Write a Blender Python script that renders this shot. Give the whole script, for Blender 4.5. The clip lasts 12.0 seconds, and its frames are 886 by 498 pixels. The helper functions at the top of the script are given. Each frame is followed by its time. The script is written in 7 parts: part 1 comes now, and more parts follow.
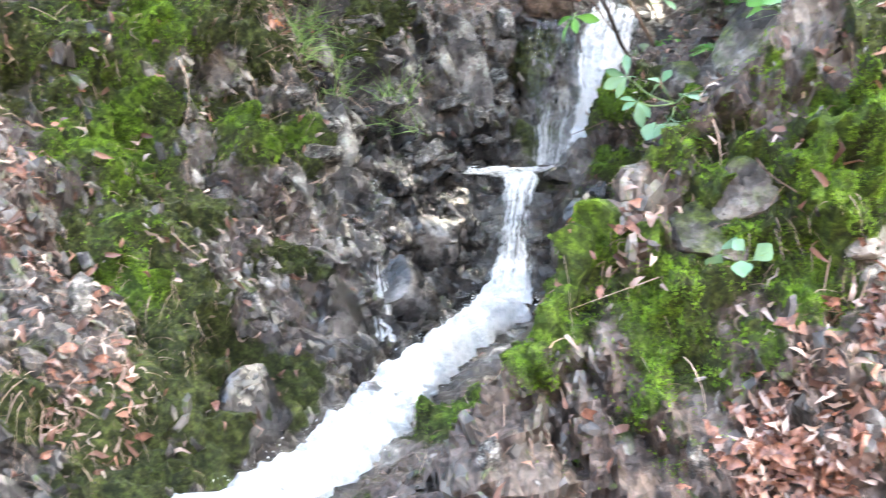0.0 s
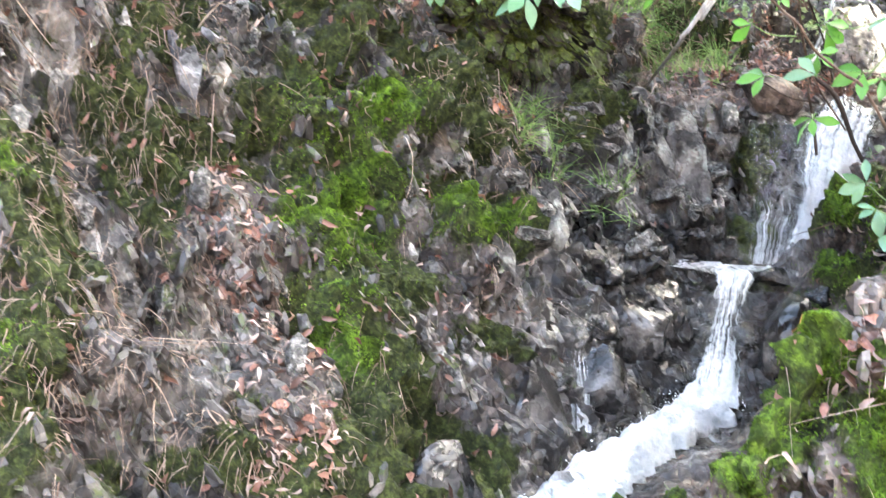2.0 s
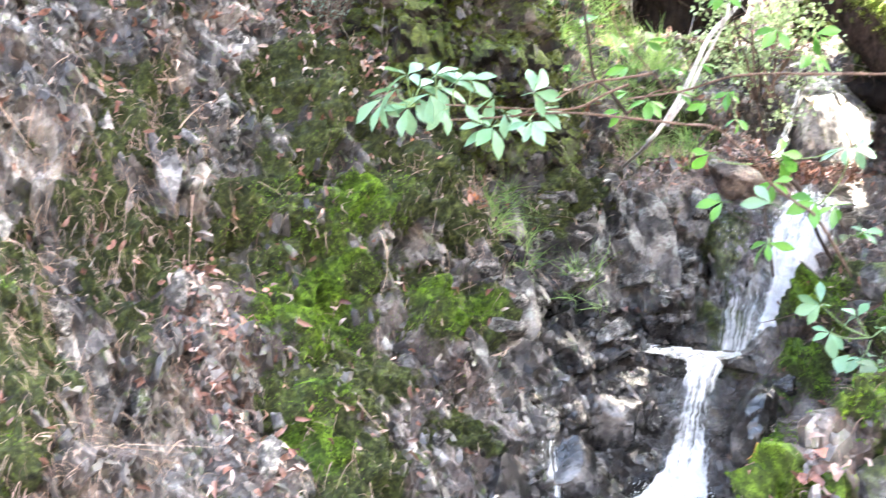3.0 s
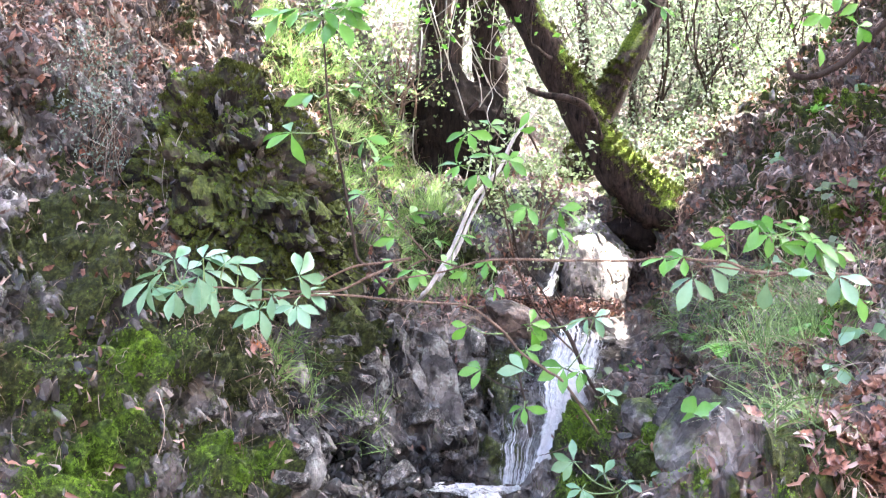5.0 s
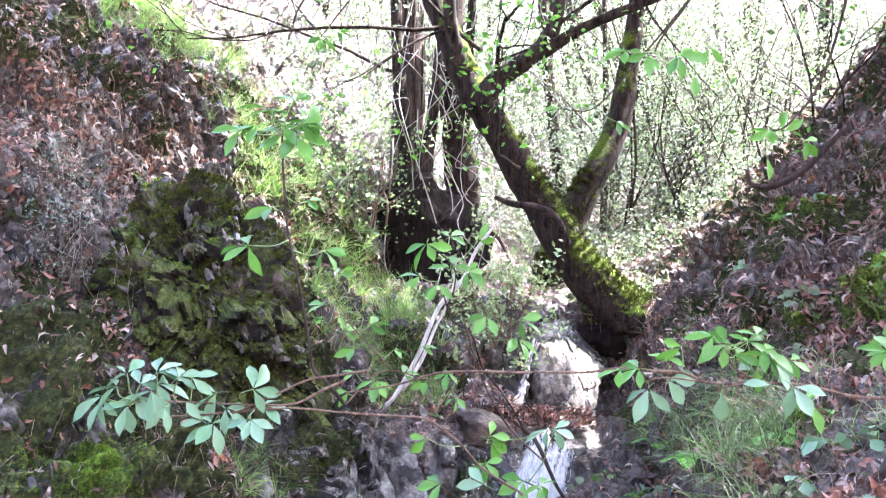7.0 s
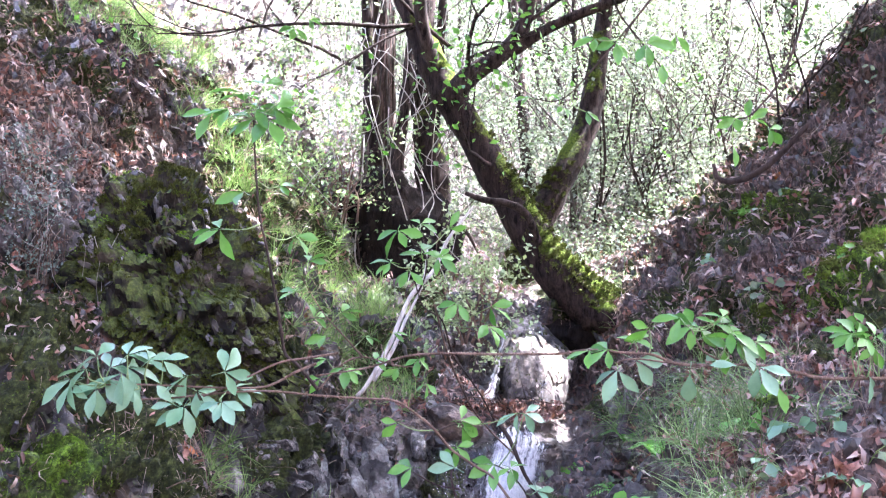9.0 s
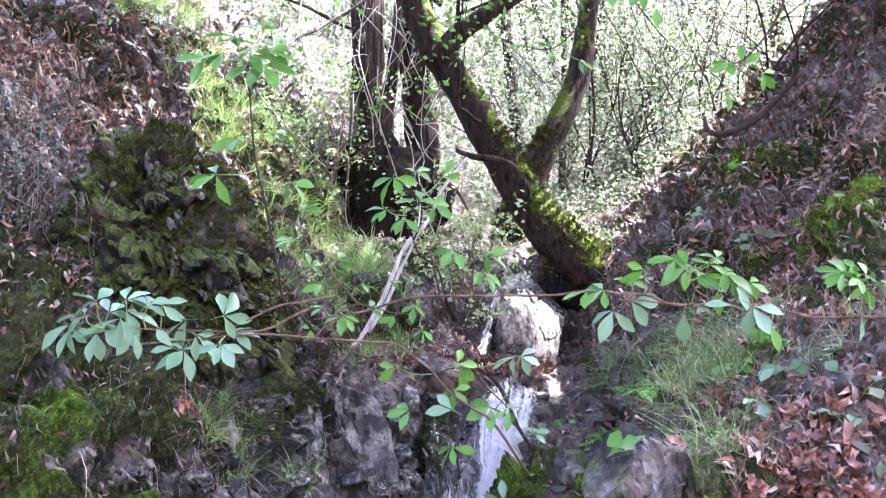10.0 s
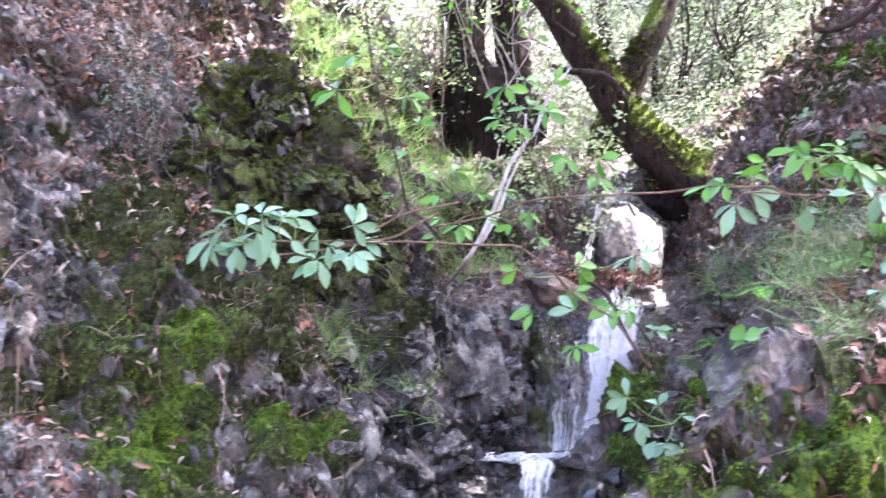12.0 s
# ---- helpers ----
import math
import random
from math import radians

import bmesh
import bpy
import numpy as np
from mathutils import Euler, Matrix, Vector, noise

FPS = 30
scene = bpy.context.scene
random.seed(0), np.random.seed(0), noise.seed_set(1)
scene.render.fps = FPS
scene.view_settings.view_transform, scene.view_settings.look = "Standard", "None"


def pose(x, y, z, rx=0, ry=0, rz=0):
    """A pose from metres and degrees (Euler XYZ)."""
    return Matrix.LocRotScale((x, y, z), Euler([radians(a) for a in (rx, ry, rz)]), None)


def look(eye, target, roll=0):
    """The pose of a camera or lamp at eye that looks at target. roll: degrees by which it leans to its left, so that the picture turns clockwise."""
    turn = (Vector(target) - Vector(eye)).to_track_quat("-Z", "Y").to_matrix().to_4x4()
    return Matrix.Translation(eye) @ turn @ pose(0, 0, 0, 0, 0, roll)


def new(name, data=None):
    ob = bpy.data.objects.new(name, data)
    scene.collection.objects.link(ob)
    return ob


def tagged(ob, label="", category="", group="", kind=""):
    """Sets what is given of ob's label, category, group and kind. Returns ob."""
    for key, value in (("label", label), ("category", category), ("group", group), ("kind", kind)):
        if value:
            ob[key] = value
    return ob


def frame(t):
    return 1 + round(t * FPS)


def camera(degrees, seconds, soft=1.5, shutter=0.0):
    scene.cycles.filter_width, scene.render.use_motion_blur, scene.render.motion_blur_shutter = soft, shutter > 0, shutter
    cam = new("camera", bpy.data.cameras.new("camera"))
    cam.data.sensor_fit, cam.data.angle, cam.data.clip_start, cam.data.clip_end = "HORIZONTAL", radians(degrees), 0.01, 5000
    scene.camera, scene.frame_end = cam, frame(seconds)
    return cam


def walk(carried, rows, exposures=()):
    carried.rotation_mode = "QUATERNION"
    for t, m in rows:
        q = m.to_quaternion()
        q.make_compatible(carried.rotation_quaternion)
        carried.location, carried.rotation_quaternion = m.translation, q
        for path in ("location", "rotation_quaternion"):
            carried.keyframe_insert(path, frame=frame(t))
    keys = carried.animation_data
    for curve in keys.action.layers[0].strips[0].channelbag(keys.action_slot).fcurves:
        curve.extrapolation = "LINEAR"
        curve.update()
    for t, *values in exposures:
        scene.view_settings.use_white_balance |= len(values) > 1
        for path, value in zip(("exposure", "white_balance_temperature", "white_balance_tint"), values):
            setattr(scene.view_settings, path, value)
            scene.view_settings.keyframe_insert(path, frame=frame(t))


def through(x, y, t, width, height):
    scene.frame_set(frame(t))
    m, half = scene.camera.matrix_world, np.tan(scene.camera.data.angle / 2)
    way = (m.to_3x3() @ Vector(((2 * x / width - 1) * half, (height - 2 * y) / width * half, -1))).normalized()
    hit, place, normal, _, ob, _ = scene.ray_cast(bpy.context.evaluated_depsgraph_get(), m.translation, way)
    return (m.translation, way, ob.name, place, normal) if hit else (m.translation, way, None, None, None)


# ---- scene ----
cam = camera(50.1, 12.0, 1.2, 0.35)
PATH = [
    (0.0, -0.150, 0.150, -0.410, -1.00, -17.15, 0.40),
    (0.2, -0.159, 0.140, -0.412, -3.39, -16.80, -0.38),
    (0.5, -0.166, 0.103, -0.398, -3.46, -16.65, -1.86),
    (1.0, -0.171, 0.119, -0.455, 2.54, -15.66, -1.85),
    (1.5, -0.209, 0.165, -0.482, 7.58, -13.96, -1.57),
    (2.0, -0.201, 0.148, -0.385, 11.62, -12.55, -1.40),
    (2.5, -0.185, 0.115, -0.260, 13.46, -11.25, -1.40),
    (3.0, -0.163, 0.115, -0.145, 10.68, -9.99, -2.06),
    (3.5, -0.129, 0.099, -0.067, 3.82, -8.19, -2.87),
    (3.7, -0.122, 0.092, -0.045, 1.85, -7.42, -3.08),
    (5.3, -0.040, 0.020, 0.106, -1.23, -2.32, -2.18),
    (5.5, -0.029, 0.014, 0.117, -1.26, -1.72, -2.14),
    (6.0, -0.010, 0.018, 0.124, -1.55, -0.19, -2.10),
    (6.5, 0.004, 0.021, 0.125, -1.87, 1.29, -2.10),
    (7.0, 0.015, 0.020, 0.110, -2.31, 3.11, -2.00),
    (7.2, 0.021, 0.020, 0.101, -2.45, 3.83, -1.95),
    (8.0, 0.020, 0.014, 0.082, -3.20, 5.00, -2.00),
    (8.8, 0.013, 0.007, 0.055, -4.03, 3.87, -1.99),
    (9.0, 0.013, 0.004, 0.043, -4.11, 3.51, -1.92),
    (9.5, 0.000, 0.000, 0.000, -4.50, 2.63, -1.64),
    (10.0, -0.014, -0.005, -0.034, -4.87, 1.64, -1.42),
    (10.5, -0.033, -0.013, -0.073, -5.22, 0.71, -1.19),
    (11.0, -0.043, -0.020, -0.095, -5.40, -0.41, -0.75),
    (11.5, -0.052, -0.034, -0.116, -4.13, -1.37, 0.09),
    (12.0, -0.128, -0.077, -0.114, 0.22, -2.55, 1.12),
]
walk(cam, [(t, pose(x, y, z, 90 + pitch, roll, yaw)) for t, x, y, z, yaw, pitch, roll in PATH],
     [(0.0, 5.55, 7050, 0), (2.0, 5.5, 6950, 2), (3.1, 5.8, 6850, 5), (4.0, 5.6, 6650, 9), (5.5, 5.25, 6450, 14), (7.2, 5.1, 6000, 18), (9.0, 4.9, 5900, 23), (10.3, 4.9, 5950, 24), (12.0, 5.15, 6050, 22)])

# ---- light ----
SUN_FROM = Vector((0.52, 0.16, 0.95)).normalized()
world = bpy.data.worlds.new("sky")
scene.world = world
world.use_nodes = True
wn = world.node_tree.nodes
sky = wn.new("ShaderNodeTexSky")
sky.sky_type, sky.sun_disc = "NISHITA", False
sky.air_density, sky.dust_density, sky.ozone_density = 0.7, 3.0, 0.6
sky.sun_elevation = math.asin(SUN_FROM.z)
sky.sun_rotation = math.atan2(SUN_FROM.x, SUN_FROM.y)
world.node_tree.links.new(sky.outputs[0], wn["Background"].inputs[0])
wn["Background"].inputs[1].default_value = 0.15
sun = new("sun", bpy.data.lights.new("sun", "SUN"))
sun.data.energy, sun.data.angle, sun.data.color = 2.7, radians(0.6), (1.0, 0.985, 0.96)
sun.matrix_world = look(SUN_FROM * 30, (0, 0, 0))

# ---- building helpers ----


def hashed(ix, iy, iz, seed):
    n = (ix.astype(np.int64) * 374761393 + iy.astype(np.int64) * 668265263 + iz.astype(np.int64) * 2147483647 + seed * 974711) & 0xFFFFFFFF
    n = ((n ^ (n >> 13)) * 1274126177) & 0xFFFFFFFF
    n = ((n ^ (n >> 16)) * 2246822519) & 0xFFFFFFFF
    return ((n ^ (n >> 15)) & 0xFFFFFF) / float(0xFFFFFF)


def smooth_noise(p, seed=0):
    """Value noise from -1 to 1 at the rows of p."""
    f = np.floor(p)
    u = p - f
    u = u * u * (3 - 2 * u)
    i = f.astype(np.int64)
    out = np.zeros(len(p))
    for a in (0, 1):
        for b in (0, 1):
            for c in (0, 1):
                w = (u[:, 0] if a else 1 - u[:, 0]) * (u[:, 1] if b else 1 - u[:, 1]) * (u[:, 2] if c else 1 - u[:, 2])
                out += w * hashed(i[:, 0] + a, i[:, 1] + b, i[:, 2] + c, seed)
    return out * 2 - 1


def fractal(p, octaves=4, seed=0, gain=0.5):
    out, amp = np.zeros(len(p)), 1.0
    for k in range(octaves):
        out += amp * smooth_noise(p * 2.0 ** k + 17.3 * k, seed + k)
        amp *= gain
    return out


def cells(p, seed=0):
    """Cellular noise: nearest and second distance, and a random number of the nearest cell."""
    i = np.floor(p).astype(np.int64)
    d1, d2, name = np.full(len(p), 9.0), np.full(len(p), 9.0), np.zeros(len(p))
    for a in (-1, 0, 1):
        for b in (-1, 0, 1):
            for c in (-1, 0, 1):
                q = i + np.array((a, b, c))
                h = [hashed(q[:, 0], q[:, 1], q[:, 2], seed + k) for k in range(4)]
                d = np.sqrt(((q + np.stack(h[:3], 1) - p) ** 2).sum(1))
                near = d < d1
                d2 = np.where(near, d1, np.minimum(d2, d))
                name = np.where(near, h[3], name)
                d1 = np.where(near, d, d1)
    return d1, d2, name


def slabs(p, seed=0):
    """Broken faces: each cell is a plane that leans its own way; relief of about -0.5 to 0.5."""
    i = np.floor(p).astype(np.int64)
    d1, best, away = np.full(len(p), 9.0), np.zeros_like(i), np.zeros_like(p)
    for a in (-1, 0, 1):
        for b in (-1, 0, 1):
            for c in (-1, 0, 1):
                q = i + np.array((a, b, c))
                off = p - q - np.stack([hashed(q[:, 0], q[:, 1], q[:, 2], seed + k) for k in range(3)], 1)
                d = (off ** 2).sum(1)
                near = d < d1
                d1 = np.where(near, d, d1)
                best[near], away[near] = q[near], off[near]
    lean = np.stack([hashed(best[:, 0], best[:, 1], best[:, 2], seed + 40 + k) for k in range(3)], 1) - 0.5
    return (away * lean).sum(1) * 1.6


def mesh_of(name, verts, faces, material, smooth=True, attributes=None):
    me = bpy.data.meshes.new(name)
    me.from_pydata(np.asarray(verts).tolist() if isinstance(verts, np.ndarray) else verts, [], faces.tolist() if isinstance(faces, np.ndarray) else faces)
    me.materials.append(material)
    if smooth:
        me.shade_smooth()
    for key, values in (attributes or {}).items():
        me.attributes.new(key, "FLOAT", "POINT").data.foreach_set("value", np.asarray(values, dtype=np.float32))
    return me


def thing(name, verts, faces, material, label, category, kind="", group="", smooth=True, attributes=None):
    return tagged(new(name, mesh_of(name, verts, faces, material, smooth, attributes)), label, category, group, kind)


def holder(name, place, label, category, kind="", group=""):
    ob = new(name)
    ob.empty_display_size = 0.1
    ob.location = place
    return tagged(ob, label, category, group, kind)


def part(name, data, parent, label="", kind=""):
    """A mesh as a part of its thing; the mesh's numbers are world places."""
    ob = new(name, data)
    ob.parent = parent
    ob.matrix_parent_inverse = Matrix.Translation(-parent.location) if parent.parent is None else Matrix.Translation(-parent.parent.location)
    if parent.parent is not None:
        ob.matrix_parent_inverse = (parent.parent.matrix_basis @ parent.matrix_parent_inverse @ parent.matrix_basis).inverted()
    return tagged(ob, label, kind=kind)


def ramp(value, a, b):
    t = np.clip((np.asarray(value, float) - a) / (b - a), 0, 1)
    return t * t * (3 - 2 * t)


def tube(points, radii, sides=8, seed=0, rough=0.0, cap=True):
    """Verts and faces of a tube along points, with an uneven skin."""
    pts = np.array(points, float)
    rad = np.array(radii, float)
    tang = np.gradient(pts, axis=0)
    tang /= np.linalg.norm(tang, axis=1)[:, None] + 1e-9
    up = np.array((0.0, 0.0, 1.0)) if abs(tang[0][2]) < 0.9 else np.array((1.0, 0.0, 0.0))
    side = np.cross(tang[0], up)
    side /= np.linalg.norm(side)
    verts = []
    for k in range(len(pts)):
        side = side - tang[k] * np.dot(side, tang[k])
        side /= np.linalg.norm(side) + 1e-9
        other = np.cross(tang[k], side)
        for s in range(sides):
            a = 2 * math.pi * s / sides
            verts.append(pts[k] + rad[k] * (math.cos(a) * side + math.sin(a) * other))
    verts = np.array(verts)
    if rough:
        centre = np.repeat(pts, sides, axis=0)
        out = verts - centre
        size = np.repeat(rad, sides)[:, None]
        verts = centre + out * (1 + rough * fractal(np.c_[verts] / (size * 1.4 + 0.01), 3, seed)[:, None])
    faces = []
    for k in range(len(pts) - 1):
        for s in range(sides):
            s2 = (s + 1) % sides
            faces.append((k * sides + s, k * sides + s2, (k + 1) * sides + s2, (k + 1) * sides + s))
    if cap:
        faces.append(tuple(reversed(range(sides))))
        faces.append(tuple(range((len(pts) - 1) * sides, len(pts) * sides)))
    return verts, faces


def spline(points, n):
    """n places on a smooth line through the given ones (Catmull-Rom); also blends a fourth number such as a radius."""
    p = np.array(points, float)
    p = np.vstack([2 * p[0] - p[1], p, 2 * p[-1] - p[-2]])
    out = []
    for t in np.linspace(0, len(p) - 3 - 1e-6, n):
        k = int(t)
        u = t - k
        a, b, c, d = p[k], p[k + 1], p[k + 2], p[k + 3]
        out.append(0.5 * (2 * b + (c - a) * u + (2 * a - 5 * b + 4 * c - d) * u * u + (3 * b - a - 3 * c + d) * u ** 3))
    return np.array(out)


class Pile:
    """Gathers verts and faces of many small pieces into one mesh."""

    def __init__(self):
        self.v, self.f, self.n, self.tips = [], [], 0, []

    def add(self, verts, faces):
        verts = np.asarray(verts, float)
        self.v.append(verts)
        self.f.extend([tuple(i + self.n for i in f) for f in faces])
        self.n += len(verts)

    def spread(self, verts, faces, mats, places):
        """Copies of one small piece: mats (n, 3, 3) and places (n, 3)."""
        verts = np.asarray(verts, float)
        n, k = len(places), len(verts)
        if not n:
            return
        w = np.einsum("nij,kj->nki", mats, verts) + np.asarray(places)[:, None, :]
        self.v.append(w.reshape(-1, 3))
        for f in faces:
            base = np.array(f)
            self.f.extend(map(tuple, (base[None, :] + (self.n + np.arange(n) * k)[:, None]).tolist()))
        self.n += n * k

    def mesh(self, name, material, smooth=True):
        return mesh_of(name, np.concatenate(self.v), self.f, material, smooth)


def frames_on(normals, spin, lean=0.0, seed=0):
    """Rotation matrices whose z follows the normals, turned by spin and leant at random."""
    r = np.random.default_rng(seed)
    n = normals / (np.linalg.norm(normals, axis=1)[:, None] + 1e-9)
    n = n + lean * r.normal(size=n.shape)
    n /= np.linalg.norm(n, axis=1)[:, None]
    ref = np.where(np.abs(n[:, 2:3]) < 0.9, np.array((0, 0, 1.0)), np.array((1.0, 0, 0)))
    x = np.cross(ref, n)
    x /= np.linalg.norm(x, axis=1)[:, None]
    y = np.cross(n, x)
    c, s = np.cos(spin)[:, None], np.sin(spin)[:, None]
    return np.stack([c * x + s * y, -s * x + c * y, n], axis=2)

# ---- materials ----
class Nodes:
    """A small helper that writes node materials."""

    def __init__(self, name):
        self.m = bpy.data.materials.new(name)
        self.m.use_nodes = True
        self.t = self.m.node_tree
        self.b = self.t.nodes["Principled BSDF"]
        self.where = self.add("ShaderNodeTexCoord").outputs["Object"]

    def add(self, kind, **values):
        n = self.t.nodes.new(kind)
        for key, v in values.items():
            n.inputs[key.replace("_", " ")].default_value = v
        return n

    def link(self, a, b):
        self.t.links.new(a, b)
        return b

    def noise(self, scale, detail=4.0, rough=0.6, vector=None, stretch=None):
        n = self.add("ShaderNodeTexNoise", Scale=scale, Detail=detail, Roughness=rough)
        v = vector or self.where
        if stretch:
            mp = self.add("ShaderNodeMapping")
            mp.inputs["Rotation"].default_value = stretch[1]
            mp.inputs["Scale"].default_value = stretch[0]
            self.link(v, mp.inputs[0])
            v = mp.outputs[0]
        self.link(v, n.inputs["Vector"])
        return n.outputs[0]

    def cell(self, scale, feature="F1", out=0, stretch=None):
        n = self.add("ShaderNodeTexVoronoi", Scale=scale)
        n.feature = feature
        v = self.where
        if stretch:
            mp = self.add("ShaderNodeMapping")
            mp.inputs["Rotation"].default_value = stretch[1]
            mp.inputs["Scale"].default_value = stretch[0]
            self.link(v, mp.inputs[0])
            v = mp.outputs[0]
        self.link(v, n.inputs["Vector"])
        return n.outputs[out]

    def attribute(self, name):
        n = self.add("ShaderNodeAttribute")
        n.attribute_name = name
        return n.outputs["Fac"]

    def ramp(self, value, stops):
        n = self.add("ShaderNodeValToRGB")
        e = n.color_ramp.elements
        while len(e) < len(stops):
            e.new(0.5)
        for k, (at, colour) in enumerate(stops):
            e[k].position = at
            e[k].color = (*colour, 1) if isinstance(colour, tuple) else (colour, colour, colour, 1)
        self.link(value, n.inputs[0])
        return n.outputs[0]

    def mix(self, factor, a, b, mode="MIX"):
        n = self.add("ShaderNodeMix")
        n.data_type, n.blend_type = "RGBA", mode
        for sock, v in ((n.inputs[0], factor), (n.inputs[6], a), (n.inputs[7], b)):
            if isinstance(v, (int, float)):
                sock.default_value = v if sock == n.inputs[0] else (v, v, v, 1)
            elif isinstance(v, tuple):
                sock.default_value = (*v, 1)
            else:
                self.link(v, sock)
        return n.outputs[2]

    def maths(self, op, a, b=0.0, clamp=False):
        n = self.add("ShaderNodeMath")
        n.operation, n.use_clamp = op, clamp
        for sock, v in ((n.inputs[0], a), (n.inputs[1], b)):
            if isinstance(v, (int, float)):
                sock.default_value = v
            else:
                self.link(v, sock)
        return n.outputs[0]

    def finish(self, colour=None, roughness=None, bump=None, strength=0.4, distance=0.01, **values):
        for sock, v in (("Base Color", colour), ("Roughness", roughness)):
            if v is None:
                continue
            if isinstance(v, (int, float)):
                self.b.inputs[sock].default_value = v
            elif isinstance(v, tuple):
                self.b.inputs[sock].default_value = (*v, 1)
            else:
                self.link(v, self.b.inputs[sock])
        if bump is not None:
            n = self.add("ShaderNodeBump", Strength=strength, Distance=distance)
            self.link(bump, n.inputs["Height"])
            self.link(n.outputs[0], self.b.inputs["Normal"])
        for key, v in values.items():
            self.b.inputs[key.replace("_", " ")].default_value = v
        return self.m


def facets(n, scale, tilt, stretch=None):
    """Broken rock: flat faces that lean each its own way; returns relief in metres and a random tone a face."""
    v = n.add("ShaderNodeTexVoronoi", Scale=scale, Randomness=1.0)
    spot = n.where
    if stretch:
        mp = n.add("ShaderNodeMapping")
        mp.inputs["Rotation"].default_value = stretch[1]
        mp.inputs["Scale"].default_value = stretch[0]
        n.link(spot, mp.inputs[0])
        spot = mp.outputs[0]
    wob = n.add("ShaderNodeTexNoise", Scale=scale * 0.8, Detail=3.0)
    shake = n.add("ShaderNodeVectorMath", )
    shake.operation = "MULTIPLY_ADD"
    n.link(wob.outputs[1], shake.inputs[0])
    shake.inputs[1].default_value = (0.5 / scale,) * 3
    n.link(spot, shake.inputs[2])
    n.link(shake.outputs[0], v.inputs["Vector"])
    off = n.add("ShaderNodeVectorMath")
    off.operation = "SUBTRACT"
    n.link(shake.outputs[0], off.inputs[0])
    n.link(v.outputs["Position"], off.inputs[1])
    lean = n.add("ShaderNodeVectorMath")
    lean.operation = "SUBTRACT"
    n.link(v.outputs["Color"], lean.inputs[0])
    lean.inputs[1].default_value = (0.5, 0.5, 0.5)
    dot = n.add("ShaderNodeVectorMath")
    dot.operation = "DOT_PRODUCT"
    n.link(off.outputs[0], dot.inputs[0])
    n.link(lean.outputs[0], dot.inputs[1])
    tone = n.add("ShaderNodeSeparateColor")
    n.link(v.outputs["Color"], tone.inputs[0])
    return n.maths("MULTIPLY", dot.outputs["Value"], tilt), tone.outputs[2]


STRATA = ((1.0, 1.0, 0.8), (0.25, -0.45, 0.5))


def rock_colours(n, wet=None):
    """Grey slaty rock: blotches, strata and pale lichen; returns colour and relief."""
    big = n.noise(3.0, 5, 0.6)
    fine = n.noise(40.0, 7, 0.7)
    base = n.ramp(big, [(0.36, (0.017, 0.0155, 0.015)), (0.51, (0.088, 0.082, 0.078)), (0.69, (0.31, 0.295, 0.275))])
    base = n.mix(0.4, base, n.ramp(fine, [(0.34, (0.03, 0.027, 0.025)), (0.52, (0.4, 0.39, 0.38)), (0.68, (0.85, 0.83, 0.8))]), "OVERLAY")
    rust = n.ramp(n.noise(5.0, 4), [(0.56, 0.0), (0.78, 0.5)])
    base = n.mix(rust, base, (0.17, 0.115, 0.07))
    crack = n.ramp(n.cell(11.0, "DISTANCE_TO_EDGE", 0, STRATA), [(0.0, 0.0), (0.09, 1.0)])
    broad, tone = facets(n, 9.0, 110.0, STRATA)
    small, tint = facets(n, 27.0, 90.0, STRATA)
    shade = n.maths("ADD", n.maths("MULTIPLY", tone, 0.55), n.maths("MULTIPLY", tint, 0.45))
    base = n.mix(0.85, base, n.ramp(shade, [(0.2, (0.2, 0.19, 0.19)), (0.5, (0.9, 0.88, 0.87)), (0.8, (2.0, 2.0, 1.98))]), "MULTIPLY")
    height = n.maths("ADD", n.maths("MULTIPLY", fine, 0.3), n.maths("MULTIPLY", crack, 0.4))
    height = n.maths("ADD", height, n.maths("ADD", broad, small))
    return base, height, crack


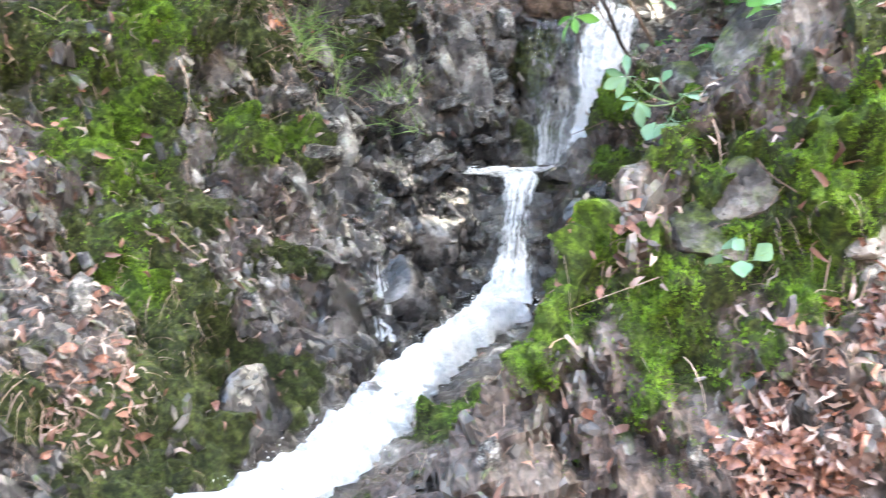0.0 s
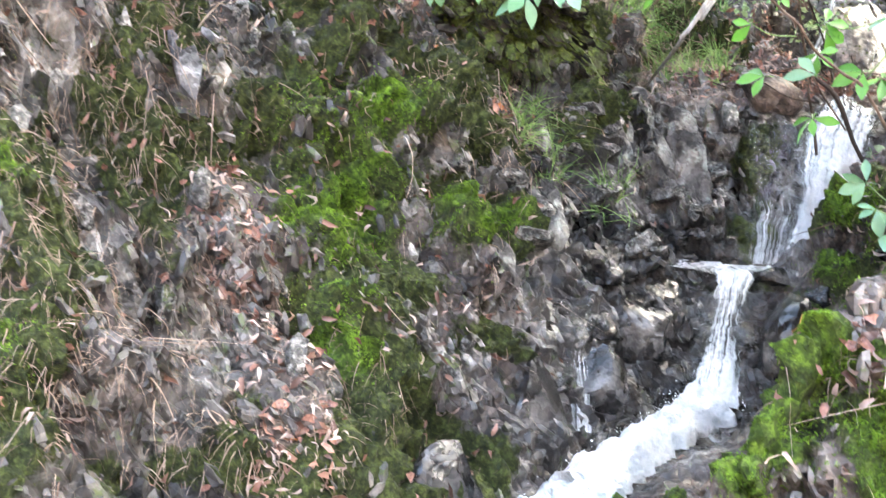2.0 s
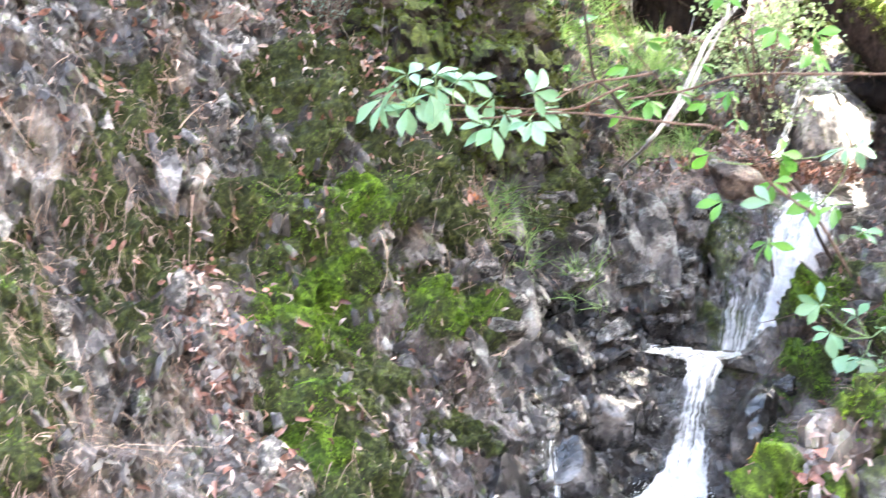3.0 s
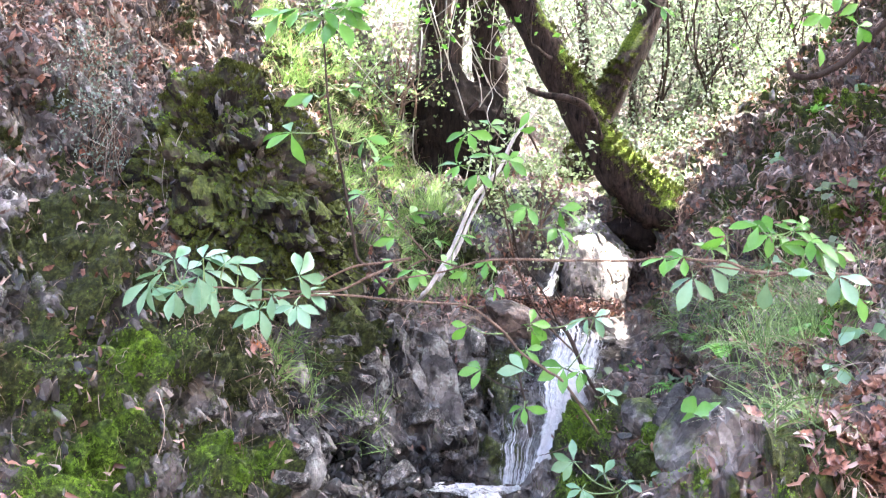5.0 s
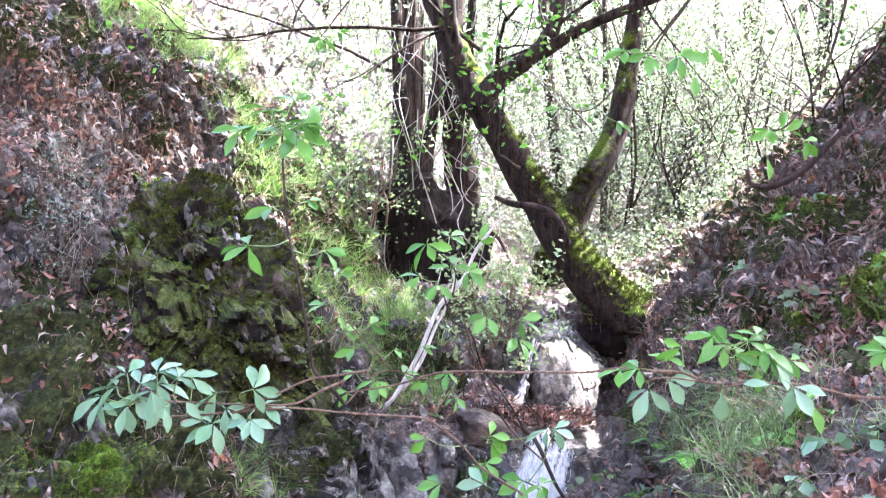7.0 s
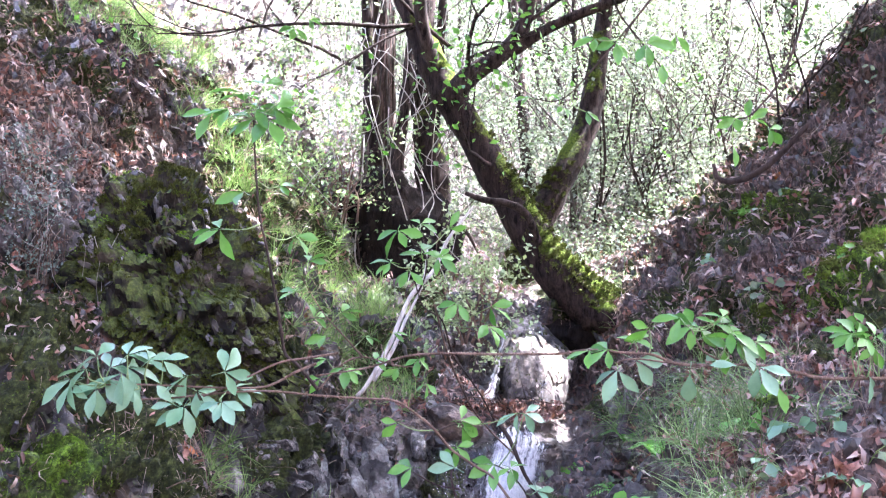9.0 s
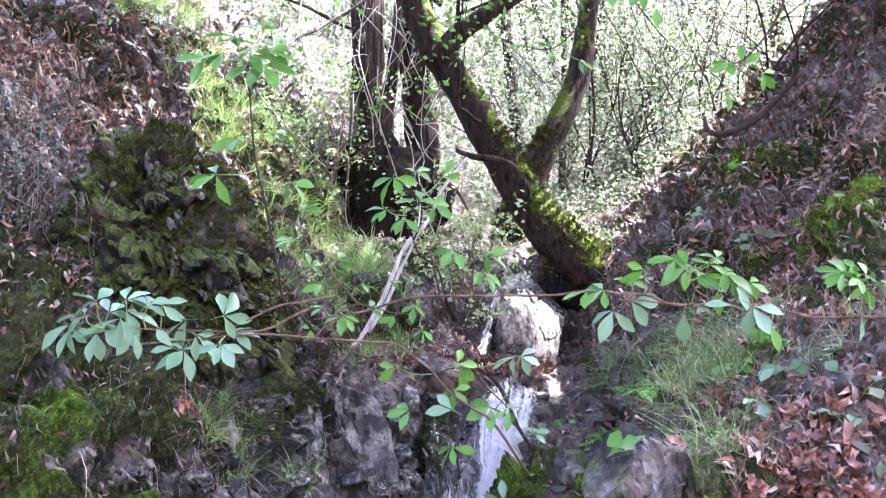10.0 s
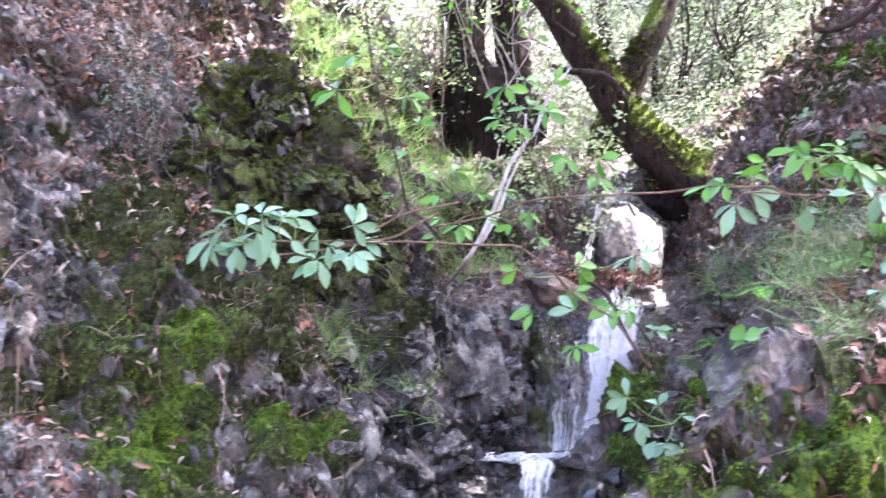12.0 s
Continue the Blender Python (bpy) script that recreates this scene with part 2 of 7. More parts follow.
def make_ground():
    n = Nodes("hillside")
    base, height, crack = rock_colours(n)
    soil = n.ramp(n.noise(30.0, 6, 0.75), [(0.35, (0.012, 0.008, 0.007)), (0.5, (0.056, 0.034, 0.026)), (0.66, (0.22, 0.14, 0.11))])
    chips = n.ramp(n.cell(70.0, "F1", 1, ((1, 1, 0.5), (0.2, -0.4, 0.3))), [(0.1, (0.02, 0.015, 0.012)), (0.5, (0.075, 0.056, 0.048)), (0.9, (0.24, 0.19, 0.165))])
    soil = n.mix(0.5, soil, chips)
    colour = n.mix(n.attribute("soil"), base, soil)
    wet = n.attribute("wet")
    colour = n.mix(n.maths("MULTIPLY", wet, 0.8), colour, n.mix(0.6, colour, (0.22, 0.21, 0.21), "MULTIPLY"))
    patch = n.noise(20.0, 8, 0.8)
    fresh = n.ramp(n.maths("ADD", n.maths("MULTIPLY", n.attribute("lush"), 1.3), n.maths("MULTIPLY", n.maths("SUBTRACT", n.noise(13.0, 5, 0.7), 0.5), 1.4)), [(0.3, 0.0), (0.75, 1.0)])
    moss = n.maths("SUBTRACT", n.maths("ADD", n.maths("MULTIPLY", n.attribute("moss"), 1.5), patch), 1.0)
    moss = n.ramp(moss, [(0.1, 0.0), (0.24, 1.0)])
    tuft = n.noise(34.0, 6, 0.75)
    olive = n.ramp(tuft, [(0.34, (0.008, 0.010, 0.004)), (0.5, (0.032, 0.040, 0.011)), (0.68, (0.105, 0.125, 0.032))])
    bright = n.ramp(tuft, [(0.32, (0.012, 0.020, 0.005)), (0.5, (0.055, 0.092, 0.012)), (0.68, (0.17, 0.27, 0.03))])
    colour = n.mix(moss, colour, n.mix(fresh, olive, bright))
    fluff = n.noise(170.0, 3, 0.7)
    height = n.maths("ADD", height, n.maths("MULTIPLY", n.maths("MULTIPLY", moss, fluff), 1.2))
    rough = n.mix(wet, 0.62, n.ramp(n.noise(14.0, 3), [(0.35, 0.12), (0.65, 0.4)]))
    rough = n.mix(moss, rough, 0.95)
    return n.finish(colour, rough, height, 0.9, 0.012, Specular_IOR_Level=0.3)


def make_rock(name, tone=(1.0, 1.0, 1.0), moss=0.0, wet=0.0, lichen=0.0):
    n = Nodes(name)
    base, height, crack = rock_colours(n)
    base = n.mix(1.0, base, tone, "MULTIPLY")
    pale = n.ramp(n.noise(9.0, 6, 0.7), [(0.56, 0.0), (0.62, 1.0)])
    base = n.mix(n.maths("MULTIPLY", pale, lichen), base, (0.36, 0.39, 0.34))
    if moss:
        up = n.add("ShaderNodeSeparateXYZ")
        n.link(n.add("ShaderNodeNewGeometry").outputs["Normal"], up.inputs[0])
        cover = n.maths("ADD", n.maths("MULTIPLY", up.outputs[2], 0.35), n.noise(9.0, 6, 0.7))
        cover = n.ramp(cover, [(0.88 - moss * 0.6, 0.0), (1.06 - moss * 0.6, 1.0)])
        green = n.ramp(n.noise(50.0, 4, 0.7), [(0.3, (0.014, 0.020, 0.005)), (0.5, (0.045, 0.060, 0.012)), (0.72, (0.12, 0.15, 0.03))])
        base = n.mix(cover, base, green)
        height = n.maths("ADD", height, n.maths("MULTIPLY", n.maths("MULTIPLY", cover, n.noise(150.0, 3)), 1.3))
    return n.finish(base, 0.75 - 0.5 * wet, height, 0.45 - 0.2 * wet, 0.012, Specular_IOR_Level=0.25 + 0.25 * wet)


def make_bark(name, dark, light, moss=0.0):
    n = Nodes(name)
    ridge = n.noise(26.0, 8, 0.75, stretch=((1, 1, 0.22), (0, 0, 0)))
    colour = n.ramp(ridge, [(0.38, dark), (0.62, light)])
    colour = n.mix(n.ramp(n.noise(5.0, 4, 0.7), [(0.45, 0.0), (0.7, 0.55)]), colour, n.mix(1.0, colour, (0.4, 0.36, 0.34), "MULTIPLY"))
    height = ridge
    if moss:
        up = n.add("ShaderNodeSeparateXYZ")
        n.link(n.add("ShaderNodeNewGeometry").outputs["Normal"], up.inputs[0])
        cover = n.maths("ADD", n.maths("MULTIPLY", up.outputs[2], 0.45), n.noise(4.0, 5, 0.7))
        cover = n.ramp(cover, [(0.98 - moss * 0.6, 0.0), (1.08 - moss * 0.6, 1.0)])
        green = n.ramp(n.noise(60.0, 4, 0.7), [(0.3, (0.03, 0.05, 0.006)), (0.55, (0.10, 0.15, 0.015)), (0.75, (0.2, 0.26, 0.03))])
        colour = n.mix(cover, colour, green)
        height = n.maths("ADD", height, n.maths("MULTIPLY", n.maths("MULTIPLY", cover, n.noise(140.0, 3)), 1.2))
    return n.finish(colour, 0.92, height, 0.9, 0.02, Specular_IOR_Level=0.12)


def make_leaf(name, dark, light, through=0.35, gloss=0.45, clumps=0.0):
    n = Nodes(name)
    vary = n.add("ShaderNodeNewGeometry").outputs["Random Per Island"]
    spot = n.noise(40.0, 3)
    mixv = n.maths("ADD", n.maths("MULTIPLY", vary, 0.7), n.maths("MULTIPLY", spot, 0.4), True)
    if clumps:
        mixv = n.maths("ADD", n.maths("MULTIPLY", mixv, 0.3), n.maths("MULTIPLY", n.ramp(n.noise(clumps, 5, 0.7), [(0.36, 0.0), (0.68, 1.0)]), 0.75), True)
    colour = n.ramp(mixv, [(0.12, dark), (0.92, light)])
    n.finish(colour, gloss, n.noise(90.0, 2), 0.25, 0.003, Specular_IOR_Level=0.1 if gloss > 0.6 else 0.4)
    if through:
        soft = n.add("ShaderNodeBsdfTranslucent")
        n.link(n.mix(1.0, colour, (1.0, 1.12, 0.72), "MULTIPLY"), soft.inputs[0])
        both = n.add("ShaderNodeMixShader", Fac=through)
        n.link(n.b.outputs[0], both.inputs[1])
        n.link(soft.outputs[0], both.inputs[2])
        n.link(both.outputs[0], n.t.nodes["Material Output"].inputs[0])
    return n.m


def make_water(name, foam, streak, gloss=0.1):
    """Running water: clear film with white foam drawn out along the flow."""
    n = Nodes(name)
    both = n.add("ShaderNodeCombineXYZ")
    n.link(n.maths("MULTIPLY", n.attribute("across"), streak), both.inputs[0])
    n.link(n.maths("MULTIPLY", n.attribute("along"), 0.3 if streak > 5 else 1.0), both.inputs[1])
    threads = n.noise(7.0, 6, 0.65, both.outputs[0])
    froth = n.noise(24.0, 5, 0.7)
    white = n.maths("ADD", n.maths("MULTIPLY", threads, 0.75), n.maths("MULTIPLY", froth, 0.25))
    white = n.maths("ADD", white, n.maths("MULTIPLY", n.maths("SUBTRACT", n.attribute("foam"), 0.5), 0.8))
    white = n.ramp(white, [(0.62 - 0.3 * foam, 0.0), (0.8 - 0.3 * foam, 1.0)])
    n.finish(n.ramp(n.maths("ADD", n.maths("MULTIPLY", threads, 0.5), n.maths("MULTIPLY", froth, 0.5)), [(0.34, (0.52, 0.55, 0.57)), (0.52, (0.84, 0.84, 0.84))]), 0.5, n.maths("ADD", threads, froth), 1.0, 0.05, Subsurface_Weight=0.0)
    clear = n.add("ShaderNodeBsdfGlossy", Roughness=0.12)
    clear.inputs["Color"].default_value = (0.8, 0.85, 0.9, 1)
    empty = n.add("ShaderNodeBsdfTransparent")
    film = n.add("ShaderNodeMixShader", Fac=gloss)
    n.link(n.b.inputs["Normal"].links[0].from_socket, clear.inputs["Normal"])
    n.link(empty.outputs[0], film.inputs[1])
    n.link(clear.outputs[0], film.inputs[2])
    out = n.add("ShaderNodeMixShader")
    n.link(white, out.inputs[0])
    n.link(film.outputs[0], out.inputs[1])
    n.link(n.b.outputs[0], out.inputs[2])
    n.link(out.outputs[0], n.t.nodes["Material Output"].inputs[0])
    return n.m


GROUND = make_ground()
ROCK = make_rock("grey slate", lichen=0.5)
ROCK_WET = make_rock("wet dark rock", (0.45, 0.43, 0.42), wet=1.0)
ROCK_GREY = make_rock("pale grey rock", (1.15, 1.19, 1.26), lichen=0.1)
ROCK_SLICK = make_rock("slick wet rock", (0.5, 0.5, 0.52), wet=1.05)
ROCK_BLADE = make_rock("lichened slate", (1.05, 1.07, 1.07), lichen=0.55, moss=0.12)
ROCK_BROWN = make_rock("brown stone", (0.75, 0.6, 0.52), wet=0.45)
ROCK_PALE = make_rock("pale rock", (2.1, 1.95, 1.8), moss=0.1)
ROCK_MOSSY = make_rock("mossy rock", (0.32, 0.29, 0.26), moss=0.7, lichen=0.12)
ROCK_GREEN = make_rock("rock with moss on top", (1.0, 1.0, 1.02), moss=0.4, lichen=0.5)
BARK_DARK = make_bark("dark bark", (0.006, 0.0045, 0.004), (0.055, 0.039, 0.033), moss=0.6)
BARK_BARE = make_bark("bare bark", (0.008, 0.006, 0.005), (0.085, 0.064, 0.055))
BARK_VINE = make_bark("vine-clad brown bark", (0.014, 0.010, 0.009), (0.19, 0.14, 0.12))
BARK_PALE = make_bark("pale twig", (0.18, 0.16, 0.14), (0.48, 0.45, 0.41))
BARK_GREY = make_bark("grey twig", (0.05, 0.045, 0.04), (0.17, 0.155, 0.14))
BARK_WHITE = make_bark("bleached wood", (0.34, 0.31, 0.28), (0.68, 0.65, 0.6))
# earth taken almost to black: the shade of the hollows is in this colour
EARTH_SHADED = make_bark("root earth with hollow shade in its colour", (0.004, 0.003, 0.003), (0.02, 0.015, 0.012))
BARK_TWIG = make_bark("brown twig", (0.09, 0.06, 0.045), (0.24, 0.17, 0.13))
BARK_STEM = make_bark("dark stem", (0.03, 0.022, 0.018), (0.08, 0.06, 0.05))
LEAF_BUCKEYE = make_leaf("fresh green leaf", (0.045, 0.15, 0.02), (0.17, 0.37, 0.075), 0.42, 0.35)
# green leaf made paler and bluer: the sky's reflection is painted in
LEAF_SHEEN = make_leaf("green leaf with sky sheen in its colour", (0.07, 0.165, 0.08), (0.23, 0.37, 0.23), 0.25, 0.3)
SHOOT = make_leaf("green shoot", (0.10, 0.16, 0.05), (0.2, 0.28, 0.1), 0.0, 0.5)
LEAF_WOOD = make_leaf("woodland leaf", (0.06, 0.09, 0.05), (0.26, 0.325, 0.22), 0.4, 0.65)
LEAF_GREY = make_leaf("grey green leaf", (0.09, 0.108, 0.095), (0.33, 0.36, 0.325), 0.38, 0.65)
LEAF_BUSH = make_leaf("bush leaf", (0.10, 0.17, 0.06), (0.34, 0.44, 0.24), 0.4, 0.5)
# lighter copy of the bush leaf; sunlight is put into the colour
LEAF_BUSH_LIT = make_leaf("bush leaf with sunlight in its colour", (0.16, 0.22, 0.09), (0.45, 0.54, 0.33), 0.4, 0.5)
LEAF_SAGE = make_leaf("grey herb leaf", (0.07, 0.10, 0.085), (0.24, 0.30, 0.28), 0.3, 0.5)
LEAF_HIGH = make_leaf("canopy leaf", (0.04, 0.08, 0.02), (0.08, 0.14, 0.04), 0.2, 0.5)
LEAF_DEAD = make_leaf("dead leaf", (0.03, 0.013, 0.010), (0.30, 0.16, 0.12), 0.1, 0.45)
LEAF_PALE = make_leaf("bleached leaf", (0.15, 0.095, 0.08), (0.50, 0.385, 0.335), 0.1, 0.45)
DRIFT = make_leaf("curled brown leaf", (0.03, 0.011, 0.009), (0.40, 0.19, 0.135), 0.12, 0.35, 30.0)
LEAF_ORANGE = make_leaf("orange leaf", (0.35, 0.10, 0.03), (0.5, 0.2, 0.06), 0.15, 0.5)
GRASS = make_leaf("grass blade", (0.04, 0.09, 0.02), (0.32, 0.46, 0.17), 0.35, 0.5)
# darker copy of the grass, with the bank's shade put into its colour
GRASS_SHADE = make_leaf("shaded bank grass blade", (0.035, 0.07, 0.02), (0.21, 0.30, 0.115), 0.3, 0.5)
STRAW = make_leaf("dry straw", (0.11, 0.07, 0.055), (0.47, 0.355, 0.29), 0.15, 0.7)
MOSS = make_leaf("moss", (0.018, 0.038, 0.006), (0.27, 0.44, 0.055), 0.12, 0.9, 14.0)
MOSS_DARK = make_leaf("dark moss", (0.008, 0.010, 0.004), (0.125, 0.145, 0.034), 0.08, 0.9, 14.0)
WATER_FALL = make_water("falling water", 0.72, 9.0)
WATER_VEIL = make_water("thin veil of water", 0.30, 16.0, 0.07)
WATER_WHITE = make_water("white water", 0.74, 3.0)

# ---- the ravine ----
STREAM_Y = (-30, -3, 0, 1.5, 2.9, 3.2, 3.8, 4.4, 4.7, 5.2, 5.5, 6.2, 6.6, 8, 12, 30)
STREAM_X = (-20, -4.5, -3, -1.9, -0.73, -0.48, -0.2, 0.22, 0.27, 0.40, 0.84, 1.04, 1.12, 1.3, 2.0, 4)
BED_Y = (-30, -3, 0, 1.5, 2.9, 3.8, 4.4, 4.5, 4.9, 5.0, 5.3, 5.38, 5.6, 6.0, 6.12, 6.75, 7.2, 9, 12, 30, 80)
BED_Z = (-6, -2.9, -2.6, -2.35, -2.15, -2.12, -2.1, -2.06, -1.68, -1.6, -1.55, -1.45, -0.84, -0.66, -0.58, 0.10, 0.2, 0.6, 1.3, 9, 40)


def left_wall(x, y):
    d = -0.82 * (x + 0.75) + 0.57 * (y - 3.3)
    far = np.clip(d - 1.35, 0, None)
    up = np.clip(d, -0.6, 1.35) * 1.38 + np.minimum(far, 1.3) * 1.35 + np.clip(far - 1.3, 0, 2.0) * 1.0 + np.clip(far - 3.3, 0, None) * 0.6
    return -2.05 + up - 0.25 * ramp(y, 6.0, 9.0) * np.clip(x + 1.2, 0, 2.0)


def right_bank(x, y):
    d = 0.9 * (x - np.interp(y, STREAM_Y, STREAM_X) - 0.2 - 0.2 * np.exp(-((y - 5.0) / 0.33) ** 2))
    low = np.interp(d, (-0.2, 0, 0.5, 0.85, 1.0, 1.12, 1.4, 1.7, 2.2, 3, 5, 30), (-0.1, 0, 0.2, 0.5, 1.0, 1.35, 1.6, 1.72, 2.1, 2.9, 4.6, 22))
    high = np.interp(d, (-0.2, 0, 0.3, 0.7, 1.0, 1.42, 1.76, 2.5, 5, 30), (-0.1, 0.0, 0.3, 1.06, 1.6, 2.08, 2.6, 3.5, 5.6, 25))
    far = np.interp(d, (-0.2, 0, 0.4, 1.0, 2.0, 5, 30), (-0.1, 0, 0.35, 0.8, 1.5, 3.4, 20))
    w = ramp(y, 3.1, 4.7)
    v = ramp(y, 6.0, 8.0)
    z = np.interp(y, (-30, 1, 4.4, 5.0, 5.6, 6.5, 8, 12, 30, 80), (-3, -2.3, -2.08, -1.62, -0.95, -0.4, 0.15, 1.1, 8.6, 39))
    bank = z + (low * (1 - w) + high * w) * (1 - v) + far * v
    front = -1.32 + 1.6 * (y - 2.2) + 0.35 * (x - 0.9)
    floor = -1.7 + 0.5 * np.clip(x - 1.6, 0, None)
    return np.minimum(bank, np.maximum(front, floor))


def blend_max(a, b, k):
    h = np.clip(0.5 + 0.5 * (a - b) / k, 0, 1)
    return b + (a - b) * h + k * h * (1 - h)


def height(x, y):
    bed = np.interp(y, BED_Y, BED_Z) + 0.1 * ramp(np.abs(x - np.interp(y, STREAM_Y, STREAM_X)), 0.1, 0.5)
    bed = np.where(y < 2.4, np.minimum(bed, -2.0 - 0.02 * y), bed)
    # unseen slope behind the camera, added to block sky light from there
    rear = np.where(y < -2.5, 0.95 * (-2.5 - y), 0.0)
    rear = np.minimum(rear, 14.0)
    return blend_max(blend_max(left_wall(x, y), bed, 0.12), right_bank(x, y), 0.12) + rear


MOSS_LEFT_A = (
    (-1.35, 3.97, -0.85, 0.258), (-1.38, 3.7, -1.02, 0.224), (-1.31, 4.16, -0.75, 0.172), (-1.65, 3.76, -0.68, 0.112), (-1.63, 3.54, -0.88, 0.086),
    (-1.3, 4.52, -0.48, 0.138), (-1.03, 4.83, -0.54, 0.138), (-0.92, 4.2, -1.16, 0.146), (-0.72, 4.39, -1.23, 0.12), (-1.07, 3.77, -1.32, 0.095),
    (-1.34, 3.38, -1.33, 0.077), (-1.12, 3.54, -1.45, 0.129))
MOSS_LEFT_B = (
    (-1.06, 3.4, -1.62, 0.129), (-0.69, 3.93, -1.63, 0.103), (-1.04, 3.27, -1.75, 0.129), (-2.05, 3.71, -0.26, 0.163), (-2.18, 2.78, -0.84, 0.12),
    (-1.97, 2.43, -1.36, 0.112), (-1.86, 3.39, -0.73, 0.086), (-2.04, 3.32, -0.58, 0.112), (-2.02, 3.54, -0.44, 0.095), (-1.38, 2.86, -1.7, 0.095),
    (-1.51, 4.24, -0.46, 0.06), (-0.46, 5.37, -0.75, 0.112))
MOSS_LEFT = MOSS_LEFT_A + MOSS_LEFT_B
MOSS_RIGHT_A = (
    (0.95, 4.9, -1.28, 0.15), (0.80, 4.80, -1.45, 0.13), (1.16, 4.46, -0.97, 0.16), (0.77, 2.62, -0.71, 0.08), (0.67, 2.53, -0.88, 0.11),
    (0.81, 2.54, -0.8, 0.11), (0.95, 2.5, -0.82, 0.1), (0.55, 2.51, -0.95, 0.09), (0.83, 2.43, -0.99, 0.11), (0.94, 2.38, -1.02, 0.07),
    (0.58, 4.52, -1.8, 0.14))
MOSS_RIGHT_B = (
    (0.16, 2.4, -1.28, 0.09), (0.46, 2.36, -1.23, 0.10), (0.48, 2.3, -1.33, 0.10), (0.1, 2.34, -1.38, 0.06), (0.66, 2.27, -1.3, 0.08),
    (0.79, 2.32, -1.17, 0.1), (0.44, 2.2, -1.49, 0.1), (-0.01, 3.31, -2.02, 0.15), (1, 2.44, -0.91, 0.07), (0.28, 2.49, -1.09, 0.07))
MOSS_RIGHT = MOSS_RIGHT_A + MOSS_RIGHT_B
MOSS_HIGH_A = (
    (2.02, 3.99, 0.29, 0.15), (2.05, 3.82, 0.21, 0.13), (1.98, 3.8, 0.1, 0.1), (1.8, 4.75, 0.3, 0.1), (1.95, 4.75, 0.5, 0.1),
    (1.75, 4.5, 0.05, 0.08), (1.78, 4.9, 0.25, 0.09), (2.07, 5.01, 0.79, 0.12), (2.04, 4.67, 0.6, 0.13), (1.91, 5, 0.57, 0.12),
    (2.16, 5.08, 0.96, 0.1), (1.99, 4.19, 0.33, 0.13), (1.86, 5.01, 0.48, 0.1), (-2.16, 5.5, 1.23, 0.15), (-2.02, 5.73, 1.26, 0.13))
MOSS_HIGH_B = (
    (-1.71, 5.59, 0.81, 0.1), (-1.65, 6.04, 1.09, 0.12), (0.5, 2.31, -1.29, 0.07), (0.45, 2.26, -1.39, 0.06), (0.78, 2.34, -1.14, 0.06),
    (0.76, 2.28, -1.24, 0.06), (0.75, 2.48, -0.93, 0.08), (0.87, 2.41, -1.01, 0.07), (0.42, 2.31, -1.32, 0.06), (0.79, 2.6, -0.73, 0.08),
    (0.94, 2.5, -0.83, 0.09), (1.13, 4.53, -1.14, 0.12), (1.98, 3.96, 0.25, 0.18), (2.09, 5.07, 0.89, 0.23), (1.91, 5.08, 0.67, 0.19))
MOSS_HIGH_C = (
    (1.78, 4.11, 0.1, 0.12), (1.46, 3.36, -0.44, 0.11), (-1.63, 4.35, -0.23, 0.16), (-1.5, 4.63, -0.16, 0.13), (-1.47, 4, -0.7, 0.21),
    (-1.14, 4.4, -0.75, 0.16), (-0.99, 4.61, -0.76, 0.11), (-0.48, 5.38, -0.73, 0.17), (-1.86, 5.99, 1.29, 0.22), (-2.19, 5.56, 1.31, 0.21),
    (1.78, 3.83, 0.01, 0.09), (1.61, 4.81, 0.02, 0.17), (-1.52, 4.22, -0.46, 0.08), (-1.72, 4.36, -0.13, 0.13))
MOSS_HIGH = MOSS_HIGH_A + MOSS_HIGH_B + MOSS_HIGH_C
LITTER_A = (
    (-1.59, 3.33, -1.08, 0.11), (-1.53, 3.24, -1.22, 0.1), (-1.41, 3.21, -1.38, 0.1), (-1.32, 3.14, -1.53, 0.11), (-1.25, 3.04, -1.7, 0.14),
    (-1.22, 2.96, -1.8, 0.16), (-1.68, 3.44, -0.89, 0.1), (-0.82, 4.84, -0.76, 0.13), (0.38, 2.44, -1.14, 0.04), (0.4, 2.5, -1.02, 0.04),
    (0.85, 2.18, -1.38, 0.19), (0.71, 2.13, -1.51, 0.17), (1.03, 2.23, -1.25, 0.14))
LITTER_B = (
    (-1.99, 5.43, 1, 0.48), (-1.71, 5.59, 0.81, 0.32), (-1.35, 4.84, -0.16, 0.21), (1.69, 3.79, -0.08, 0.23), (2.12, 4.47, 0.54, 0.3),
    (2.31, 4.75, 1, 0.29), (0.43, 6.4, -0.44, 0.22), (1.97, 4.56, 0.43, 0.2), (1.31, 2.61, -0.53, 0.25), (1.44, 3.29, -0.47, 0.2),
    (1.5, 4.56, -0.4, 0.16), (1.3, 3.7, -0.5, 0.14), (1.15, 3.2, -0.55, 0.12))
LITTER_C = (
    (0.6, 6, -0.58, 0.2), (1, 5.9, -0.62, 0.14), (0.25, 6, -0.6, 0.2), (1.7, 4.98, 0.14, 0.13), (1.85, 4.58, 0.27, 0.14),
    (1.67, 4.48, -0.1, 0.12), (2.06, 4.41, 0.41, 0.14), (1.59, 5.12, 0, 0.12), (1.75, 3.95, -0.02, 0.15), (1.55, 4.2, -0.25, 0.1),
    (2.2, 4.55, 0.8, 0.3), (2, 4.3, 0.3, 0.2), (1.8, 4.4, 0.1, 0.2))
LITTER = LITTER_A + LITTER_B + LITTER_C


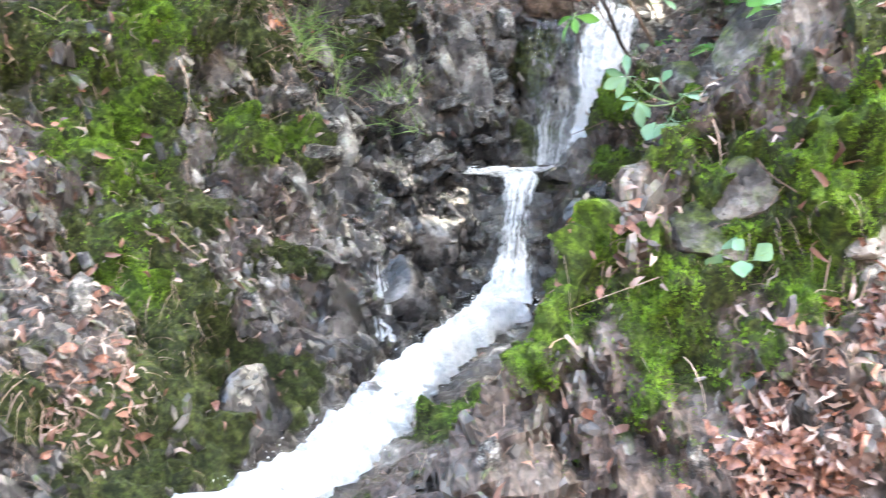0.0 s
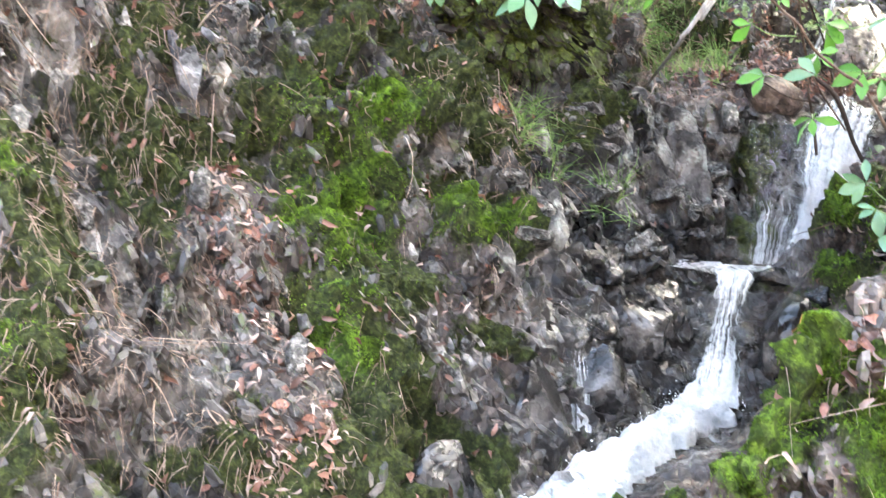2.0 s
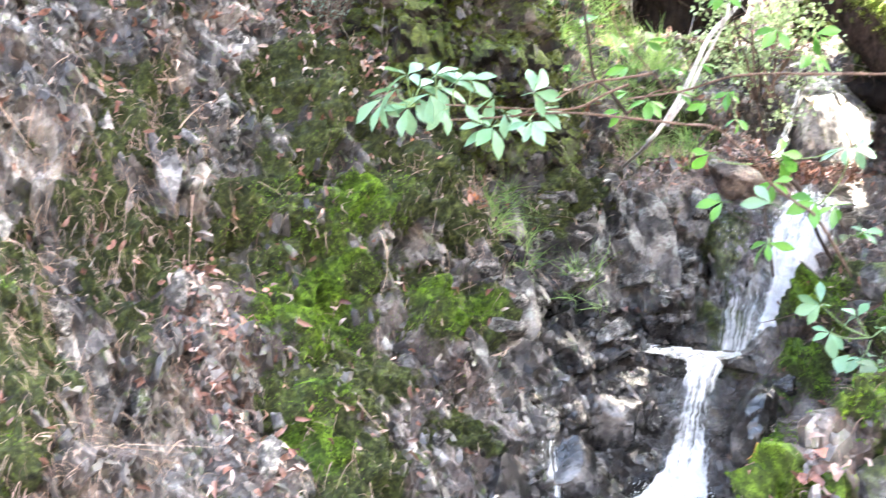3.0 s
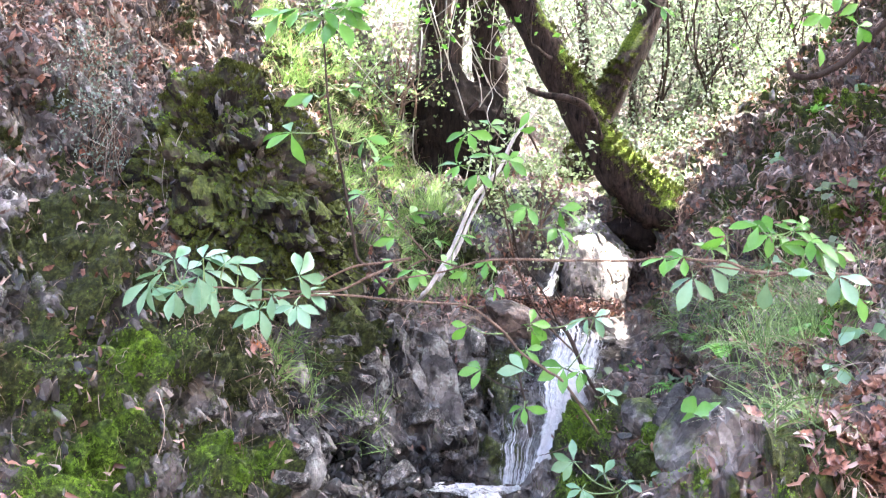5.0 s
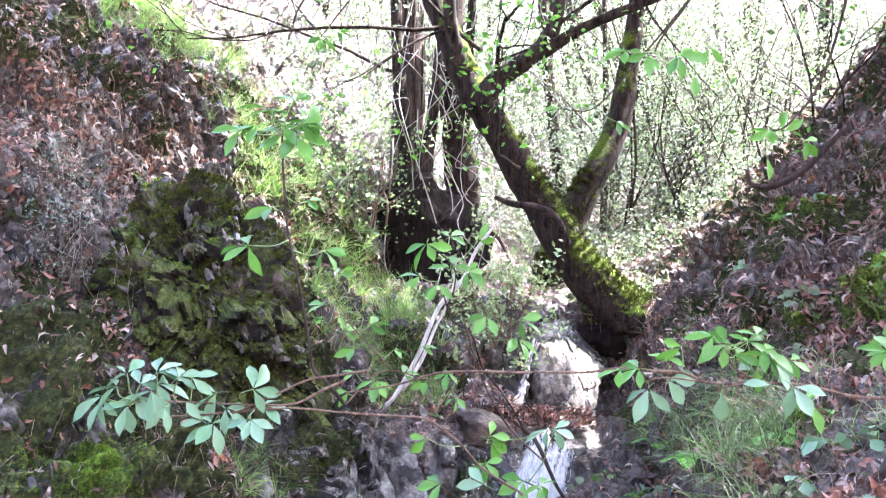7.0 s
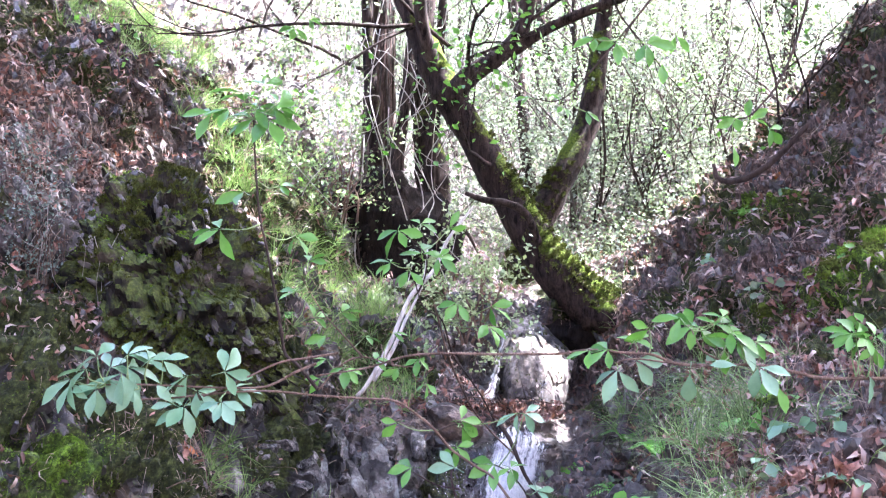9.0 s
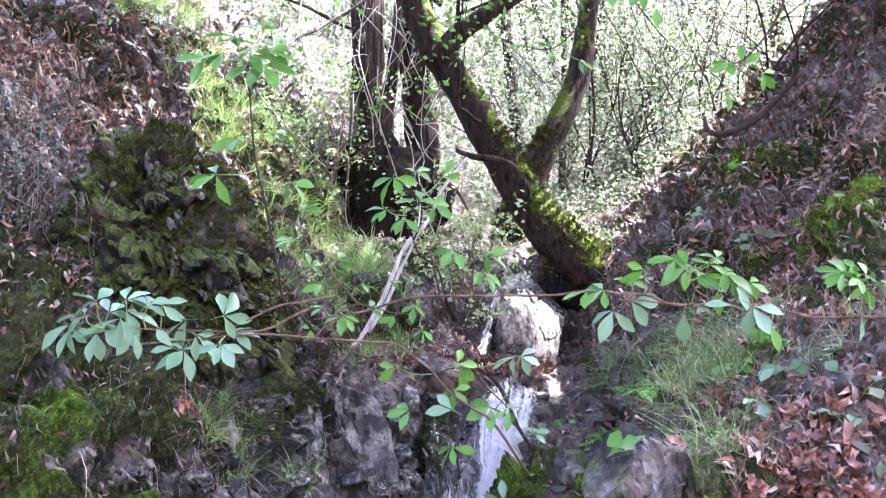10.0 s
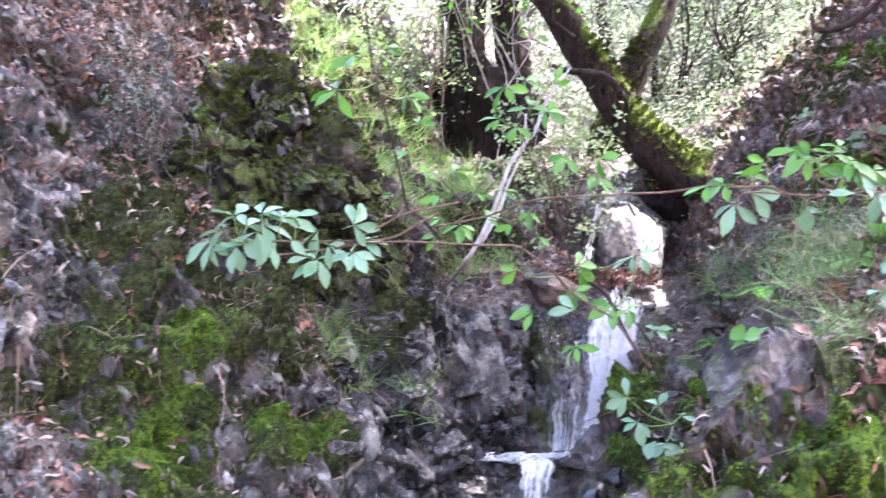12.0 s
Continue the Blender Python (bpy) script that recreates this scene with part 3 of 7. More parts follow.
GRASSY_A = (
    (1.33, 5.19, -0.49, 0.13), (1.46, 4.06, -0.29, 0.11), (1.49, 5.09, -0.23, 0.11), (1.59, 3.75, -0.18, 0.1), (1.62, 4.7, -0.05, 0.1),
    (1.5, 4.5, -0.3, 0.1), (1.85, 4.85, 0.4, 0.1), (1.25, 5.15, -0.6, 0.14), (1.32, 5.0, -0.55, 0.14), (1.69, 6.44, 0.09, 0.18),
    (1.4, 3.94, -0.33, 0.1), (1.42, 3.5, -0.4, 0.09), (1.23, 3.78, -0.52, 0.08), (-0.42, 6.38, -0.02, 0.39), (-0.63, 6.81, 0.53, 0.37))
GRASSY_B = (
    (-0.99, 6.7, 0.87, 0.28), (-1.19, 6.85, 1.21, 0.29), (-0.69, 4.94, -0.84, 0.14), (-0.73, 4.98, -0.76, 0.12),
    (0.06, 6.09, -0.59, 0.2), (-0.36, 4.98, -1.18, 0.08), (-0.59, 4.85, -1.03, 0.08), (1.28, 3.41, -0.55, 0.07), (0.94, 2.62, -0.66, 0.07),
    (1.08, 2.61, -0.6, 0.06), (-0.32, 4.97, -1.22, 0.1), (1.73, 4.57, 0.09, 0.2), (-1.86, 7.25, 2.07, 0.53))
GRASSY_C = (
    (-0.94, 6.71, 0.82, 0.25), (-0.74, 6.72, 0.59, 0.25), (-0.38, 6.86, 0.29, 0.3), (-0.21, 6.69, 0.13, 0.25), (-0.04, 6.48, -0.1, 0.25), (-0.33, 6.29, -0.18, 0.3), (-0.79, 7.39, 1.14, 0.3))
GRASSY = GRASSY_A + GRASSY_B + GRASSY_C
STRAWY_A = (
    (-1.58, 4.98, 0.2, 0.18), (-1.67, 5.05, 0.35, 0.15), (-2.09, 5.58, 1.22, 0.25), (-1.82, 2.68, -1.33, 0.17), (-1.82, 2.49, -1.47, 0.15),
    (-1.41, 3.03, -1.52, 0.14), (-1.82, 2.82, -1.22, 0.18), (-1.6, 3.25, -1.13, 0.14), (-0.83, 4.56, -0.97, 0.12), (-1.17, 4.58, -0.56, 0.13),
    (-1.18, 3.22, -1.63, 0.14), (1.45, 5.15, -0.12, 0.22), (2.44, 5.15, 1.39, 0.32), (-0.53, 6.03, -0.16, 0.29))
STRAWY_B = (
    (-0.25, 6.21, -0.34, 0.26), (0.72, 2.38, -1.11, 0.09), (1.75, 4.7, 0.2, 0.27), (-2.26, 3.24, -0.4, 0.23), (-0.82, 4.73, -0.85, 0.17),
    (-2, 5.5, 1.05, 0.45), (-1.7, 5.8, 1, 0.4), (2.15, 4.7, 0.8, 0.4), (-2.1, 3, -0.7, 0.4), (-1.9, 2.6, -1.2, 0.35),
    (-2, 3.6, -0.4, 0.3), (-1.5, 2.9, -1.5, 0.3), (0.95, 2.2, -1.3, 0.12), (1.55, 4.9, -0.1, 0.15))
STRAWY = STRAWY_A + STRAWY_B


LUSH = MOSS_LEFT_A[:3] + MOSS_LEFT_A[7:8] + ((-1.38, 3.82, -0.94, 0.13), (-1.23, 3.9, -1.04, 0.14), (-1.27, 3.43, -1.35, 0.10), (-1.2, 3.36, -1.5, 0.10), (-2.21, 2.76, -0.82, 0.09), (-2.03, 2.45, -1.28, 0.09), (-0.75, 4.38, -1.2, 0.07)) + MOSS_RIGHT + (
    (2.22, 4.4, 0.24, 0.14), (2.05, 4.16, 0.1, 0.13), (2.12, 3.92, 0.15, 0.12), (1.98, 4.67, 0.15, 0.1), (1.6, 3.56, -0.36, 0.08), (2.38, 4.82, 0.73, 0.14), (2.22, 5.56, 0.66, 0.13), (2.3, 5.2, 0.7, 0.1), (1.55, 4.9, -0.3, 0.07)) + (
    (0.50, 2.37, -1.20, 0.09), (0.54, 2.26, -1.36, 0.09), (0.84, 2.51, -0.85, 0.14), (0.76, 2.61, -0.73, 0.10), (0.62, 2.42, -1.10, 0.11), (1.0, 2.5, -0.85, 0.12), (0.40, 2.45, -1.08, 0.07)) + (
    (0.97, 5.16, -1.25, 0.12), (0.66, 4.90, -1.63, 0.12), (0.59, 2.52, -0.92, 0.08), (0.66, 2.54, -0.87, 0.08), (0.59, 4.71, -1.79, 0.12), (0.82, 5.00, -1.49, 0.12), (0.49, 2.56, -0.89, 0.08))


def near_any(p, blobs):
    out = np.zeros(len(p))
    for x, y, z, r in blobs:
        d2 = (p[:, 0] - x) ** 2 + (p[:, 1] - y) ** 2 + (p[:, 2] - z) ** 2
        out = np.maximum(out, np.exp(-0.8 * d2 / (r * r)))
    ragged = 0.35 * fractal(p * 4.5, 3, 201) + 0.22 * fractal(p * 18.0, 2, 205)
    return np.clip(out * (1 + ragged) + 0.6 * ragged * out, 0, 1)


def steps(fine, low, high, reach, grow=1.16):
    """Grid lines: even from low to high, then wider and wider out to reach."""
    mid = np.arange(low, high, fine)
    a, step = [], fine
    while (a[-1] if a else high) < reach:
        step *= grow
        a.append((a[-1] if a else mid[-1]) + step)
    b, step = [], fine
    while (b[-1] if b else low) > -reach:
        step *= grow
        b.append((b[-1] if b else mid[0]) - step)
    return np.array(b[::-1] + list(mid) + a)


RECESS = ((-1.61, 4.90, 0.17, 0.17, 0.24), (0.58, 2.57, -0.85, 0.07, 0.12), (0.74, 2.49, -0.92, 0.05, 0.09), (-1.99, 3.72, -0.33, 0.11, 0.14), (-1.61, 3.92, -0.60, 0.10, 0.10),
          (-1.18, 4.51, -0.61, 0.10, 0.10), (-0.84, 3.46, -1.82, 0.14, 0.14), (1.36, 6.3, -0.15, 0.2, 0.25), (0.3, 7.5, 0.35, 0.4, 0.25),
          (-1.59, 3.73, -0.76, 0.09, 0.16), (-1.70, 3.88, -0.53, 0.10, 0.14), (-1.28, 4.56, -0.47, 0.08, 0.16), (-1.44, 4.21, -0.57, 0.08, 0.14), (-1.12, 4.28, -0.87, 0.06, 0.16), (-1.03, 4.23, -1.01, 0.06, 0.14), (-1.71, 3.48, -0.82, 0.06, 0.12))


def stream_side(p):
    return np.abs(p[:, 0] - np.interp(p[:, 1], STREAM_Y, STREAM_X))


def build_ground():
    gx, gy = steps(0.0165, -3.2, 3.0, 90), steps(0.0165, 1.7, 7.3, 90)
    X, Y = np.meshgrid(gx, gy)
    x, y = X.ravel(), Y.ravel()
    wob = np.c_[x, y, np.zeros_like(x)]
    z = height(x, y)
    e = 0.03
    zx, zy = (height(x + e, y) - height(x - e, y)) / (2 * e), (height(x, y + e) - height(x, y - e)) / (2 * e)
    nrm = np.c_[-zx, -zy, np.ones_like(x)]
    nrm /= np.linalg.norm(nrm, axis=1)[:, None]
    p = np.c_[x, y, z]
    moss = near_any(p, MOSS_LEFT + MOSS_RIGHT + MOSS_HIGH + LUSH)
    lush = near_any(p, LUSH)
    gaps = ramp(fractal(p * 6.0, 3, 207) + 0.5 * fractal(p * 19.0, 2, 209), -0.35, 0.3)
    lush = lush * (0.35 + 0.65 * gaps)
    moss = moss * (0.5 + 0.5 * gaps)
    litter = near_any(p, LITTER)
    steep = ramp(1 - nrm[:, 2], 0.12, 0.36)
    close = ramp(np.abs(y - 4.5), 7.0, 3.0) * ramp(np.abs(x), 6.0, 3.0)
    # tilted strata: long thin cells that lean to the left
    c, s = math.cos(0.5), math.sin(0.5)
    q = np.c_[x * c + z * s, y, (-x * s + z * c) * 0.42]
    wall = (x < np.interp(y, STREAM_Y, STREAM_X) + 0.1)
    head = np.exp(-((x + 0.1) / 0.75) ** 2 - ((y - 5.1) / 0.8) ** 2)
    rock = steep * (1 - 0.75 * litter)
    rock = np.where(wall, rock, rock * 0.75)
    d1, d2, name1 = cells(q * 3.2 + 0.25 * np.c_[smooth_noise(q * 5, 3), smooth_noise(q * 5, 4), smooth_noise(q * 5, 5)], 11)
    e1, e2, name2 = cells(q * 9.0, 21)
    f1, f2, name3 = cells(q * 24.0, 31)
    bumps = 0.17 * (name1 - 0.5) * (0.45 + 0.7 * head) + 0.075 * (name2 - 0.5) + 0.03 * (name3 - 0.5)
    bumps -= 0.04 * np.exp(-(d2 - d1) / 0.06) + 0.02 * np.exp(-(e2 - e1) / 0.08)
    bumps += 0.20 * slabs(q * 3.0 + 0.2 * fractal(q * 4.0, 2, 15)[:, None], 63) + 0.085 * slabs(q * 8.0, 64) + 0.04 * slabs(q * 19.0, 65)
    soft = 0.10 * fractal(p * 1.6, 3, 41) + 0.05 * fractal(p * 6.0, 3, 44)
    bumps = bumps * rock + soft * (0.5 + 0.5 * close) + 0.016 * fractal(p * 28.0, 2, 47) * close * (1 - 0.7 * rock)
    g1, g2, name4 = cells(p * 9.0 + 0.3 * np.c_[smooth_noise(p * 14, 53), smooth_noise(p * 14, 54), smooth_noise(p * 14, 55)], 56)
    cushion = np.sqrt(np.clip(1 - (g1 / 0.75) ** 2, 0, 1)) * (0.4 + 0.8 * name4)
    h1, h2, name5 = cells(p * 21.0, 58)
    knob = np.sqrt(np.clip(1 - (h1 / 0.72) ** 2, 0, 1)) * (0.3 + 0.9 * name5)
    bumps += (0.085 * cushion + 0.034 * knob) * ramp(np.maximum(moss, lush), 0.22, 0.55) + 0.016 * knob * (1 - ramp(moss, 0.2, 0.5)) * close
    bumps += 0.25 * fractal(p * 0.35, 3, 61) * (1 - close)
    for hx, hy, hz, hr, deep in RECESS:
        bumps -= deep * np.exp(-((x - hx) ** 2 + (y - hy) ** 2 + (z - hz) ** 2) / (hr * hr))
    side = stream_side(p)
    calm = ramp(side, 0.06, 0.34) * ramp(np.abs(y), 99, 60)
    bumps *= 0.25 + 0.75 * np.where(y < 6.2, calm, 1.0)
    away = ramp(np.hypot(x, y), 0.9, 1.8)
    p = p + nrm * (bumps * away)[:, None]
    flow = np.exp(-(side / 0.30) ** 2) * (y < 6.4)
    wet = np.clip(1.1 * flow + 1.25 * np.exp(-((x + 0.15) / 0.5) ** 2 - ((y - 4.75) / 0.45) ** 2) + np.exp(-((x - 0.42) / 0.33) ** 2 - ((y - 5.45) / 0.25) ** 2), 0, 1)
    wet = np.where(p[:, 2] > -0.72, wet * 0.3, wet)
    soil = np.clip(0.85 * litter + (1 - steep) * 0.9 + 0.55 * ramp(fractal(p * 1.3, 3, 71), 0.0, 0.8) + 0.3 * ramp(p[:, 2], 0.0, 1.0), 0, 1) * (1 - 0.8 * wet)
    soil = np.where(~wall, np.maximum(soil, 0.62 + 0.3 * smooth_noise(p * 4.0, 73) + 0.5 * ramp(p[:, 2], -0.6, 0.0)), soil) * (1 - 0.7 * wet)
    moss = np.clip(moss * (1 - 0.8 * litter) * (1 - wet) + (0.62 + 0.06 * (~wall) * ramp(p[:, 2], -0.6, 0.2)) * ramp(fractal(p * 2.1, 3, 81), 0.0, 0.8) * close + np.where(wall, 0.44, 0.3) * close * (1 - litter) * (1 - wet) * (0.6 + 0.8 * smooth_noise(p * 7.0, 83)), 0, 1)
    moss = np.where(~wall & (y < 3.3), np.clip(moss + 0.3 * (0.1 + smooth_noise(p * 5.0, 85)) * (1 - litter), 0, 1), moss)
    moss = np.where(~wall & (y > 3.6), np.clip(moss + 0.42 * (0.55 + smooth_noise(p * 3.2, 87)) * ramp(p[:, 2], -0.5, 0.0) * close * (1 - 0.6 * litter), 0, 1), moss)
    lush = np.clip((lush + np.where(~wall & (y < 3.0), 0.1 * (0.2 + smooth_noise(p * 5.0, 85)) * gaps, 0)) * (1 - 0.8 * litter) * (1 - wet), 0, 1)
    nx, ny = len(gx), len(gy)
    idx = np.arange(nx * ny).reshape(ny, nx)
    faces = np.c_[idx[:-1, :-1].ravel(), idx[:-1, 1:].ravel(), idx[1:, 1:].ravel(), idx[1:, :-1].ravel()]
    ob = thing("ground", p, faces, GROUND, "steep rocky ravine sides with moss, soil and leaf litter", "ground", "structure",
               attributes={"moss": moss, "soil": soil, "wet": wet, "lush": lush})
    ob.data.set_sharp_from_angle(angle=radians(30))
    return ob, p, faces, moss, litter, wet, soil, lush


ground, ground_p, ground_f, ground_moss, ground_litter, ground_wet, ground_soil, ground_lush = build_ground()
from mathutils.bvhtree import BVHTree  # noqa: E402

ground_tree = BVHTree.FromPolygons(ground_p.tolist(), ground_f.tolist())


def ground_at(x, y):
    hit = ground_tree.ray_cast(Vector((x, y, 50)), Vector((0, 0, -1)))
    return (np.array(hit[0]), np.array(hit[1])) if hit[0] is not None else (np.array((x, y, 0.0)), np.array((0, 0, 1.0)))


# areas and middles of the ground's faces near the path, for scattering small things
_a, _b, _c, _d = (ground_p[ground_f[:, k]] for k in range(4))
face_n = np.cross(_c - _a, _d - _b)
face_area = 0.5 * np.linalg.norm(face_n, axis=1)
face_n = face_n / (np.linalg.norm(face_n, axis=1)[:, None] + 1e-12)
face_mid = (_a + _b + _c + _d) / 4
face_moss, face_litter = ground_moss[ground_f].mean(1), ground_litter[ground_f].mean(1)
face_lush = ground_lush[ground_f].mean(1)
face_wet, face_soil = ground_wet[ground_f].mean(1), ground_soil[ground_f].mean(1)


def scatter(weight, count, seed):
    """Places on the ground, picked by weight and area: places, normals."""
    r = np.random.default_rng(seed)
    w = weight * face_area
    k = r.choice(len(w), size=count, p=w / w.sum())
    u, v = r.random((2, count, 1))
    p = (_a[k] * (1 - u) + _b[k] * u) * (1 - v) + (_d[k] * (1 - u) + _c[k] * u) * v
    return p, face_n[k]

# ---- water ----
def sheet(name, rows, material, columns=14, lift=0.0, rough=0.02, seed=0, foam=None, ragged=0.05, drop=0.0):
    """Running water along rows of (left place, right place): a slightly arched, uneven sheet."""
    left = spline([a for a, b in rows], 18 * len(rows))
    right = spline([b for a, b in rows], 18 * len(rows))
    n = len(left)
    left = left + (left - right) * (ragged * fractal(left * 16.0, 3, seed + 31) + 0.6 * ragged * fractal(left * 55.0, 2, seed + 33))[:, None]
    right = right + (right - left) * (ragged * fractal(right * 16.0, 3, seed + 32) + 0.6 * ragged * fractal(right * 55.0, 2, seed + 34))[:, None]
    run = np.r_[0, np.cumsum(np.linalg.norm(np.diff((left + right) / 2, axis=0), axis=1))]
    verts, across, along, white = [], [], [], []
    mean_width = np.linalg.norm(right - left, axis=1).mean()
    for k in range(n):
        for c in range(columns):
            u = c / (columns - 1)
            verts.append(left[k] * (1 - u) + right[k] * u)
            across.append(u * mean_width)
            along.append(run[k])
            f = 0.5 if foam is None else np.interp(run[k] / run[-1], foam[0], foam[1])
            white.append(f - 0.36 * (2 * abs(u - 0.5)) ** 5)
    verts = np.array(verts)
    across, along = np.array(across), np.array(along)
    idx = np.arange(n * columns).reshape(n, columns)
    du = np.gradient(verts.reshape(n, columns, 3), axis=1).reshape(-1, 3)
    dv = np.gradient(verts.reshape(n, columns, 3), axis=0).reshape(-1, 3)
    nrm = np.cross(du, dv)
    nrm /= np.linalg.norm(nrm, axis=1)[:, None] + 1e-9
    nrm = np.where(nrm[:, 2:3] < 0, -nrm, nrm)
    u = np.tile(np.linspace(-1, 1, columns), n)
    q = np.c_[across * 14, along * 5, np.full(len(across), seed * 3.1)]
    bump = lift * (1 - u ** 2) + rough * (fractal(q, 4, seed + 90) + 0.5 * np.abs(fractal(verts * 30.0, 3, seed + 95))) * (1 - 0.35 * u ** 2)
    verts = verts + nrm * bump[:, None]
    verts[:, 2] -= drop * np.abs(u) ** 5
    faces = np.c_[idx[:-1, :-1].ravel(), idx[:-1, 1:].ravel(), idx[1:, 1:].ravel(), idx[1:, :-1].ravel()]
    return mesh_of(name, verts, faces, material, True, {"across": across, "along": along, "foam": white})


fall = holder("waterfall", (0.8, 5.4, -1.5), "small white waterfall sliding over dark wet rock into a ledge pool", "waterfall")
part("main_stream", sheet("main_stream", [((0.80, 5.95, -0.70), (1.05, 5.95, -0.70)), ((0.72, 5.62, -0.735), (1.07, 5.62, -0.735)), ((0.66, 5.46, -0.90), (1.02, 5.48, -0.90)),
     ((0.66, 5.35, -1.12), (0.92, 5.38, -1.12)), ((0.62, 5.26, -1.35), (0.82, 5.30, -1.35)), ((0.56, 5.18, -1.50), (0.72, 5.20, -1.50))], WATER_FALL, 26, 0.05, 0.03, 1,
     ((0, 0.3, 0.45, 0.6, 1), (0.25, 0.5, 0.64, 0.7, 0.85))), fall, "white falling water")
part("side_veil", sheet("side_veil", [((0.40, 5.56, -0.76), (0.76, 5.58, -0.76)), ((0.39, 5.42, -0.92), (0.74, 5.42, -0.92)), ((0.39, 5.30, -1.2), (0.70, 5.30, -1.2)),
     ((0.39, 5.22, -1.5), (0.62, 5.20, -1.5))], WATER_VEIL, 18, 0.02, 0.015, 2, ((0, 0.5, 1), (0.42, 0.5, 0.66))), fall, "thin clear veil of water in threads")
part("pool", sheet("pool", [((-0.02, 5.19, -1.505), (0.70, 5.25, -1.50)), ((0.02, 5.14, -1.515), (0.64, 5.19, -1.51)), ((0.12, 5.07, -1.54), (0.50, 5.10, -1.535))], WATER_FALL, 40, 0.004, 0.010, 3,
     ((0, 0.4, 1), (0.74, 0.6, 0.45)), 0.2), fall, "narrow foaming ledge pool")
part("lower_fall", sheet("lower_fall", [((0.24, 5.02, -1.53), (0.44, 5.02, -1.53)), ((0.22, 4.9, -1.60), (0.40, 4.9, -1.60)), ((0.18, 4.76, -1.76), (0.37, 4.78, -1.76)),
     ((0.13, 4.58, -1.95), (0.36, 4.6, -1.92)), ((0.08, 4.42, -2.06), (0.34, 4.45, -2.03))], WATER_FALL, 18, 0.05, 0.03, 4,
     ((0, 0.25, 0.5, 1), (0.72, 0.5, 0.44, 0.85))), fall, "white water falling in threads")
part("rock_trickle", sheet("rock_trickle", [((-0.52, 4.55, -1.42), (-0.36, 4.55, -1.42)), ((-0.50, 4.35, -1.62), (-0.34, 4.35, -1.62)), ((-0.46, 4.15, -1.85), (-0.30, 4.15, -1.85)), ((-0.42, 3.98, -2.02), (-0.28, 3.98, -2.02))],
     WATER_VEIL, 12, 0.02, 0.012, 6, ((0, 1), (0.3, 0.7))), fall, "thin trickle on wet rock")
cascade = holder("cascade", (-0.3, 3.7, -2.1), "foaming white cascade running down a rocky stream bed", "stream")
RUN = [((0.06, 4.46, -2.0), (0.32, 4.42, -2.02)), ((-0.10, 4.18, -2.03), (0.12, 4.12, -2.05)), ((-0.28, 3.88, -2.05), (-0.06, 3.80, -2.07)), ((-0.46, 3.52, -2.07), (-0.20, 3.42, -2.10)),
       ((-0.62, 3.22, -2.08), (-0.34, 3.10, -2.1)), ((-0.90, 2.92, -2.1), (-0.56, 2.75, -2.12)), ((-1.42, 2.4, -2.13), (-1.0, 2.1, -2.15)), ((-2.2, 1.5, -2.2), (-1.6, 1.2, -2.2))]
part("upper_run", sheet("upper_run", RUN[:4], WATER_WHITE, 44, 0.07, 0.05, 5, ((0, 1), (0.9, 0.84)), 0.18, 0.1), cascade, "white foam")
part("lower_run", sheet("lower_run", RUN[3:], WATER_WHITE, 44, 0.07, 0.05, 7, ((0, 0.5, 1), (0.84, 0.8, 0.6)), 0.2, 0.1), cascade, "white foam thinning downstream")


def spray(name, rows, count, spread, size, parent, seed, lift=0.03):
    """Small drops and froth lumps flung up along running water."""
    r = np.random.default_rng(seed)
    bm = bmesh.new()
    bmesh.ops.create_icosphere(bm, subdivisions=1, radius=1.0)
    v = np.array([q.co[:] for q in bm.verts])
    f = [tuple(q.index for q in face.verts) for face in bm.faces]
    bm.free()
    left, right = spline([a for a, b in rows], 60), spline([b for a, b in rows], 60)
    k = r.integers(0, 60, count)
    u = np.clip(0.5 + 0.55 * np.sign(r.normal(size=count)) * r.random(count) ** 0.5, -0.05, 1.05)[:, None]
    p = left[k] * (1 - u) + right[k] * u + r.normal(0, spread, (count, 3)) + np.array((0, 0, lift))
    m = np.eye(3)[None] * (size * (0.3 + 1.2 * r.random(count) ** 3))[:, None, None] * r.uniform(0.7, 1.5, (count, 3))[:, None, :]
    pile = Pile()
    pile.spread(v, f, m, p)
    part(name, pile.mesh(name, FROTH), parent, "white froth and drops", "stuff")


n_froth = Nodes("froth")
FROTH = n_froth.finish((0.9, 0.91, 0.92), 0.4)
spray("froth", RUN[:6], 700, 0.016, 0.0026, cascade, 70)
spray("froth", [((0.08, 4.46, -2.03), (0.36, 4.47, -2.0)), ((0.02, 4.36, -2.03), (0.32, 4.34, -2.03))], 200, 0.03, 0.0028, cascade, 71, 0.04)

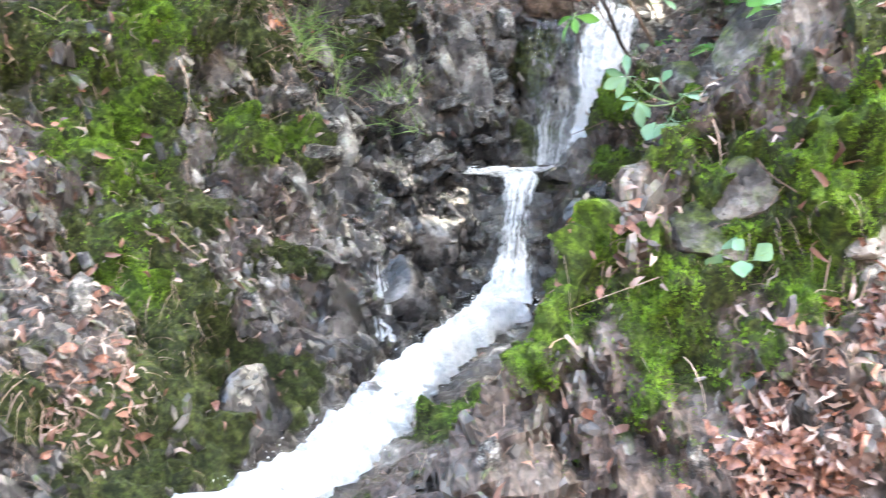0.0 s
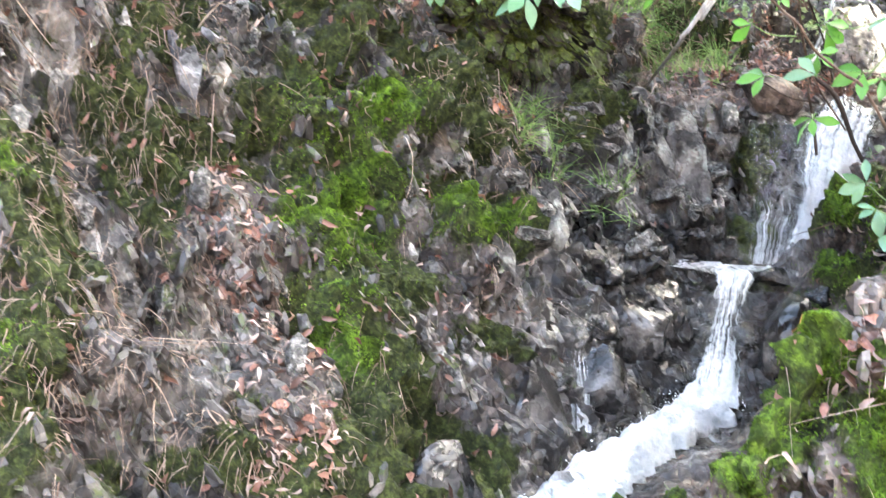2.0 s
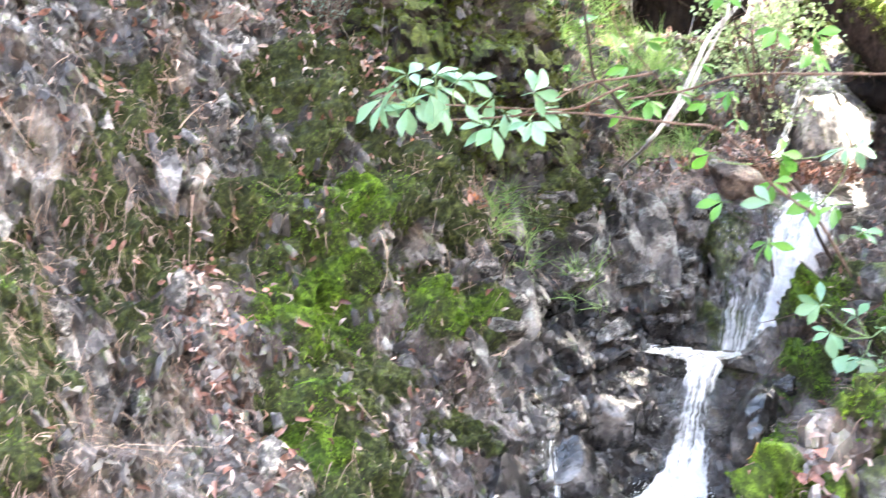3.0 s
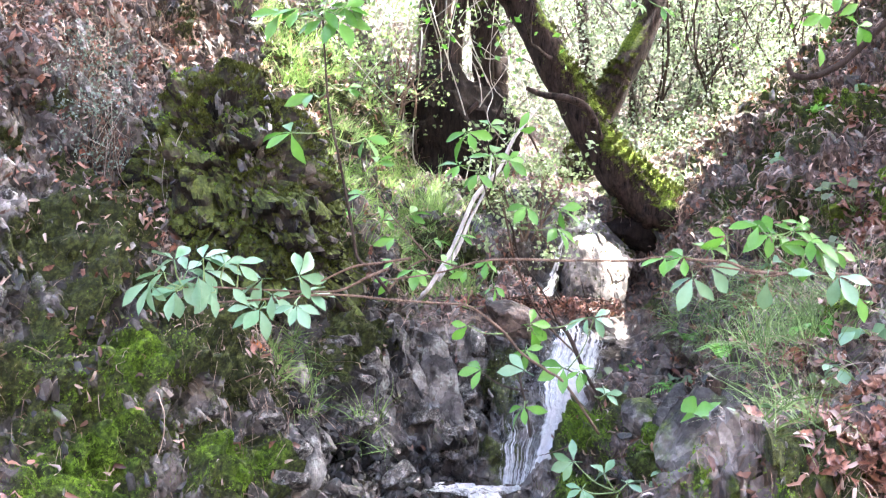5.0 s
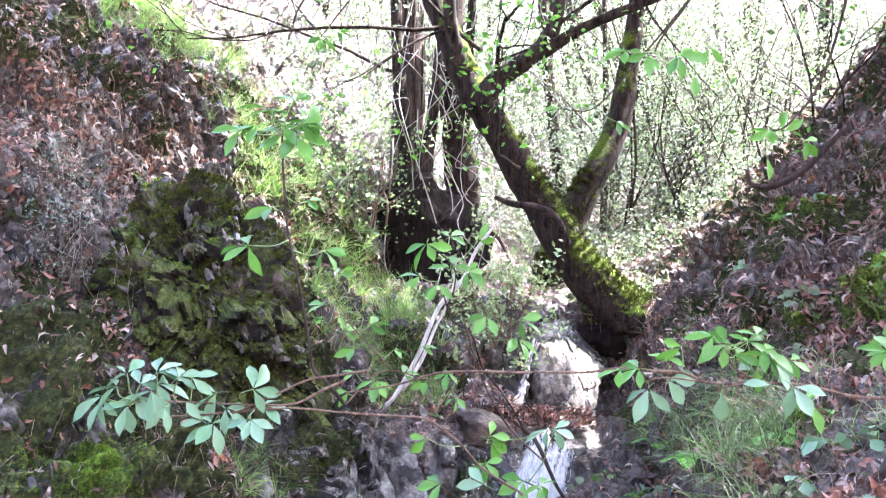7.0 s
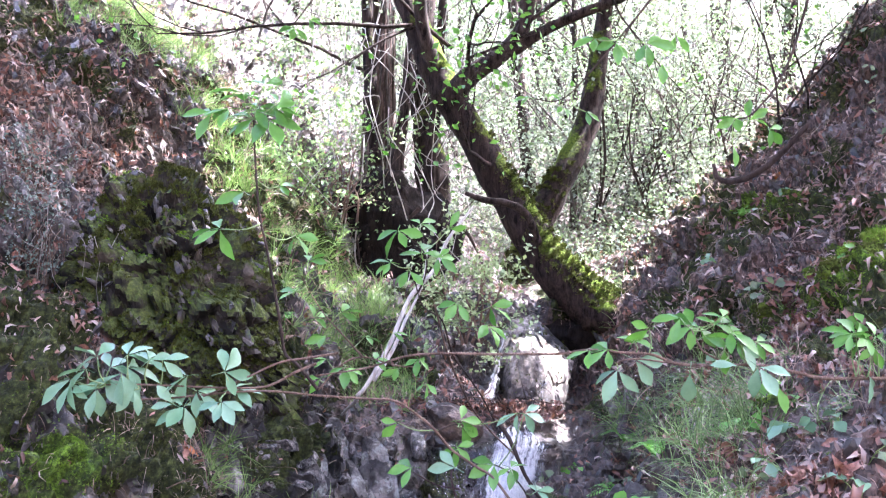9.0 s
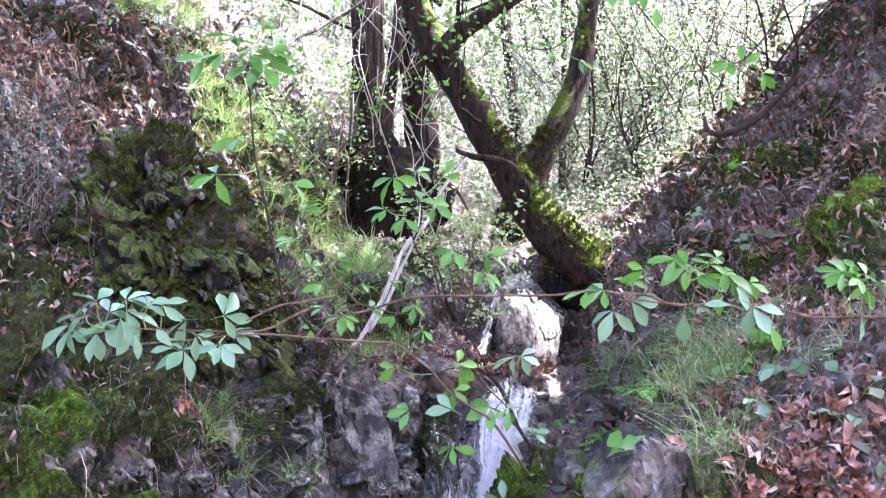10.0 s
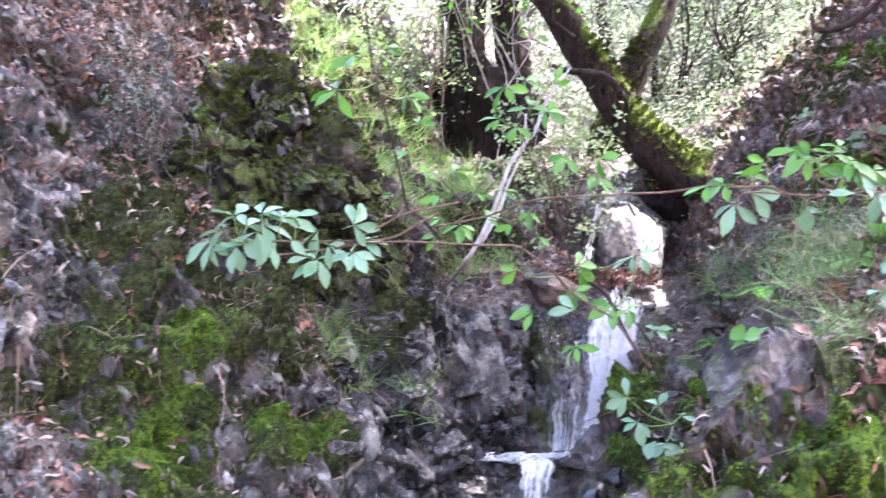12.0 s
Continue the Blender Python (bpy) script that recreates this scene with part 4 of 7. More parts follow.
# ---- rocks ----
def stone(size, seed, cuts=9, detail=3, rough=0.06, sharp=0.97):
    """An angular boulder: a ball cut flat by planes, then roughened. Verts and faces about its own middle."""
    bm = bmesh.new()
    bmesh.ops.create_icosphere(bm, subdivisions=detail, radius=1.0)
    v = np.array([q.co[:] for q in bm.verts])
    f = [tuple(q.index for q in face.verts) for face in bm.faces]
    bm.free()
    r = np.random.default_rng(seed)
    for k in range(cuts):
        n = r.normal(size=3)
        n /= np.linalg.norm(n)
        far = r.uniform(0.45, 0.85)
        over = np.clip(v @ n - far, 0, None)
        v = v - sharp * over[:, None] * n
    out = v / np.linalg.norm(v, axis=1)[:, None]
    d1, d2, name = cells(v * 2.3 + seed, seed)
    e1, e2, name2 = cells(v * np.array((6.0, 6.0, 3.0)) + seed, seed + 3)
    crag = 1.5 * (name - 0.5) + 0.7 * (name2 - 0.5) - 0.5 * np.exp(-(d2 - d1) / 0.06)
    v = v + out * (rough * (0.6 * fractal(v * 2.2 + seed, 4, seed) + crag))[:, None]
    return v * np.array(size), f


def rock(name, place, size, seed, material, label, turn=(0, 0, 0), detail=4, cuts=9, rough=0.07, group="", category="rock"):
    v, f = stone(size, seed, cuts, detail, rough)
    v = v @ np.array(Euler([radians(a) for a in turn]).to_matrix()).T
    ob = thing(name, v, f, material, label, category, group=group)
    ob.data.set_sharp_from_angle(angle=radians(28))
    ob.location = place
    return ob


def crag(place, size, seed, material, label):
    """A tall blunt crag: steep on one side, falling away on the other, broken into ledges and moss knobs."""
    bm = bmesh.new()
    bmesh.ops.create_icosphere(bm, subdivisions=7, radius=1.0)
    u = np.array([q.co[:] for q in bm.verts])
    f = [tuple(q.index for q in face.verts) for face in bm.faces]
    bm.free()
    v = np.sign(u) * np.abs(u) ** np.array((0.8, 0.8, 0.72))
    wide = 1.0 - 0.42 * v[:, 2]
    v = np.c_[v[:, 0] * wide + 0.22 * (1 - v[:, 2]) - 0.2, v[:, 1] * wide, v[:, 2]] * np.array(size)
    c, s = math.cos(0.5), math.sin(0.5)
    q = np.c_[v[:, 0] * c + v[:, 2] * s, v[:, 1], (-v[:, 0] * s + v[:, 2] * c) * 0.6] + seed
    d1, d2, name = cells(q * 4.5, seed)
    g1, g2, name2 = cells(v * 11.0 + seed, seed + 5)
    h1, h2, name3 = cells(v * 26.0 + seed, seed + 6)
    knob = 0.07 * np.sqrt(np.clip(1 - (g1 / 0.75) ** 2, 0, 1)) * (0.2 + name2) + 0.022 * np.sqrt(np.clip(1 - (h1 / 0.72) ** 2, 0, 1)) * (0.3 + name3)
    out = 0.16 * (name - 0.5) - 0.05 * np.exp(-(d2 - d1) / 0.06) + 0.12 * slabs(q * 3.2, seed + 8) + 0.09 * slabs(q * 9.0, seed + 9) + 0.03 * slabs(q * 22.0, seed + 10) + knob + 0.06 * fractal(v * 3.0 + seed, 3, seed)
    v = v + u * out[:, None]
    ob = thing("mossy_outcrop", v, f, material, label, "boulder")
    ob.data.set_sharp_from_angle(angle=radians(35))
    ob.location = place
    return ob


outcrop = crag((-1.10, 5.30, 0.02), (0.46, 0.42, 0.62), 3, ROCK_MOSSY, "large dark outcrop covered in green moss on the slope")
rock("lip_slab", (0.93, 5.72, -0.76), (0.24, 0.2, 0.085), 5, ROCK_WET, "flat wet stone slab at the lip of the waterfall", (6, 0, 10))
rock("brown_boulder", (0.50, 5.74, -0.66), (0.2, 0.15, 0.125), 8, ROCK_BROWN, "rounded reddish brown boulder beside the waterfall lip", (0, 12, 15))
rock("lip_stone", (0.28, 5.85, -0.68), (0.12, 0.1, 0.08), 9, ROCK_BROWN, "small dark stone by the stream", (0, 0, 30), 3)
pale_face = rock("pale_rock_face", (1.14, 6.48, -0.32), (0.34, 0.72, 0.30), 12, ROCK_PALE, "pale sunlit rock face with a trickle of water below the tree", (50, -6, 0), 6, 16, 0.06)
rock("grey_slab", (0.86, 3.02, -0.66), (0.15, 0.10, 0.17), 15, ROCK_GREEN, "upright grey rock slab with moss at its foot", (-14, 10, -20), 4)
rock("grey_slab", (1.03, 2.98, -0.64), (0.09, 0.1, 0.15), 16, ROCK_GREEN, "grey rock slab in the grassy bank", (-10, 0, 12), 4)
rock("bank_rock", (0.60, 2.50, -1.12), (0.13, 0.1, 0.12), 18, ROCK_GREEN, "pale grey rock with moss in the bank", (-25, 15, 0), 4)
rock("bank_rock", (0.92, 2.42, -1.08), (0.12, 0.1, 0.09), 19, ROCK_GREEN, "mossy grey rock in the bank", (-25, 0, 20), 4)
rock("slate_slab", (-1.87, 3.50, -0.53), (0.08, 0.045, 0.2), 21, ROCK_GREY, "smooth pale blue-grey slate slab set in the slope", (-30, -22, 20), 5, 18, 0.03)
rock("stream_stone", (0.52, 5.02, -1.52), (0.1, 0.08, 0.06), 23, ROCK_WET, "dark wet stone at the edge of the pool", (0, 0, 20), 3)
rock("stream_wall_stone", (0.58, 4.72, -1.77), (0.13, 0.22, 0.26), 25, ROCK_WET, "dark upright rock beside the lower fall", (6, 8, -20), 4)
rock("rib", (0.05, 5.58, -1.05), (0.28, 0.2, 0.42), 27, ROCK, "pale lichened rock rib beside the waterfall", (-25, -14, 10), 5, 14)
rock("rib", (-0.38, 5.35, -1.0), (0.22, 0.2, 0.34), 29, ROCK, "lichened grey rock rib in the cliff", (-25, -18, 10), 5, 14)
rock("ledge_block", (-0.62, 4.78, -1.28), (0.17, 0.14, 0.12), 31, ROCK, "pale angular rock block in the cliff", (0, -10, 25), 4, 14)
rock("wet_block", (-0.10, 4.75, -1.72), (0.26, 0.18, 0.26), 33, ROCK_WET, "black wet rock block below the ledge", (-20, -12, 15), 5, 14)
rock("wet_block", (-0.42, 4.62, -1.66), (0.22, 0.16, 0.24), 35, ROCK_WET, "dark wet rock with running water", (-25, -10, 30), 5, 14)

# grey angular rocks and wet boulders bedded in the banks
r_bk = np.random.default_rng(77)
for k, (x, y, z, s) in enumerate(((0.67, 2.50, -1.0, 0.10), (0.96, 2.38, -1.15, 0.08), (0.30, 2.24, -1.58, 0.06), (1.15, 3.6, -0.7, 0.13), (1.25, 4.6, -0.95, 0.16), (1.25, 2.68, -0.5, 0.07), (1.10, 4.75, -0.98, 0.12))):
    rock("bank_rock", (x, y, z), (s, 0.8 * s, 1.05 * s), 300 + k, (ROCK_GREEN, ROCK)[k % 3 == 1], ("pale grey angular rock bedded in the bank", "pale grey angular rock bedded in the bank", "grey angular rock with moss in the bank")[k % 3],
         (r_bk.uniform(-35, -5), r_bk.uniform(-25, 25), r_bk.uniform(-40, 40)), 3, 12, 0.05, "rocks in the bank")
rock("wet_boulder", (-0.80, 3.26, -2.0), (0.16, 0.12, 0.2), 320, ROCK_SLICK, "smooth wet grey boulder beside the cascade", (-10, 20, 15), 4, 10, 0.05)
rock("wet_boulder", (-0.55, 3.84, -1.88), (0.15, 0.12, 0.24), 321, ROCK_SLICK, "smooth dark wet rock beside the cascade", (-20, -10, 10), 4, 8, 0.04)
rock("wet_boulder", (-0.30, 4.20, -1.86), (0.14, 0.12, 0.2), 322, ROCK_SLICK, "dark glistening wet rock under the ledge", (-20, -16, 30), 4, 9, 0.05)
# upright pale blades of slate beside the fall
for k, (x, y, z, s) in enumerate(((-0.28, 5.44, -0.90, 0.17), (-0.18, 5.58, -0.80, 0.16), (-0.24, 5.24, -1.14, 0.12), (0.04, 5.58, -0.80, 0.13), (-0.55, 4.62, -1.25, 0.14), (-0.42, 5.5, -0.78, 0.14), (-0.57, 4.72, -1.16, 0.11),
                                  (-0.68, 5.0, -0.84, 0.10), (-0.08, 5.46, -0.96, 0.12), (-0.74, 4.24, -1.35, 0.11), (-0.36, 5.9, -0.5, 0.12))):
    rock("slate_blade", (x, y, z), (0.55 * s, 0.5 * s, 1.25 * s), 330 + k, ROCK_BLADE, "pale lichened slate blade standing out of the cliff", (r_bk.uniform(-30, -12), r_bk.uniform(-28, -10), r_bk.uniform(-10, 35)), 4, 11, 0.04, "slate blades by the fall")

upper = holder("upper_fall", (1.0, 6.2, -0.5), "small sunlit trickle running down pale rock", "waterfall")
part("stream", sheet("stream", [((0.85, 6.20, -0.12), (0.90, 6.20, -0.12)), ((0.81, 6.16, -0.25), (0.86, 6.16, -0.25)), ((0.77, 6.12, -0.40), (0.83, 6.12, -0.40)), ((0.71, 6.06, -0.56), (0.80, 6.06, -0.56))], WATER_FALL, 10, 0.02, 0.012, 8, ((0, 1), (0.46, 0.56)), 0.2), upper)
part("stream", sheet("stream", [((1.06, 6.56, 0.13), (1.16, 6.56, 0.13)), ((1.04, 6.38, -0.06), (1.16, 6.38, -0.06)), ((1.02, 6.2, -0.28), (1.16, 6.2, -0.28)), ((0.98, 6.02, -0.55), (1.14, 6.02, -0.55))], WATER_VEIL, 12, 0.02, 0.01, 9, ((0, 1), (0.25, 0.4))), upper)
part("pool", sheet("pool", [((0.74, 6.10, -0.60), (1.24, 6.10, -0.60)), ((0.76, 5.98, -0.62), (1.18, 5.98, -0.62)), ((0.8, 5.8, -0.68), (1.08, 5.8, -0.68))], WATER_FALL, 14, 0.005, 0.008, 10, ((0, 1), (0.25, 0.2))), upper)

# ---- trees ----
def limb(name, points, parent, material, sides=10, count=None, rough=0.12, seed=0, label=""):
    q = spline(points, count or 6 * len(points))
    v, f = tube(q[:, :3], np.maximum(q[:, 3], 0.002), sides, seed, rough)
    return part(name, mesh_of(name, v, f, material), parent, label)


def twigs(start, heading, length, radius, depth, out, r, droop=0.0):
    """Branching twigs as tubes gathered in a pile."""
    n = 6
    p, d = np.array(start, float), np.array(heading, float)
    d /= np.linalg.norm(d)
    pts, rad = [p.copy()], [radius]
    for k in range(n):
        d = d + r.normal(size=3) * 0.16 + np.array((0, 0, -droop))
        d /= np.linalg.norm(d)
        p = p + d * length / n
        pts.append(p.copy())
        rad.append(radius * (1 - 0.7 * (k + 1) / n))
        if depth and r.random() < 0.62:
            away = d + r.normal(size=3) * 0.7
            twigs(p, away, length * r.uniform(0.4, 0.75), rad[-1] * 0.75, depth - 1, out, r, droop)
    v, f = tube(pts, rad, 5 if radius > 0.008 else 3, 0, 0, False)
    out.add(v, f)
    out.tips.append(p.copy())


QUAD_V = np.array([(0, 0, 0), (0.32, 0.5, 0.05), (0, 1, -0.04), (-0.32, 0.5, 0.05)])
QUAD_F = [(0, 1, 2), (0, 2, 3)]


def leaf_cloud(name, places, size, material, parent, seed, up=0.5, verts=QUAD_V, faces=QUAD_F, label=""):
    """Small leaves at the given places, facing about, gathered into one part."""
    r = np.random.default_rng(seed)
    n = len(places)
    nrm = r.normal(size=(n, 3)) + np.array((0, 0, up * 2))
    m = frames_on(nrm, r.uniform(0, 6.3, n), 0, seed) * (size * r.uniform(0.6, 1.3, n))[:, None, None]
    pile = Pile()
    pile.spread(verts, faces, m, places)
    return part(name, pile.mesh(name, material, False), parent, label, "stuff")


def round_about(centres, spread, count, seed):
    r = np.random.default_rng(seed)
    c = np.asarray(centres)[r.integers(0, len(centres), count)]
    return c + r.normal(size=(count, 3)) * np.asarray(spread)


tree = holder("leaning_tree", (1.45, 6.55, -0.1), "old leaning tree with dark mossy bark above the stream", "tree")
limb("trunk", [(1.85, 6.55, -0.05, 0.18), (1.50, 6.58, 0.12, 0.165), (1.18, 6.62, 0.45, 0.145), (0.86, 6.66, 0.95, 0.12), (0.62, 6.7, 1.35, 0.115), (0.46, 6.72, 1.6, 0.12), (0.3, 6.8, 1.95, 0.10), (0.1, 6.95, 2.5, 0.08), (-0.1, 7.1, 3.4, 0.05)],
     tree, BARK_DARK, 16, 60, 0.10, 3, "dark mossy leaning trunk")
limb("limb", [(0.48, 6.7, 1.5, 0.10), (0.62, 6.6, 1.68, 0.075), (0.85, 6.5, 1.84, 0.06), (0.98, 6.45, 2.05, 0.055), (1.0, 6.4, 2.5, 0.045), (1.05, 6.4, 3.3, 0.03)], tree, BARK_BARE, 10, 36, 0.08, 5)
limb("limb", [(0.88, 6.5, 1.84, 0.055), (1.15, 6.4, 2.0, 0.04), (1.5, 6.3, 2.15, 0.035), (1.9, 6.2, 2.3, 0.03), (2.6, 6.1, 2.6, 0.02)], tree, BARK_BARE, 8, 30, 0.08, 6)
limb("limb", [(0.42, 6.75, 1.68, 0.07), (0.28, 6.6, 2.0, 0.05), (0.25, 6.5, 2.4, 0.04), (0.3, 6.4, 3.0, 0.03)], tree, BARK_BARE, 8, 24, 0.08, 7)
limb("dead_branch", [(1.1, 6.35, 0.50, 0.03), (1.0, 6.25, 0.68, 0.028), (0.86, 6.2, 0.74, 0.025), (0.70, 6.2, 0.76, 0.022), (0.58, 6.2, 0.80, 0.014)], tree, BARK_BARE, 7, 24, 0.1, 8, "bare dead branch")
limb("root", [(1.5, 6.55, 0.05, 0.14), (1.75, 6.4, 0.02, 0.11), (2.0, 6.2, 0.15, 0.06), (2.3, 6.1, 0.25, 0.03)], tree, BARK_DARK, 9, 20, 0.12, 9)

second = holder("vine_tree", (0.2, 8.2, 0.4), "dark upright tree with stems wrapped in dead vines", "tree")
limb("trunk", [(0.52, 8.1, -0.1, 0.26), (0.50, 8.12, 0.5, 0.17), (0.46, 8.15, 1.2, 0.14), (0.36, 8.2, 2.0, 0.12), (0.26, 8.2, 3.4, 0.12), (0.1, 8.2, 5.0, 0.07)], second, BARK_DARK, 16, 60, 0.18, 11)
limb("trunk", [(0.04, 8.0, -0.1, 0.22), (0.02, 8.0, 0.6, 0.16), (0.0, 8.0, 1.3, 0.14), (-0.02, 8.05, 2.2, 0.13), (-0.08, 8.1, 3.6, 0.10)], second, BARK_VINE, 16, 60, 0.16, 12)
line_a = spline([(0.04, 8.0, -0.1, 0.22), (0.02, 8.0, 0.6, 0.16), (0.0, 8.0, 1.3, 0.14), (-0.02, 8.05, 2.2, 0.13), (-0.08, 8.1, 3.6, 0.10)], 40)
r_cl = np.random.default_rng(18)
for k in range(22):
    a0, a1 = r_cl.uniform(-2.9, -0.2, 2)
    ang = np.linspace(a0, 0.6 * a0 + 0.4 * a1, 40) + 0.15 * np.sin(np.linspace(0, r_cl.uniform(5, 12), 40) + k)
    pts = line_a[:, :3] + np.c_[np.cos(ang), np.sin(ang), np.zeros(40)] * (line_a[:, 3:4] * 1.04 + 0.01)
    low = int(r_cl.integers(0, 12))
    v, f = tube(pts[low:], np.full(40 - low, r_cl.uniform(0.006, 0.018)), 5, k, 0.15)
    part("vine_stem", mesh_of("vine_stem", v, f, (BARK_VINE, BARK_GREY, BARK_STEM)[k % 3]), second)
limb("stump", [(-0.35, 8.0, -0.1, 0.26), (-0.3, 8.0, 0.4, 0.22), (-0.28, 8.0, 0.75, 0.16), (-0.26, 8.0, 0.95, 0.05)], second, BARK_DARK, 12, 20, 0.2, 13)
limb("stem", [(-0.06, 7.75, 0.1, 0.09), (-0.1, 7.75, 0.6, 0.075), (-0.02, 7.75, 1.15, 0.065), (-0.1, 7.75, 1.97, 0.055), (-0.2, 7.8, 3.2, 0.04)], second, BARK_DARK, 10, 30, 0.16, 15)
limb("stem", [(0.26, 7.7, 0.1, 0.08), (0.22, 7.7, 0.6, 0.07), (0.15, 7.7, 1.14, 0.06), (0.22, 7.7, 1.98, 0.05), (0.3, 7.8, 3.2, 0.035)], second, BARK_BARE, 10, 30, 0.16, 16)
limb("stem", [(0.52, 7.7, 0.15, 0.08), (0.44, 7.72, 0.7, 0.06), (0.42, 7.75, 1.15, 0.055), (0.46, 7.75, 1.9, 0.045), (0.5, 7.8, 3.0, 0.03)], second, BARK_DARK, 10, 30, 0.16, 17)

third = holder("mossy_tree", (1.35, 7.85, 0.3), "mossy trunk leaning out over the slope", "tree")
limb("trunk", [(1.12, 7.8, 0.0, 0.16), (1.28, 7.82, 0.6, 0.13), (1.52, 7.9, 1.1, 0.12), (1.78, 8.0, 1.65, 0.11), (1.86, 8.05, 2.1, 0.09), (1.95, 8.1, 2.8, 0.07), (2.1, 8.2, 4.2, 0.05)], third, BARK_DARK, 12, 40, 0.12, 14)

r_far = np.random.default_rng(5)
for k in range(26):
    x, y = r_far.uniform(-1.5, 6.5), r_far.uniform(9.5, 17)
    if k < 3:
        x, y = ((2.9, 11.5), (2.55, 11.0), (3.15, 11.9))[k]
    z = float(height(np.array([x]), np.array([y]))[0]) - 0.2
    lean = r_far.normal(0, 0.22) if k else 0.0
    size = (0.12, 0.06, 0.055)[k] if k < 3 else r_far.uniform(0.025, 0.08)
    lean = (0.0, -0.28, -0.33)[k] if k < 3 else lean
    t = holder("thin_tree", (x, y, z), "thin bare-stemmed tree in the bright wood behind", "tree", group="trees in the wood behind")
    limb("trunk", [(x, y, z, size * 1.2), (x + lean * 1.2, y, z + 1.3, size), (x + lean * 2.4 + r_far.normal(0, 0.1), y, z + 2.8, size * 0.8), (x + lean * 3 + r_far.normal(0, 0.2), y, z + 5.0, size * 0.4)], t, BARK_BARE, 7, 18, 0.1, 20 + k)

# ---- wood behind: shrubs and crowns ----
def shrub(name, centre, radii, leaves, size, material, seed, label, stems=5, stem_mat=None, up=0.5):
    r = np.random.default_rng(seed)
    c = np.array(centre, float)
    ob = holder(name, c - np.array((0, 0, radii[2])), label, "shrub")
    pile = Pile()
    for k in range(stems):
        foot = c + np.array((r.uniform(-0.4, 0.4) * radii[0], r.uniform(-0.4, 0.4) * radii[1], -radii[2]))
        twigs(foot, (r.normal(0, 0.5), r.normal(0, 0.4), 1.0), radii[2] * 1.9, 0.009 + 0.006 * radii[2], 2, pile, r)
    part("stemwork", pile.mesh("stemwork", stem_mat or BARK_GREY), ob, kind="stuff")
    clumps = c + (r.normal(size=(max(8, leaves // 45), 3)) * 0.5).clip(-1, 1) * np.array(radii)
    clumps = np.vstack([clumps, np.array(pile.tips)])
    leaf_cloud("foliage", round_about(clumps, 0.10 * max(radii), leaves, seed), size, material, ob, seed, up)
    return ob


r_sh = np.random.default_rng(12)
for k in range(34):
    y = r_sh.uniform(9.0, 17.0)
    x = r_sh.uniform(-0.45, 0.55) * y
    z = float(height(np.array([x]), np.array([y]))[0])
    tall = r_sh.uniform(0.6, 1.5)
    mat = (LEAF_GREY, LEAF_WOOD, LEAF_GREY, LEAF_WOOD)[k % 4]
    shrub("woodland_shrub", (x, y, z + tall * 0.8), (r_sh.uniform(0.7, 1.4), r_sh.uniform(0.5, 1.0), tall), 2700, 0.046, mat, 100 + k,
          "sunlit leafy shrub in the wood behind", 3)

# crowns of the thin trees, closing the view to the sky
r_cr = np.random.default_rng(15)
for k in range(30):
    y = r_cr.uniform(11.0, 20.0)
    x = r_cr.uniform(-0.5, 0.6) * y
    g = float(height(np.array([x]), np.array([y]))[0])
    top = g + r_cr.uniform(2.2, 5.5)
    ob = holder("woodland_tree", (x, y, g), "slender tree with a light green crown in the wood behind", "tree", group="trees in the wood behind")
    limb("trunk", [(x, y, g - 0.2, 0.06), (x + r_cr.normal(0, 0.2), y, (g + top) / 2, 0.045), (x + r_cr.normal(0, 0.3), y, top, 0.02)], ob, BARK_BARE, 6, 14, 0.1, 1000 + k)
    balls = np.array((x, y, top)) + r_cr.normal(size=(40, 3)).clip(-1.6, 1.6) * np.array((0.9, 0.7, 0.8))
    leaf_cloud("crown", round_about(balls, 0.14, 2700, 1000 + k), 0.056, (LEAF_WOOD, LEAF_GREY)[k % 2], ob, 1000 + k)

# tangled bare stems and pale twigs of the thicket
r_th = np.random.default_rng(16)
for k in range(16):
    y = r_th.uniform(8.6, 12.5)
    x = r_th.uniform(-0.28, 0.44) * y
    g = float(height(np.array([x]), np.array([y]))[0])
    ob = holder("bare_thicket", (x, y, g), ("grey twiggy bush in the wood behind", "dark twiggy bush in the wood behind", "brown twiggy bush in the wood behind")[k % 3], "shrub", group="bare thicket behind")
    pile = Pile()
    for j in range(5):
        twigs((x + r_th.normal(0, 0.3), y + r_th.normal(0, 0.3), g - 0.05), (r_th.normal(0, 0.35), r_th.normal(0, 0.3), 1.0), r_th.uniform(1.2, 3.2), r_th.uniform(0.008, 0.016), 2, pile, r_th)
    part("stemwork", pile.mesh("stemwork", (BARK_GREY, BARK_STEM, BARK_BARE)[k % 3]), ob, kind="stuff")
    leaf_cloud("foliage", round_about(pile.tips, 0.14, 2200, 1200 + k), 0.036, (LEAF_GREY, LEAF_WOOD)[k % 2], ob, 1200 + k)

